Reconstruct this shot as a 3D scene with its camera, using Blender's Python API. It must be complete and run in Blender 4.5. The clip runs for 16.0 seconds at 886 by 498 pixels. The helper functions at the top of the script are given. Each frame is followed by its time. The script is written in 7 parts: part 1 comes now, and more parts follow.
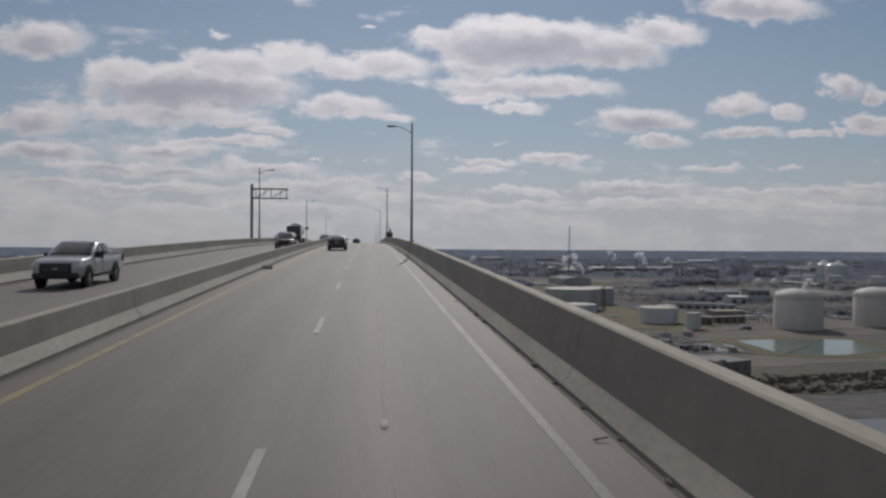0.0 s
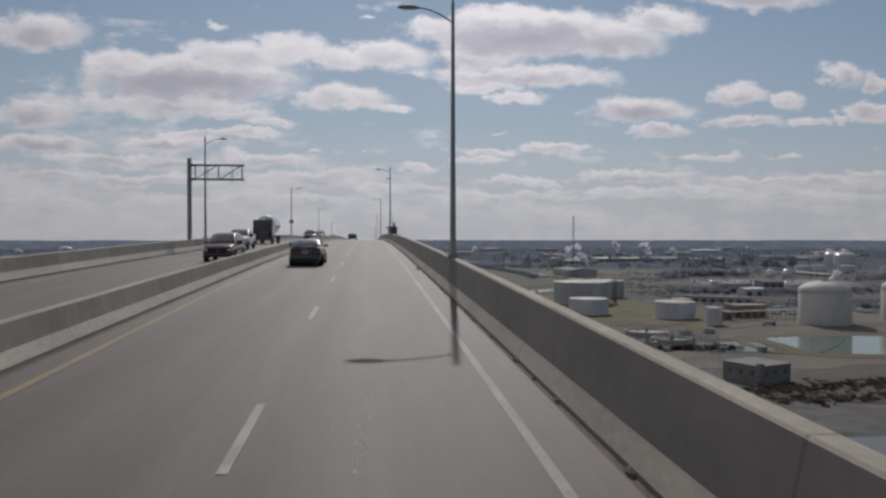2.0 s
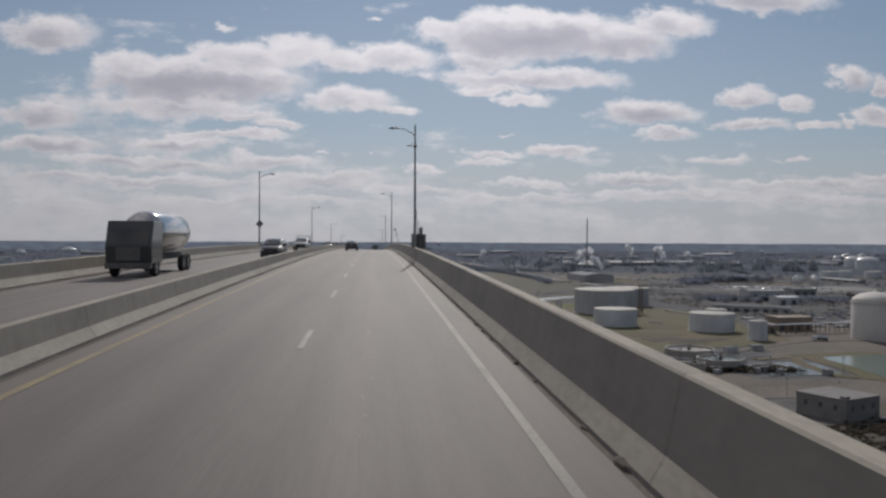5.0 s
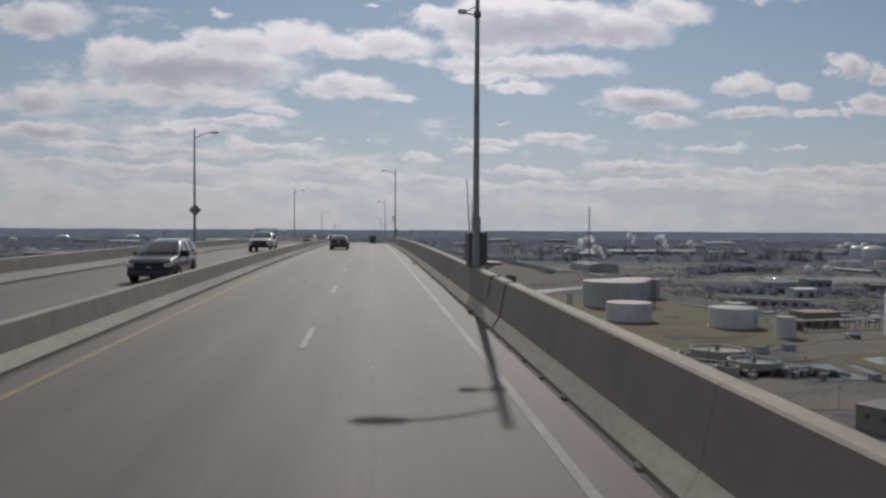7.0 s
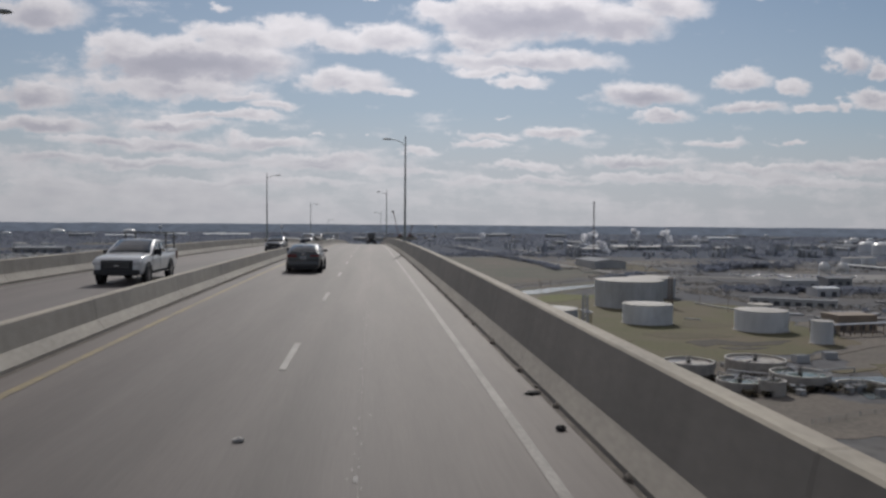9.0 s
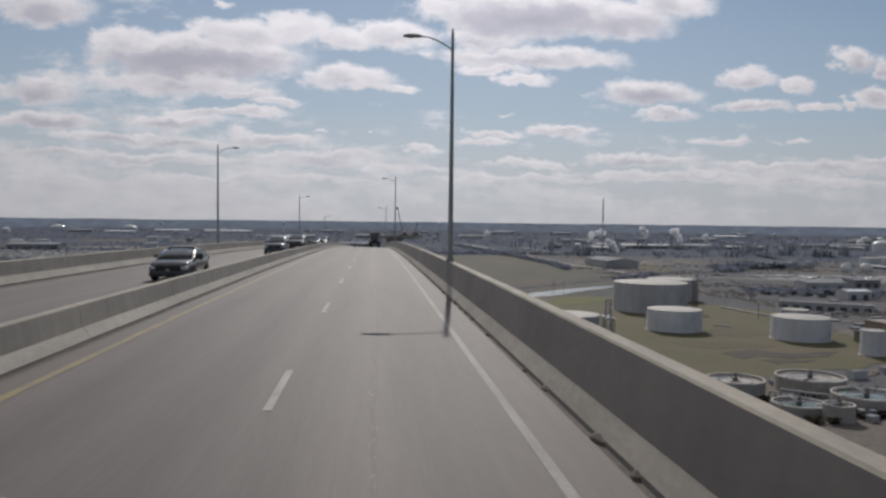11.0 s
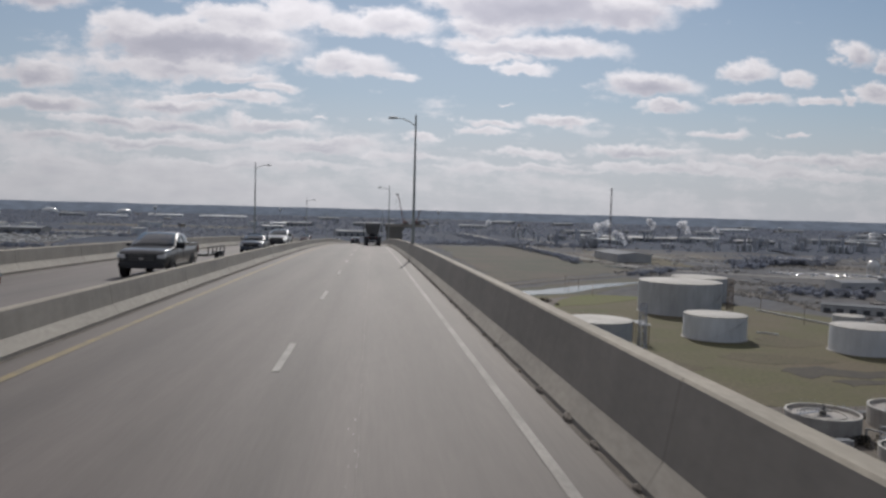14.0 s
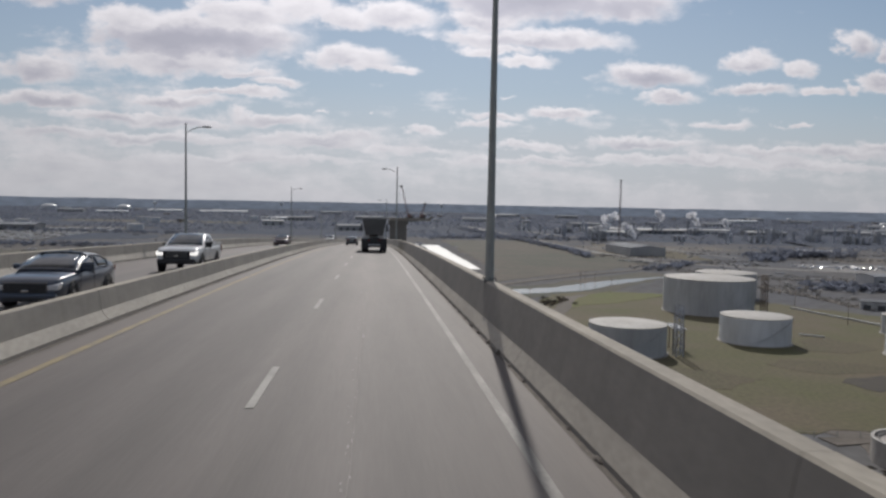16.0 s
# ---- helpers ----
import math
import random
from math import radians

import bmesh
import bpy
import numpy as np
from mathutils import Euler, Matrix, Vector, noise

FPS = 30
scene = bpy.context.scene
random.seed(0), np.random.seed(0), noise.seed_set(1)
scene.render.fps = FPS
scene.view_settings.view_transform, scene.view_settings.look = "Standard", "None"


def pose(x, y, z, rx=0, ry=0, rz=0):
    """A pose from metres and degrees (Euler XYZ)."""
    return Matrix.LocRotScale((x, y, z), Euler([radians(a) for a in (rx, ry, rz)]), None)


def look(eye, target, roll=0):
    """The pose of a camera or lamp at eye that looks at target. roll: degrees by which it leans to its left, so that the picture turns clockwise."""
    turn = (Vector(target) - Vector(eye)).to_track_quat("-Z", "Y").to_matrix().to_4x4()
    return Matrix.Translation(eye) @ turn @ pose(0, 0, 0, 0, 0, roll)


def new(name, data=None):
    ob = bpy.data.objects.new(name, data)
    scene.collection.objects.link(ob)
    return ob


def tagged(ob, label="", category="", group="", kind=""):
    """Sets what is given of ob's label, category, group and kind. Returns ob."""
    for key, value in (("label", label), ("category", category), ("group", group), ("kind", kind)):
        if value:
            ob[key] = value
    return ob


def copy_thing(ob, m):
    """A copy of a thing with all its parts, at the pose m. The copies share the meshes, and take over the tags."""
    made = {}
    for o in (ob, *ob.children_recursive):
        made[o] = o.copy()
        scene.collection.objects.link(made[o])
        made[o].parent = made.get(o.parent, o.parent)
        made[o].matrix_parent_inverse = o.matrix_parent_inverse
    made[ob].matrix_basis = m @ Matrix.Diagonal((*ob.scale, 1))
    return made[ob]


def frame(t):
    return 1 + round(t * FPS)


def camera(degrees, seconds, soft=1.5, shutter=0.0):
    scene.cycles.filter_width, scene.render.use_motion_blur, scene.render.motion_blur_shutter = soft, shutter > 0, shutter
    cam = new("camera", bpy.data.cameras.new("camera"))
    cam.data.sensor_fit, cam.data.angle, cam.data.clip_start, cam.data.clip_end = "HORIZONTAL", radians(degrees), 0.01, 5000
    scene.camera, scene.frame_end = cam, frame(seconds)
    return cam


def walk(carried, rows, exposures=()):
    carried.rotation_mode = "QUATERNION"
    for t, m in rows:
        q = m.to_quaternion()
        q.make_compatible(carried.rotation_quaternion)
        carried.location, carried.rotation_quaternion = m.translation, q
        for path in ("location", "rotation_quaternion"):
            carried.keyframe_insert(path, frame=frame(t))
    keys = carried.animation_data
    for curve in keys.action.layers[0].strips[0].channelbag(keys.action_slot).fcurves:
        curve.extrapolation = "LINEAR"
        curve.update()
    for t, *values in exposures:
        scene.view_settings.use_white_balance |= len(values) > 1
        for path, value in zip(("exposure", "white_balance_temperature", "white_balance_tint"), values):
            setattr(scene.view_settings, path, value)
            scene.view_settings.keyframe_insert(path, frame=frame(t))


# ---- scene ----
import itertools

cam = camera(59.44, 16.0, soft=2.6, shutter=0.1)

# seconds, place in metres, heading, tilt and roll in degrees
PATH = [
    (0, -0.294, 1.031, 2.684, 5.497, -0.089, 0.305),
    (0.5, -0.241, 9.581, 3.002, 5.697, -0.110, 0.217),
    (1, -0.152, 18.152, 3.309, 5.773, -0.279, 0.107),
    (1.5, -0.020, 26.745, 3.605, 5.730, -0.618, -0.032),
    (2, 0.024, 35.364, 3.892, 5.500, -0.781, -0.014),
    (2.5, 0.061, 44.016, 4.131, 5.307, -0.759, 0.050),
    (3, 0.097, 52.701, 4.356, 5.189, -0.856, 0.224),
    (3.5, 0.119, 61.428, 4.571, 5.102, -0.588, 0.209),
    (4, 0.133, 70.198, 4.773, 5.000, -0.595, 0.249),
    (6.5, -0.085, 115.685, 5.679, 5.157, -1.108, 0.256),
    (7, -0.090, 125.189, 5.827, 5.255, -1.531, 0.335),
    (7.5, -0.054, 134.748, 5.957, 5.298, -1.678, 0.362),
    (8, -0.039, 144.368, 6.069, 5.358, -1.563, 0.261),
    (8.5, -0.012, 154.026, 6.160, 5.369, -1.910, 0.416),
    (9, 0.062, 163.716, 6.231, 5.331, -1.931, 0.435),
    (11.5, -0.040, 213.210, 6.223, 5.051, -2.330, 0.745),
    (12, -0.034, 223.053, 6.160, 5.011, -2.671, 0.841),
    (12.5, -0.021, 232.876, 6.077, 5.253, -2.601, 0.820),
    (13, 0.028, 242.661, 5.946, 5.338, -2.911, 1.027),
    (13.5, 0.036, 252.391, 5.796, 5.282, -3.106, 1.555),
    (14, 0.058, 262.099, 5.629, 5.315, -2.947, 1.527),
    (14.5, 0.141, 271.814, 5.489, 5.497, -2.802, 1.064),
    (15, 0.195, 281.538, 5.333, 5.425, -3.097, 0.869),
    (15.5, 0.195, 291.274, 5.163, 5.223, -3.105, 0.965),
    (16, 0.186, 301.018, 4.975, 5.131, -3.449, 1.093),
]


def eye_pose(x, y, z, heading, tilt, roll):
    return pose(x, y, z, 90 + tilt, 0, -heading) @ pose(0, 0, 0, 0, 0, roll)


walk(cam, [(t, eye_pose(*r)) for t, *r in PATH], exposures=[(0, -0.21, 6490, 11), (3.5, -0.08, 6490, 11), (6.5, -0.07, 6480, 11), (9, 0.0, 6480, 11), (12.5, 0.12, 6480, 11), (16, 0.18, 6480, 11)])

# ---------------------------------------------------------------- light
SUN_ELEVATION, SUN_AZIMUTH = radians(36.4), radians(6)     # azimuth from the bridge's axis towards its right side
sun_way = Vector((math.sin(SUN_AZIMUTH) * math.cos(SUN_ELEVATION), math.cos(SUN_AZIMUTH) * math.cos(SUN_ELEVATION), math.sin(SUN_ELEVATION)))
sun = new("sun", bpy.data.lights.new("sun", "SUN"))
sun.data.energy, sun.data.angle, sun.data.color = 2.5, radians(0.6), (1.0, 0.95, 0.88)
sun.matrix_world = look((0, 200, 300), Vector((0, 200, 300)) - sun_way)

world = bpy.data.worlds.new("sky")
scene.world = world
world.use_nodes = True
W = world.node_tree
W.nodes.clear()


def wmath(op, a, b=None, c=None, clamp=False):
    n = W.nodes.new("ShaderNodeMath")
    n.operation, n.use_clamp = op, clamp
    for i, v in enumerate((a, b, c)):
        if v is None:
            continue
        if isinstance(v, (int, float)):
            n.inputs[i].default_value = v
        else:
            W.links.new(v, n.inputs[i])
    return n.outputs[0]


def wvec(op, a, b=None, c=None):
    n = W.nodes.new("ShaderNodeVectorMath")
    n.operation = op
    for i, v in enumerate((a, b, c)):
        if v is None:
            continue
        if isinstance(v, (tuple, list)):
            n.inputs[i].default_value = v
        else:
            W.links.new(v, n.inputs[i])
    return n.outputs[1] if op == "LENGTH" else n.outputs[0]


sky = W.nodes.new("ShaderNodeTexSky")
sky.sky_type, sky.sun_disc = "NISHITA", False
sky.sun_elevation, sky.sun_rotation = SUN_ELEVATION, SUN_AZIMUTH
sky.altitude, sky.air_density, sky.dust_density, sky.ozone_density = 50, 1.0, 0.15, 1.0

coord = W.nodes.new("ShaderNodeTexCoord")
split = W.nodes.new("ShaderNodeSeparateXYZ")
W.links.new(coord.outputs["Generated"], split.inputs[0])
ahead = wmath("MAXIMUM", wmath("ABSOLUTE", split.outputs[1]), 0.05)
flat = W.nodes.new("ShaderNodeCombineXYZ")
side_tan = wmath("DIVIDE", split.outputs[0], ahead)
up_tan = wmath("DIVIDE", split.outputs[2], ahead)
W.links.new(side_tan, flat.inputs[0])
W.links.new(up_tan, flat.inputs[1])
# ragged edges: the place is stirred by two noises before the clouds are laid out
stir = W.nodes.new("ShaderNodeTexNoise")
stir.inputs["Scale"].default_value, stir.inputs["Detail"].default_value, stir.inputs["Roughness"].default_value = 17.0, 7.0, 0.62
W.links.new(wvec("MULTIPLY", flat.outputs[0], (1.0, 1.55, 1.0)), stir.inputs["Vector"])
puffs = stir.outputs["Fac"]
stirred = wvec("MULTIPLY_ADD", wvec("SUBTRACT", stir.outputs["Color"], (0.5, 0.5, 0.5)), (0.095, 0.042, 0.0), flat.outputs[0])

# cumulus clouds: side and height as tangents, half width, half height, how grey the underside is
GREAT_CLOUDS = [
    (-0.404, 0.253, 0.067, 0.0261, 0.55), (-0.229, 0.201, 0.157, 0.0322, 1.00), (-0.297, 0.216, 0.065, 0.0181, 0.30), (-0.163, 0.227, 0.081, 0.0225, 0.35),
    (-0.093, 0.240, 0.053, 0.0212, 0.20), (-0.037, 0.230, 0.046, 0.0171, 0.25), (0.024, 0.232, 0.065, 0.0215, 0.35), (-0.040, 0.180, 0.079, 0.0185, 0.35),
    (0.025, 0.169, 0.040, 0.0086, 0.20), (-0.249, 0.169, 0.128, 0.0182, 0.35), (-0.411, 0.155, 0.063, 0.0207, 0.60), (0.200, 0.268, 0.162, 0.0377, 0.85),
    (0.316, 0.264, 0.088, 0.0293, 0.60), (0.388, 0.288, 0.066, 0.0221, 0.35), (0.133, 0.235, 0.070, 0.0188, 0.40), (0.200, 0.212, 0.143, 0.0160, 0.45),
    (0.148, 0.196, 0.063, 0.0087, 0.25), (0.197, 0.184, 0.039, 0.0088, 0.20), (0.512, 0.329, 0.111, 0.0223, 0.60),
]
SMALL_CLOUDS = [
    (0.359, 0.170, 0.083, 0.0193, 0.70), (0.379, 0.142, 0.056, 0.0089, 0.35), (0.492, 0.195, 0.052, 0.0142, 0.45), (0.564, 0.187, 0.026, 0.0128, 0.30),
    (0.501, 0.156, 0.067, 0.0113, 0.40), (0.595, 0.161, 0.035, 0.0076, 0.25), (0.636, 0.164, 0.018, 0.0084, 0.20), (0.643, 0.219, 0.032, 0.0227, 0.50),
    (0.684, 0.209, 0.024, 0.0152, 0.40), (0.685, 0.171, 0.042, 0.0130, 0.40), (-0.187, 0.264, 0.024, 0.0126, 0.10),
    (0.003, 0.286, 0.016, 0.0064, 0.10), (0.082, 0.274, 0.032, 0.0158, 0.20),
]
THIN_CLOUDS = [
    (0.164, 0.141, 0.028, 0.0051, 0.10), (0.156, 0.113, 0.046, 0.0080, 0.30), (0.247, 0.118, 0.050, 0.0074, 0.35), (0.142, 0.101, 0.046, 0.0058, 0.20),
    (0.463, 0.109, 0.046, 0.0075, 0.30), (0.557, 0.114, 0.030, 0.0053, 0.15), (0.349, 0.085, 0.102, 0.0089, 0.40), (0.061, 0.094, 0.037, 0.0072, 0.20),
    (-0.121, 0.149, 0.039, 0.0085, 0.25), (-0.153, 0.135, 0.055, 0.0071, 0.30), (-0.250, 0.121, 0.086, 0.0098, 0.45), (-0.398, 0.117, 0.067, 0.0118, 0.45),
    (-0.132, 0.102, 0.078, 0.0107, 0.45), (-0.064, 0.112, 0.014, 0.0043, 0.10), (-0.010, 0.118, 0.009, 0.0043, 0.10),
]
LOW_BANKS = [
    (-0.318, 0.100, 0.109, 0.0084, 0.35), (-0.068, 0.080, 0.108, 0.0100, 0.35), (-0.284, 0.074, 0.173, 0.0091, 0.35), (-0.392, 0.077, 0.081, 0.0083, 0.30),
    (0.201, 0.073, 0.068, 0.0066, 0.25), (0.532, 0.077, 0.104, 0.0076, 0.30), (0.673, 0.088, 0.057, 0.0107, 0.35), (0.392, 0.063, 0.181, 0.0082, 0.30),
    (0.179, 0.054, 0.159, 0.0066, 0.25), (0.581, 0.058, 0.162, 0.0076, 0.25), (-0.167, 0.049, 0.214, 0.0078, 0.25), (0.032, 0.067, 0.080, 0.0065, 0.20),
    (-0.372, 0.043, 0.122, 0.0070, 0.20),
]
BROKEN_BANKS = [
    (-0.417, 0.151, 0.057, 0.0180, 0.50), (-0.401, 0.117, 0.077, 0.0139, 0.55), (-0.193, 0.133, 0.073, 0.0064, 0.30), (-0.252, 0.094, 0.104, 0.0085, 0.40), (-0.070, 0.074, 0.079, 0.0115, 0.40),
    (-0.169, 0.158, 0.060, 0.0085, 0.30), (0.377, 0.138, 0.043, 0.0082, 0.40), (0.626, 0.077, 0.097, 0.0115, 0.35), (0.436, 0.065, 0.075, 0.0083, 0.35), (-0.006, 0.168, 0.040, 0.0072, 0.25),
]
cover = base = None
for cx, cy, a, b, grey in GREAT_CLOUDS + SMALL_CLOUDS + THIN_CLOUDS + LOW_BANKS + BROKEN_BANKS:
    q = wvec("MULTIPLY_ADD", stirred, (1 / a, 1 / b, 0), (-cx / a, -cy / b, 0))
    v = wmath("SUBTRACT", 0.55 if grey <= 0.1 else 1.0 if b > 0.012 else 0.97, wvec("LENGTH", q))
    if b > 0.03:
        v = wmath("MULTIPLY", v, 1.5)
    under = wmath("MULTIPLY", wmath("SUBTRACT", 1.0, wvec("LENGTH", wvec("MULTIPLY_ADD", q, (1.05, 1.2, 0), (0.0, 0.30, 0)))), grey * 1.25)
    cover = v if cover is None else wmath("SMOOTH_MAX", cover, v, 0.25)
    base = under if base is None else wmath("MAXIMUM", base, under)
# streaky layers low down and loose cloud elsewhere
streaks = W.nodes.new("ShaderNodeTexNoise")
streaks.inputs["Scale"].default_value, streaks.inputs["Detail"].default_value, streaks.inputs["Roughness"].default_value = 4.2, 7.0, 0.6
W.links.new(wvec("MULTIPLY", flat.outputs[0], (1.0, 5.0, 1.0)), streaks.inputs["Vector"])
low = W.nodes.new("ShaderNodeMapRange")
low.inputs[1].default_value, low.inputs[2].default_value, low.inputs[3].default_value, low.inputs[4].default_value = 0.02, 0.17, 0.22, -0.26
W.links.new(up_tan, low.inputs[0])
layer = wmath("ADD", wmath("MULTIPLY", wmath("SUBTRACT", streaks.outputs["Fac"], 0.5), 2.2), low.outputs[0])
leftward = wmath("MAXIMUM", wmath("MULTIPLY", side_tan, -0.30), -0.10)
layer = wmath("ADD", layer, wmath("MINIMUM", leftward, 0.28))
# extra cloud overhead, out of view, added to lift the fill light
high = W.nodes.new("ShaderNodeMapRange")
high.inputs[1].default_value, high.inputs[2].default_value, high.inputs[3].default_value, high.inputs[4].default_value = 0.42, 0.9, 0.0, 0.42
W.links.new(up_tan, high.inputs[0])
layer = wmath("ADD", layer, high.outputs[0])
cover = wmath("SMOOTH_MAX", cover, layer, 0.12)
wisps = W.nodes.new("ShaderNodeTexNoise")
wisps.inputs["Scale"].default_value, wisps.inputs["Detail"].default_value, wisps.inputs["Roughness"].default_value = 48.0, 6.0, 0.65
W.links.new(wvec("MULTIPLY", flat.outputs[0], (1.0, 1.8, 1.0)), wisps.inputs["Vector"])
density = wmath("ADD", cover, wmath("ADD", wmath("MULTIPLY", wmath("SUBTRACT", puffs, 0.53), 1.15), wmath("MULTIPLY", wmath("SUBTRACT", wisps.outputs["Fac"], 0.5), 0.36)))
mask = W.nodes.new("ShaderNodeMapRange")
mask.interpolation_type = "SMOOTHSTEP"
mask.inputs[1].default_value, mask.inputs[2].default_value = -0.14, 0.42
W.links.new(density, mask.inputs[0])
shade = W.nodes.new("ShaderNodeValToRGB")
els = shade.color_ramp.elements
els[0].position, els[0].color = 0.0, (0.80, 0.775, 0.80, 1)
els[1].position, els[1].color = 0.9, (0.42, 0.415, 0.475, 1)
for pos, col in ((0.22, (0.68, 0.66, 0.69, 1)), (0.5, (0.505, 0.495, 0.55, 1))):
    e = els.new(pos)
    e.color = col
billows = W.nodes.new("ShaderNodeTexNoise")
billows.inputs["Scale"].default_value, billows.inputs["Detail"].default_value = 26.0, 5.0
W.links.new(wvec("MULTIPLY", flat.outputs[0], (1.0, 1.7, 1.0)), billows.inputs["Vector"])
gloom = wmath("ADD", wmath("MAXIMUM", base, wmath("MULTIPLY", layer, 0.5)), wmath("MULTIPLY", wmath("SUBTRACT", billows.outputs["Fac"], 0.5), 0.6), clamp=True)
W.links.new(gloom, shade.inputs[0])
haze = W.nodes.new("ShaderNodeValToRGB")
hz = haze.color_ramp.elements
hz[0].position, hz[0].color = 0.0, (0.96, 0.96, 0.96, 1)
hz[1].position, hz[1].color = 1.0, (0.14, 0.14, 0.14, 1)
for pos, val in ((0.12, 0.86), (0.24, 0.56), (0.5, 0.32)):
    e = hz.new(pos)
    e.color = (val, val, val, 1)
W.links.new(wmath("MULTIPLY", up_tan, 1 / 0.6, clamp=True), haze.inputs[0])

mix_haze = W.nodes.new("ShaderNodeMix")
mix_haze.data_type = "RGBA"
W.links.new(haze.outputs[0], mix_haze.inputs[0])
sky_level = W.nodes.new("ShaderNodeVectorMath")
sky_level.operation = "MULTIPLY"
sky_level.inputs[1].default_value = (0.0322, 0.0440, 0.0497)
W.links.new(sky.outputs[0], sky_level.inputs[0])
W.links.new(sky_level.outputs[0], mix_haze.inputs[6])
haze_light = W.nodes.new("ShaderNodeVectorMath")
haze_light.operation = "SCALE"
haze_light.inputs[0].default_value = (0.455, 0.466, 0.505)
W.links.new(haze_light.outputs[0], mix_haze.inputs[7])
mix_cloud = W.nodes.new("ShaderNodeMix")
mix_cloud.data_type = "RGBA"
fade = W.nodes.new("ShaderNodeMapRange")
fade.inputs[1].default_value, fade.inputs[2].default_value, fade.inputs[3].default_value, fade.inputs[4].default_value = 0.0, 0.11, 0.36, 0.92
W.links.new(up_tan, fade.inputs[0])
W.links.new(wmath("MULTIPLY", mask.outputs[0], fade.outputs[0]), mix_cloud.inputs[0])
W.links.new(mix_haze.outputs[2], mix_cloud.inputs[6])
# clouds near the sun scatter more of its light forwards
sunward = W.nodes.new("ShaderNodeVectorMath")
sunward.operation = "DOT_PRODUCT"
sunward.inputs[1].default_value = sun_way
W.links.new(coord.outputs["Generated"], sunward.inputs[0])
forward = wmath("MULTIPLY_ADD", wmath("POWER", wmath("MAXIMUM", sunward.outputs["Value"], 0.0), 6.0), 0.76, 0.615)
W.links.new(wmath("MULTIPLY_ADD", wmath("POWER", wmath("MAXIMUM", sunward.outputs["Value"], 0.0), 6.0), 0.75, 0.744), haze_light.inputs["Scale"])
lit_cloud = W.nodes.new("ShaderNodeVectorMath")
lit_cloud.operation = "SCALE"
W.links.new(shade.outputs[0], lit_cloud.inputs[0])
W.links.new(forward, lit_cloud.inputs["Scale"])
W.links.new(lit_cloud.outputs[0], mix_cloud.inputs[7])
background = W.nodes.new("ShaderNodeBackground")
background.inputs[1].default_value = 1.0
W.links.new(mix_cloud.outputs[2], background.inputs[0])
W.links.new(background.outputs[0], W.nodes.new("ShaderNodeOutputWorld").inputs[0])


# ---------------------------------------------------------------- materials
def surface(name, base, other=None, scale=1.0, rough=0.8, bump=0.0, fine=12.0, metal=0.0, stretch=(1, 1, 1), speck=0.0, vary=0.0, coat=0.0, spec=0.5):
    """A procedural surface: two scales of noise between two colours, grain, and bump, in metres of the world."""
    m = bpy.data.materials.new(name)
    m.use_nodes = True
    nt = m.node_tree
    b = nt.nodes["Principled BSDF"]
    other = other or tuple(c * 0.8 for c in base)
    geo = nt.nodes.new("ShaderNodeNewGeometry")
    mul = nt.nodes.new("ShaderNodeVectorMath")
    mul.operation = "MULTIPLY"
    mul.inputs[1].default_value = stretch
    nt.links.new(geo.outputs["Position"], mul.inputs[0])
    big = nt.nodes.new("ShaderNodeTexNoise")
    big.inputs["Scale"].default_value, big.inputs["Detail"].default_value = scale, 6
    big.inputs["Roughness"].default_value = 0.6
    small = nt.nodes.new("ShaderNodeTexNoise")
    small.inputs["Scale"].default_value, small.inputs["Detail"].default_value = scale * fine, 3
    nt.links.new(mul.outputs[0], big.inputs["Vector"])
    nt.links.new(mul.outputs[0], small.inputs["Vector"])
    ramp = nt.nodes.new("ShaderNodeMapRange")
    ramp.inputs[1].default_value, ramp.inputs[2].default_value = 0.36, 0.64
    nt.links.new(big.outputs["Fac"], ramp.inputs[0])
    mix = nt.nodes.new("ShaderNodeMix")
    mix.data_type = "RGBA"
    mix.inputs[6].default_value, mix.inputs[7].default_value = (*base, 1), (*other, 1)
    nt.links.new(ramp.outputs[0], mix.inputs[0])
    grain = nt.nodes.new("ShaderNodeMapRange")
    grain.inputs[1].default_value, grain.inputs[2].default_value = 0.3, 0.7
    grain.inputs[3].default_value, grain.inputs[4].default_value = 1 - speck, 1 + speck
    nt.links.new(small.outputs["Fac"], grain.inputs[0])
    tint = nt.nodes.new("ShaderNodeVectorMath")
    tint.operation = "SCALE"
    nt.links.new(mix.outputs[2], tint.inputs[0])
    level = grain.outputs[0]
    if vary:
        info = nt.nodes.new("ShaderNodeObjectInfo")
        vr = nt.nodes.new("ShaderNodeMapRange")
        vr.inputs[3].default_value, vr.inputs[4].default_value = 1 - vary, 1 + vary
        nt.links.new(info.outputs["Random"], vr.inputs[0])
        mm = nt.nodes.new("ShaderNodeMath")
        mm.operation = "MULTIPLY"
        nt.links.new(level, mm.inputs[0])
        nt.links.new(vr.outputs[0], mm.inputs[1])
        level = mm.outputs[0]
    nt.links.new(level, tint.inputs["Scale"])
    nt.links.new(tint.outputs[0], b.inputs["Base Color"])
    b.inputs["Roughness"].default_value, b.inputs["Metallic"].default_value = rough, metal
    b.inputs["Specular IOR Level"].default_value = spec
    b.inputs["Coat Weight"].default_value = coat
    if bump:
        bp = nt.nodes.new("ShaderNodeBump")
        bp.inputs["Strength"].default_value, bp.inputs["Distance"].default_value = bump, 0.02
        nt.links.new(small.outputs["Fac"], bp.inputs["Height"])
        nt.links.new(bp.outputs[0], b.inputs["Normal"])
    return m


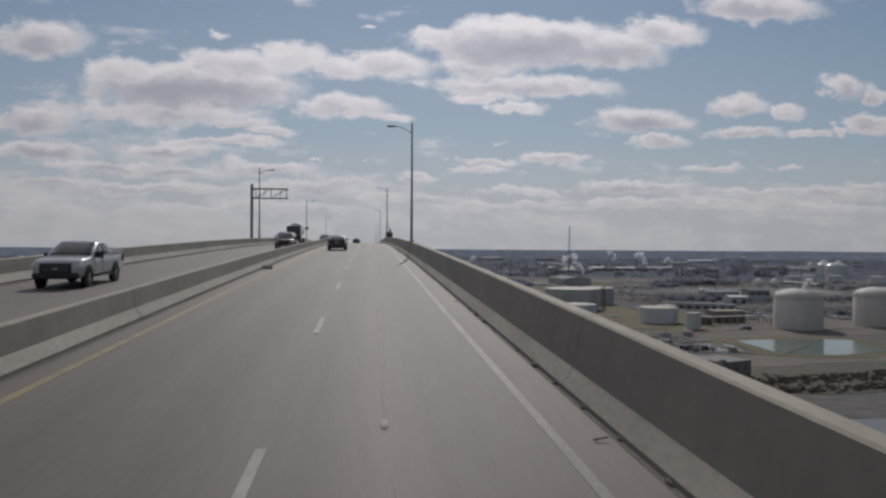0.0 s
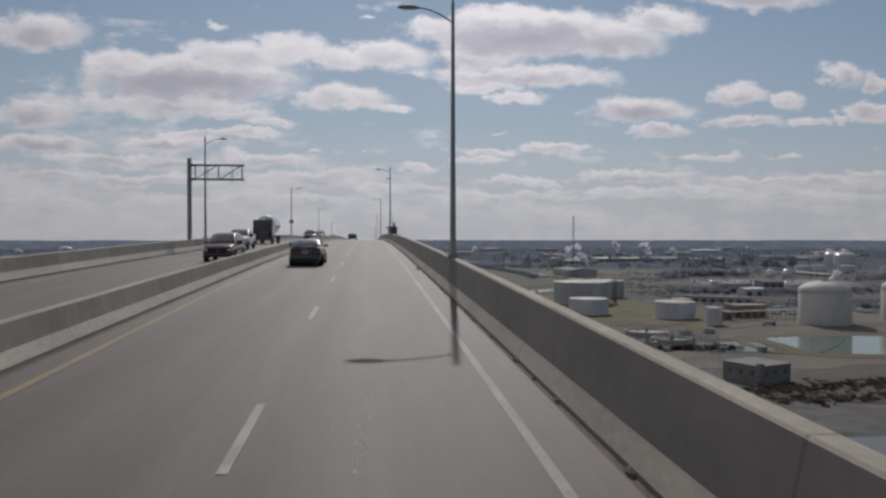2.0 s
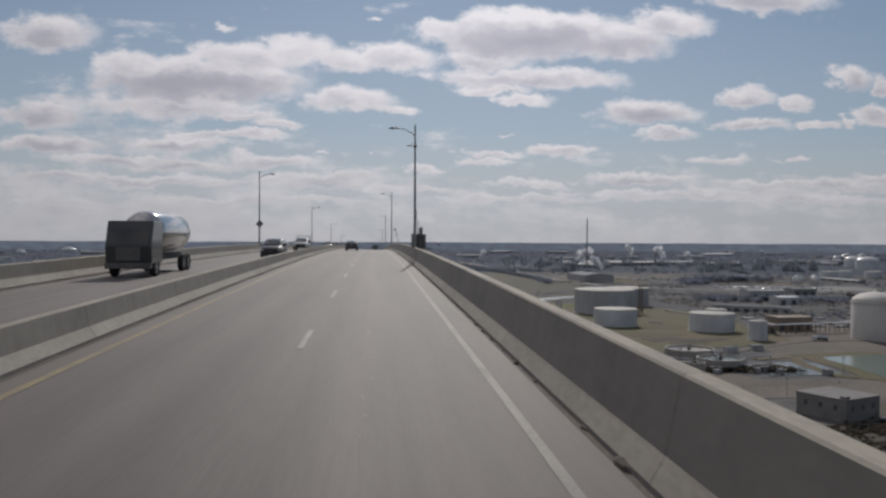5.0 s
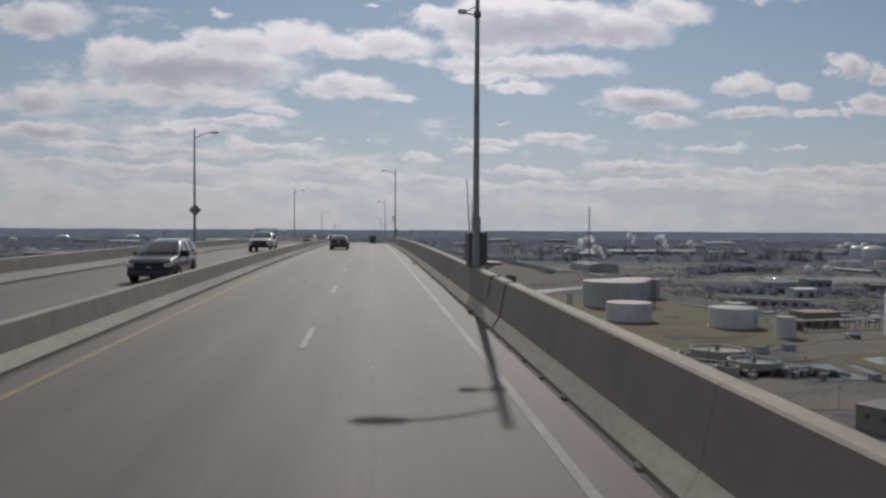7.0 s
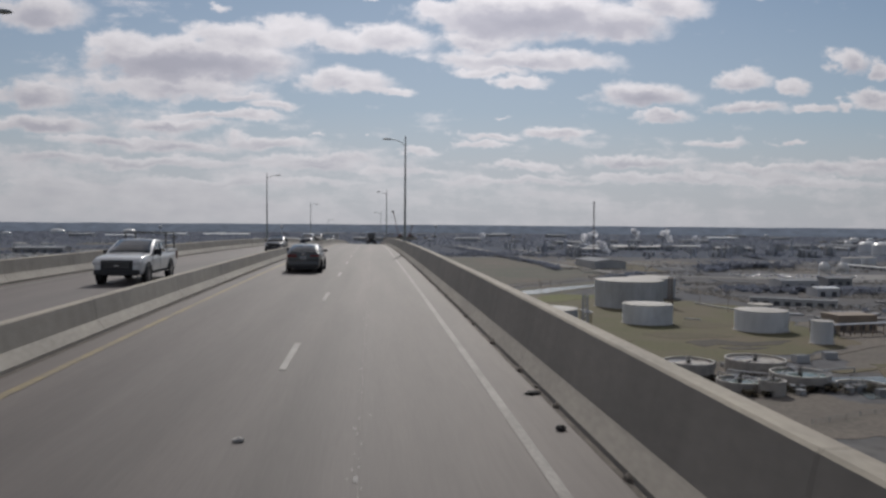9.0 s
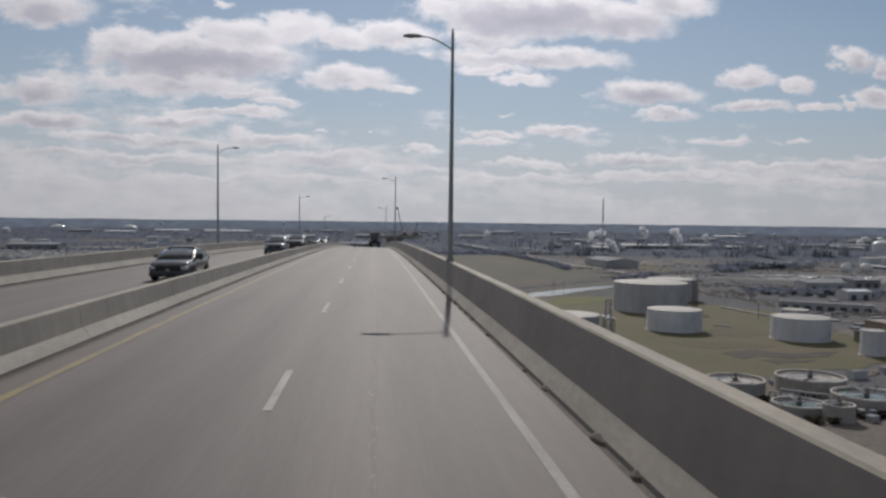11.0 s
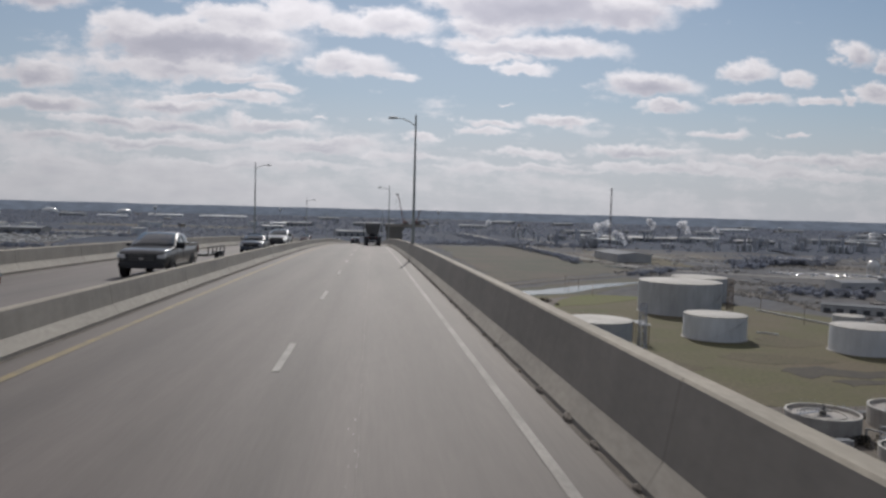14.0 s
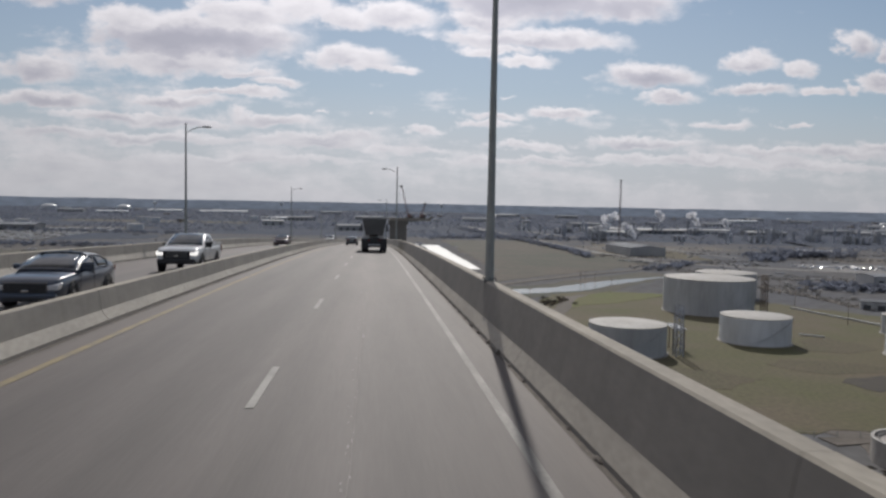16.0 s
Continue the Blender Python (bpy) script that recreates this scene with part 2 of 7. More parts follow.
def plain_glow(name, col, power):
    m = bpy.data.materials.new(name)
    m.use_nodes = True
    b = m.node_tree.nodes["Principled BSDF"]
    b.inputs["Base Color"].default_value = (*col, 1)
    b.inputs["Emission Color"].default_value, b.inputs["Emission Strength"].default_value = (*col, 1), power
    return m


def road_surface():
    """Worn concrete deck: wheel tracks, a pale seam, long stains and fine grain."""
    m = surface("worn_deck", (0.127, 0.110, 0.101), (0.098, 0.087, 0.081), 0.30, 0.70, 0.12, 60.0, stretch=(1.0, 0.07, 1.0), speck=0.05)
    nt = m.node_tree
    b = nt.nodes["Principled BSDF"]
    b.inputs["Specular IOR Level"].default_value = 0.3
    old = b.inputs["Base Color"].links[0].from_socket
    geo = nt.nodes.new("ShaderNodeNewGeometry")
    sep = nt.nodes.new("ShaderNodeSeparateXYZ")
    nt.links.new(geo.outputs["Position"], sep.inputs[0])
    wob = nt.nodes.new("ShaderNodeTexNoise")
    wob.inputs["Scale"].default_value = 0.12
    nt.links.new(geo.outputs["Position"], wob.inputs["Vector"])
    add = nt.nodes.new("ShaderNodeMath")
    add.operation = "MULTIPLY_ADD"
    add.inputs[1].default_value, add.inputs[2].default_value = 0.5, -0.25
    nt.links.new(wob.outputs["Fac"], add.inputs[0])
    xs = nt.nodes.new("ShaderNodeMath")
    xs.operation = "ADD"
    nt.links.new(sep.outputs[0], xs.inputs[0])
    nt.links.new(add.outputs[0], xs.inputs[1])
    rng = nt.nodes.new("ShaderNodeMapRange")
    rng.inputs[1].default_value, rng.inputs[2].default_value = -6.5, 3.5
    nt.links.new(xs.outputs[0], rng.inputs[0])
    ramp = nt.nodes.new("ShaderNodeValToRGB")
    stops = ((-6.2, 1.14), (-5.2, 1.04), (-4.3, 0.84), (-3.4, 0.98), (-2.5, 0.82), (-1.7, 1.0), (-1.0, 0.84), (-0.1, 1.21), (0.6, 0.92), (1.3, 0.86), (2.1, 0.94), (3.0, 1.04))
    while len(ramp.color_ramp.elements) < len(stops):
        ramp.color_ramp.elements.new(0.5)
    for e, (x, v) in zip(ramp.color_ramp.elements, stops):
        e.position, e.color = (x + 6.5) / 10, (v / 1.3, v / 1.3, v / 1.3, 1)
    nt.links.new(rng.outputs[0], ramp.inputs[0])
    mul = nt.nodes.new("ShaderNodeVectorMath")
    mul.operation = "MULTIPLY"
    nt.links.new(old, mul.inputs[0])
    sc = nt.nodes.new("ShaderNodeVectorMath")
    sc.operation = "SCALE"
    sc.inputs["Scale"].default_value = 1.3
    nt.links.new(ramp.outputs[0], sc.inputs[0])
    nt.links.new(sc.outputs[0], mul.inputs[1])
    # oil drips, scuffs and small patches, stronger where wheels and engines pass
    spots = nt.nodes.new("ShaderNodeTexNoise")
    spots.inputs["Scale"].default_value, spots.inputs["Detail"].default_value, spots.inputs["Roughness"].default_value = 1.3, 7, 0.7
    squash = nt.nodes.new("ShaderNodeVectorMath")
    squash.operation = "MULTIPLY"
    squash.inputs[1].default_value = (1.0, 0.06, 1.0)
    nt.links.new(geo.outputs["Position"], squash.inputs[0])
    nt.links.new(squash.outputs[0], spots.inputs["Vector"])
    worn = nt.nodes.new("ShaderNodeMapRange")
    worn.inputs[1].default_value, worn.inputs[2].default_value, worn.inputs[3].default_value, worn.inputs[4].default_value = 0.36, 0.68, 0.88, 1.10
    nt.links.new(spots.outputs["Fac"], worn.inputs[0])
    stained = nt.nodes.new("ShaderNodeVectorMath")
    stained.operation = "SCALE"
    nt.links.new(mul.outputs[0], stained.inputs[0])
    nt.links.new(worn.outputs[0], stained.inputs["Scale"])
    nt.links.new(stained.outputs[0], b.inputs["Base Color"])
    return m


def streaked(m, scale, low):
    """Adds rain streaks that run down a concrete face."""
    nt = m.node_tree
    b = nt.nodes["Principled BSDF"]
    old = b.inputs["Base Color"].links[0].from_socket
    geo = nt.nodes.new("ShaderNodeNewGeometry")
    squash = nt.nodes.new("ShaderNodeVectorMath")
    squash.operation = "MULTIPLY"
    squash.inputs[1].default_value = (0.6, 1.0, 0.18)
    nt.links.new(geo.outputs["Position"], squash.inputs[0])
    nz = nt.nodes.new("ShaderNodeTexNoise")
    nz.inputs["Scale"].default_value, nz.inputs["Detail"].default_value, nz.inputs["Roughness"].default_value = scale, 6, 0.65
    nt.links.new(squash.outputs[0], nz.inputs["Vector"])
    rng = nt.nodes.new("ShaderNodeMapRange")
    rng.inputs[1].default_value, rng.inputs[2].default_value, rng.inputs[3].default_value, rng.inputs[4].default_value = 0.34, 0.6, low, 1.06
    nt.links.new(nz.outputs["Fac"], rng.inputs[0])
    sc = nt.nodes.new("ShaderNodeVectorMath")
    sc.operation = "SCALE"
    nt.links.new(old, sc.inputs[0])
    nt.links.new(rng.outputs[0], sc.inputs["Scale"])
    nt.links.new(sc.outputs[0], b.inputs["Base Color"])


M_ROAD = road_surface()
M_BARRIER = surface("barrier_concrete", (0.318, 0.288, 0.245), (0.245, 0.222, 0.190), 0.6, 0.66, 0.12, 14.0, stretch=(1, 0.4, 1), speck=0.05, vary=0.06)
streaked(M_BARRIER, 1.6, 0.90)
# copy of barrier_concrete darkened: shade on the parapet is put into the colour
M_PARAPET = surface("shade_darkened_concrete", (0.192, 0.176, 0.156), (0.154, 0.143, 0.127), 0.6, 0.8, 0.12, 14.0, stretch=(1, 0.4, 1), speck=0.05, vary=0.02)
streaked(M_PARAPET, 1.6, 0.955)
M_EDGE_LINE = surface("edge_line_paint_worn", (0.190, 0.180, 0.164), (0.124, 0.115, 0.104), 1.1, 0.7, 0.15, 18.0, stretch=(1, 0.5, 1), speck=0.16)
M_BLOCK = surface("grey_block_wall", (0.205, 0.200, 0.190), (0.165, 0.160, 0.152), 0.25, 0.9, 0.0, 16.0, speck=0.08)
# lighter copies for foot and top: sunlight is put into the colour
M_FOOT = surface("sunlit_foot_concrete", (0.345, 0.315, 0.268), (0.272, 0.248, 0.212), 0.7, 0.75, 0.15, 14.0, stretch=(1, 0.4, 1), speck=0.10, vary=0.05)
M_CAP = surface("sunlit_top_concrete", (0.330, 0.298, 0.243), (0.240, 0.218, 0.180), 0.9, 0.85, 0.15, 16.0, stretch=(1, 0.4, 1), speck=0.12, vary=0.06)
M_CONCRETE = surface("pier_concrete", (0.34, 0.32, 0.29), (0.27, 0.25, 0.23), 0.3, 0.9, 0.2, 20.0, speck=0.08)
M_DIRT_LINE = surface("gutter_dirt", (0.082, 0.071, 0.062), (0.122, 0.107, 0.091), 2.0, 0.95, 0.15, 9.0, speck=0.3)
M_WHITE_LINE = surface("white_paint_worn", (0.27, 0.26, 0.235), (0.185, 0.178, 0.162), 1.5, 0.7, 0.15, 18.0, speck=0.14)
M_YELLOW_LINE = surface("yellow_paint_worn", (0.215, 0.166, 0.070), (0.145, 0.120, 0.078), 1.5, 0.7, 0.15, 18.0, speck=0.15)
M_SPILL = surface("dried_white_spill", (0.34, 0.33, 0.312), (0.26, 0.252, 0.24), 6.0, 0.8, 0.2, 10.0, speck=0.2)
M_GALV = surface("galvanised_steel", (0.295, 0.31, 0.298), (0.24, 0.252, 0.243), 1.2, 0.6, 0.05, 20.0, metal=0.12, speck=0.08)
M_STEEL_DARK = surface("weathered_steel", (0.17, 0.165, 0.155), (0.12, 0.115, 0.11), 1.5, 0.6, 0.05, 20.0, metal=0.3, speck=0.08)
M_CABINET = surface("grey_brown_cabinet_paint", (0.125, 0.12, 0.11), (0.095, 0.092, 0.086), 1.5, 0.5, 0.05, 15.0, speck=0.06)
M_LENS = surface("lamp_lens", (0.5, 0.5, 0.48), None, 5, 0.25)
M_SIGN_BACK = surface("sign_back_aluminium", (0.30, 0.30, 0.30), None, 3, 0.45, metal=0.6)
M_RUBBER = surface("tyre_rubber", (0.022, 0.022, 0.023), (0.035, 0.034, 0.033), 6, 0.85, 0.1, 12, speck=0.15)
M_RIM = surface("alloy_rim", (0.45, 0.45, 0.46), None, 5, 0.35, metal=0.9)
M_BLACK = surface("black_plastic", (0.025, 0.025, 0.027), None, 6, 0.6)
M_GLASS = surface("dark_car_glass", (0.015, 0.018, 0.02), None, 3, 0.06, spec=0.7, coat=0.4)
M_CHROME = surface("chrome", (0.6, 0.6, 0.6), None, 5, 0.15, metal=1.0)
M_LAMP_CLEAR = surface("clear_lamp_glass", (0.6, 0.6, 0.6), None, 8, 0.08, coat=1.0)
M_LAMP_LIT = plain_glow("lit_lamp_glass", (1.0, 0.97, 0.9), 0.8)
M_LAMP_RED = surface("red_lamp_glass", (0.16, 0.012, 0.014), None, 8, 0.15, coat=1.0)
M_GRASS = surface("winter_grass", (0.080, 0.078, 0.028), (0.104, 0.082, 0.048), 0.022, 0.95, 0.0, 26.0, speck=0.2)
M_FIELD = surface("brown_field", (0.088, 0.070, 0.053), (0.056, 0.060, 0.040), 0.013, 0.95, 0.0, 15.0, speck=0.25)
# brown earth greyed: the blue haze over it is put into the colour
M_GROUND = surface("industrial_plain", (0.122, 0.127, 0.138), (0.136, 0.130, 0.124), 0.009, 0.95, 0.0, 14.0, speck=0.2, spec=0.05)
M_DIRT = surface("bare_earth", (0.132, 0.113, 0.093), (0.098, 0.086, 0.072), 0.03, 0.95, 0.0, 20.0, speck=0.2)
M_ASPHALT = surface("pale_asphalt", (0.16, 0.155, 0.15), (0.20, 0.19, 0.18), 0.03, 0.9, 0.0, 20.0, speck=0.12)
M_WATER = surface("canal_water", (0.10, 0.115, 0.115), (0.12, 0.13, 0.125), 0.02, 0.24, 0.2, 60.0)
M_GLINT = surface("rippled_channel_water", (0.10, 0.115, 0.115), (0.12, 0.13, 0.125), 0.02, 0.42, 0.3, 60.0)
M_POND = surface("green_pond_water", (0.13, 0.175, 0.14), (0.155, 0.20, 0.165), 0.02, 0.12, 0.04, 60.0)
M_RIVER = surface("river_water", (0.10, 0.10, 0.09), (0.13, 0.125, 0.11), 0.01, 0.28, 0.2, 80.0)
M_SHELL = surface("white_tank_shell", (0.58, 0.60, 0.62), (0.47, 0.48, 0.49), 0.05, 0.6, 0.0, 10.0, stretch=(1, 1, 0.25), speck=0.05)
M_SHELL_DIM = surface("weathered_tank_shell", (0.42, 0.43, 0.44), (0.34, 0.342, 0.34), 0.06, 0.7, 0.0, 10.0, stretch=(1, 1, 0.2), speck=0.06)
streaked(M_SHELL, 0.30, 0.955)
streaked(M_SHELL_DIM, 0.35, 0.88)
M_TANK_ROOF = surface("tank_roof_paint", (0.43, 0.415, 0.385), (0.34, 0.32, 0.29), 0.08, 0.75, 0.0, 10.0, speck=0.08)
M_DOME = surface("pale_dome_concrete", (0.52, 0.505, 0.475), (0.42, 0.40, 0.38), 0.07, 0.75, 0.0, 14.0, stretch=(1, 1, 0.3), speck=0.05)
# dimmed and blued: haze over the far roofs is put into the colour
M_ROOF_PALE = surface("pale_metal_roof", (0.23, 0.24, 0.255), (0.16, 0.168, 0.18), 0.03, 0.85, vary=0.3, spec=0.2)
M_WALL_PALE = surface("pale_metal_wall", (0.38, 0.38, 0.38), (0.29, 0.29, 0.295), 0.05, 0.7, vary=0.4)
M_WALL_BRICK = surface("brown_wall", (0.235, 0.195, 0.155), (0.185, 0.155, 0.125), 0.08, 0.85, vary=0.3)
M_DARK_OPENING = surface("dark_opening", (0.06, 0.064, 0.07), None, 1, 0.4)
# refinery haze is put into this lightened, bluish steel colour
M_PIPE = surface("process_steel", (0.29, 0.31, 0.35), (0.35, 0.36, 0.39), 0.1, 0.7, metal=0.0, vary=0.4)
M_PIPE_RUST = surface("rusty_process_steel", (0.21, 0.16, 0.12), (0.17, 0.13, 0.10), 0.1, 0.75, vary=0.3)
# haze is put into these colours: woods and scrub lightened, woods also blued
M_WOODS = surface("haze_tinted_woods", (0.215, 0.240, 0.300), (0.235, 0.252, 0.296), 0.01, 0.95, 0.0, 12.0, speck=0.2, spec=0.1)
M_SCRUB = surface("grey_brown_scrub", (0.250, 0.246, 0.244), (0.225, 0.220, 0.212), 0.03, 0.95, 0.0, 12.0, speck=0.2, spec=0.1)
M_SCRUB_FLOOR = surface("dark_bank_scrub", (0.055, 0.047, 0.037), (0.080, 0.066, 0.050), 0.12, 0.95, 0.0, 10.0, speck=0.3)
M_GRAVEL = surface("grey_yard_gravel", (0.118, 0.114, 0.110), (0.090, 0.088, 0.088), 0.02, 0.95, 0.0, 14.0, speck=0.2, spec=0.1)
M_MEADOW = surface("fresh_winter_grass", (0.092, 0.102, 0.021), (0.100, 0.096, 0.028), 0.04, 0.95, 0.0, 18.0, speck=0.2)
M_WORN = surface("worn_brown_turf", (0.088, 0.068, 0.038), (0.074, 0.066, 0.030), 0.05, 0.95, 0.0, 14.0, speck=0.3)
M_BURNT = surface("dark_scorched_earth", (0.040, 0.035, 0.029), (0.062, 0.052, 0.036), 0.15, 0.95, 0.0, 10.0, speck=0.3)
M_BRUSH = surface("bare_winter_brush", (0.125, 0.108, 0.088), (0.10, 0.092, 0.072), 0.1, 0.95, 0.0, 8.0, speck=0.3)
# blue-grey haze is put into the woodland floor's colour
M_WOOD_FLOOR = surface("haze_tinted_wood_floor", (0.078, 0.092, 0.122), (0.094, 0.104, 0.124), 0.005, 0.95, 0.0, 16.0, speck=0.2, spec=0.05)
M_GLOSS_SHELL = surface("glossy_white_tank_paint", (0.62, 0.62, 0.61), (0.52, 0.515, 0.50), 0.05, 0.3, 0.0, 10.0, speck=0.05)
M_RIM_CONCRETE = surface("pale_rim_concrete", (0.52, 0.50, 0.46), (0.42, 0.40, 0.36), 0.3, 0.85, 0.0, 12.0, speck=0.1)
M_RUN_OFF = surface("rust_run_off", (0.085, 0.07, 0.058), (0.12, 0.10, 0.085), 3.0, 0.85, 0.0, 8.0, speck=0.15)
# mast lightened: the haze before it is put into the paint
M_MAST = surface("hazy_mast_paint", (0.15, 0.13, 0.13), (0.18, 0.16, 0.155), 0.2, 0.7)
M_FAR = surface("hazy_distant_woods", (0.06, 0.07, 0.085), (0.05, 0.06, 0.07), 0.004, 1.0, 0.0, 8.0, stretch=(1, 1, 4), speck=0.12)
# distance haze is put into the backdrop as a blue glow
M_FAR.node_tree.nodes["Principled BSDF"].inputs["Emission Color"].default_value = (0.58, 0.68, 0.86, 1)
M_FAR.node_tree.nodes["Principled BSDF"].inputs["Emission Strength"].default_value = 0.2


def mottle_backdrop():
    """Long faint streaks in the backdrop's haze glow, like lighter and darker woods along the horizon."""
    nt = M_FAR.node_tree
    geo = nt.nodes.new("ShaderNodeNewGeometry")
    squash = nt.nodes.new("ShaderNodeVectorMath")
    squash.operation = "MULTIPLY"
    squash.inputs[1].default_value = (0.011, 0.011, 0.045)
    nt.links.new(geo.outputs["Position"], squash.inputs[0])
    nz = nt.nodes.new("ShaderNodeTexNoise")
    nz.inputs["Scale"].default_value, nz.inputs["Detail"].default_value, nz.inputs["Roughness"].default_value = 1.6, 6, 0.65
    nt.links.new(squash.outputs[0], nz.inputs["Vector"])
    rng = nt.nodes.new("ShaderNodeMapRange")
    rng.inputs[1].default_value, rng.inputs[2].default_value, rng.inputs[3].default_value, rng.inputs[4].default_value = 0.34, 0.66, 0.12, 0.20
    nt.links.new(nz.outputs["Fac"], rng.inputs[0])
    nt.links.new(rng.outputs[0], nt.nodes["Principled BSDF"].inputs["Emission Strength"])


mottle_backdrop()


def steam_surface():
    """Thin bright steam that lets light through."""
    m = bpy.data.materials.new("white_steam")
    m.use_nodes = True
    nt = m.node_tree
    nt.nodes.clear()
    geo = nt.nodes.new("ShaderNodeNewGeometry")
    nz = nt.nodes.new("ShaderNodeTexNoise")
    nz.inputs["Scale"].default_value, nz.inputs["Detail"].default_value = 0.12, 5
    nt.links.new(geo.outputs["Position"], nz.inputs["Vector"])
    rng = nt.nodes.new("ShaderNodeMapRange")
    rng.inputs[1].default_value, rng.inputs[2].default_value, rng.inputs[3].default_value, rng.inputs[4].default_value = 0.28, 0.62, 0.10, 0.8
    nt.links.new(nz.outputs["Fac"], rng.inputs[0])
    back = nt.nodes.new("ShaderNodeBsdfTranslucent")
    front = nt.nodes.new("ShaderNodeBsdfDiffuse")
    back.inputs[0].default_value = front.inputs[0].default_value = (0.92, 0.92, 0.93, 1)
    both = nt.nodes.new("ShaderNodeMixShader")
    both.inputs[0].default_value = 0.45
    nt.links.new(back.outputs[0], both.inputs[1])
    nt.links.new(front.outputs[0], both.inputs[2])
    clear = nt.nodes.new("ShaderNodeBsdfTransparent")
    mix = nt.nodes.new("ShaderNodeMixShader")
    nt.links.new(rng.outputs[0], mix.inputs[0])
    nt.links.new(clear.outputs[0], mix.inputs[1])
    nt.links.new(both.outputs[0], mix.inputs[2])
    nt.links.new(mix.outputs[0], nt.nodes.new("ShaderNodeOutputMaterial").inputs[0])
    return m


def mixed_surface():
    """Roofs, stacks and trailers of many colours: each loose piece takes its own."""
    m = surface("mixed_yard_clutter", (0.2, 0.2, 0.2), None, 0.5, 0.7)
    nt = m.node_tree
    geo = nt.nodes.new("ShaderNodeNewGeometry")
    ramp = nt.nodes.new("ShaderNodeValToRGB")
    ramp.color_ramp.interpolation = "CONSTANT"
    # narrow bluish greys: distance haze is put into the colours
    cols = ((0.16, 0.17, 0.19), (0.18, 0.17, 0.165), (0.20, 0.205, 0.22), (0.17, 0.155, 0.145), (0.28, 0.285, 0.30), (0.16, 0.18, 0.21), (0.19, 0.19, 0.19))
    while len(ramp.color_ramp.elements) < len(cols):
        ramp.color_ramp.elements.new(0.5)
    for i, (e, c) in enumerate(zip(ramp.color_ramp.elements, cols)):
        e.position, e.color = i / len(cols), (*c, 1)
    nt.links.new(geo.outputs["Random Per Island"], ramp.inputs[0])
    nt.links.new(ramp.outputs[0], nt.nodes["Principled BSDF"].inputs["Base Color"])
    return m


M_STEAM = steam_surface()
M_CLUTTER = mixed_surface()
# crane red greyed, with the distance haze put into the colour
M_CRANE = surface("haze_greyed_crane_red", (0.21, 0.12, 0.105), None, 0.2, 0.6)
M_SLUDGE = surface("grey_brown_sludge_water", (0.36, 0.325, 0.285), (0.28, 0.255, 0.225), 0.05, 0.5)


def let_light_through(m, share):
    """Leaves and thin twigs pass on part of the light that falls on their far side."""
    nt = m.node_tree
    b = nt.nodes["Principled BSDF"]
    out = nt.nodes["Material Output"]
    tr = nt.nodes.new("ShaderNodeBsdfTranslucent")
    nt.links.new(b.inputs["Base Color"].links[0].from_socket, tr.inputs[0])
    mix = nt.nodes.new("ShaderNodeMixShader")
    mix.inputs[0].default_value = share
    nt.links.new(b.outputs[0], mix.inputs[1])
    nt.links.new(tr.outputs[0], mix.inputs[2])
    # bare twigs leave gaps
    gap = nt.nodes.new("ShaderNodeBsdfTransparent")
    open_mix = nt.nodes.new("ShaderNodeMixShader")
    open_mix.inputs[0].default_value = 0.30
    nt.links.new(mix.outputs[0], open_mix.inputs[1])
    nt.links.new(gap.outputs[0], open_mix.inputs[2])
    nt.links.new(open_mix.outputs[0], out.inputs[0])


for leaf in (M_WOODS, M_BRUSH, M_SCRUB):
    let_light_through(leaf, 0.82)


# ---------------------------------------------------------------- building helpers
GROUND = -56.2


def mesh_of(bm, name, mat, smooth=False):
    me = bpy.data.meshes.new(name)
    bm.normal_update()
    bm.to_mesh(me)
    bm.free()
    if smooth:
        for p in me.polygons:
            p.use_smooth = True
    for m in (mat if isinstance(mat, (list, tuple)) else [mat]):
        me.materials.append(m)
    return me


def part(name, bm, mat, parent, label="", smooth=False, kind=""):
    """Links a bmesh as one mesh object under a thing or a part."""
    ob = new(name, mesh_of(bm, name, mat, smooth))
    ob.parent = parent
    return tagged(ob, label, kind=kind)


def thing(name, label, category, m=None, group="", kind=""):
    ob = new(name)
    ob.empty_display_size = 0.2
    if m is not None:
        ob.matrix_basis = m
    return tagged(ob, label, category, group, kind)


def single(name, bm, mat, label="", category="", kind="", m=None, group="", smooth=False):
    ob = new(name, mesh_of(bm, name, mat, smooth))
    if m is not None:
        ob.matrix_basis = m
    return tagged(ob, label, category, group, kind)


def add_box(bm, x0, y0, z0, x1, y1, z1, bevel=0.0):
    r = bmesh.ops.create_cube(bm, size=1.0)
    for v in r["verts"]:
        v.co = Vector(((x0 + x1) / 2 + v.co.x * (x1 - x0), (y0 + y1) / 2 + v.co.y * (y1 - y0), (z0 + z1) / 2 + v.co.z * (z1 - z0)))
    if bevel:
        edges = list({e for v in r["verts"] for e in v.link_edges})
        bmesh.ops.bevel(bm, geom=edges, offset=bevel, segments=2, affect="EDGES", profile=0.6)
    return bm


def box(x0, y0, z0, x1, y1, z1, bevel=0.0):
    return add_box(bmesh.new(), x0, y0, z0, x1, y1, z1, bevel)


def add_tube(bm, a, b, r0, r1=None, seg=10):
    """A tapered tube from a to b."""
    a, b = Vector(a), Vector(b)
    r1 = r0 if r1 is None else r1
    q = (b - a).to_track_quat("Z", "Y").to_matrix().to_4x4()
    bmesh.ops.create_cone(bm, cap_ends=True, segments=seg, radius1=r0, radius2=r1, depth=(b - a).length, matrix=Matrix.Translation((a + b) / 2) @ q)
    return bm


def tube(a, b, r0, r1=None, seg=10):
    return add_tube(bmesh.new(), a, b, r0, r1, seg)


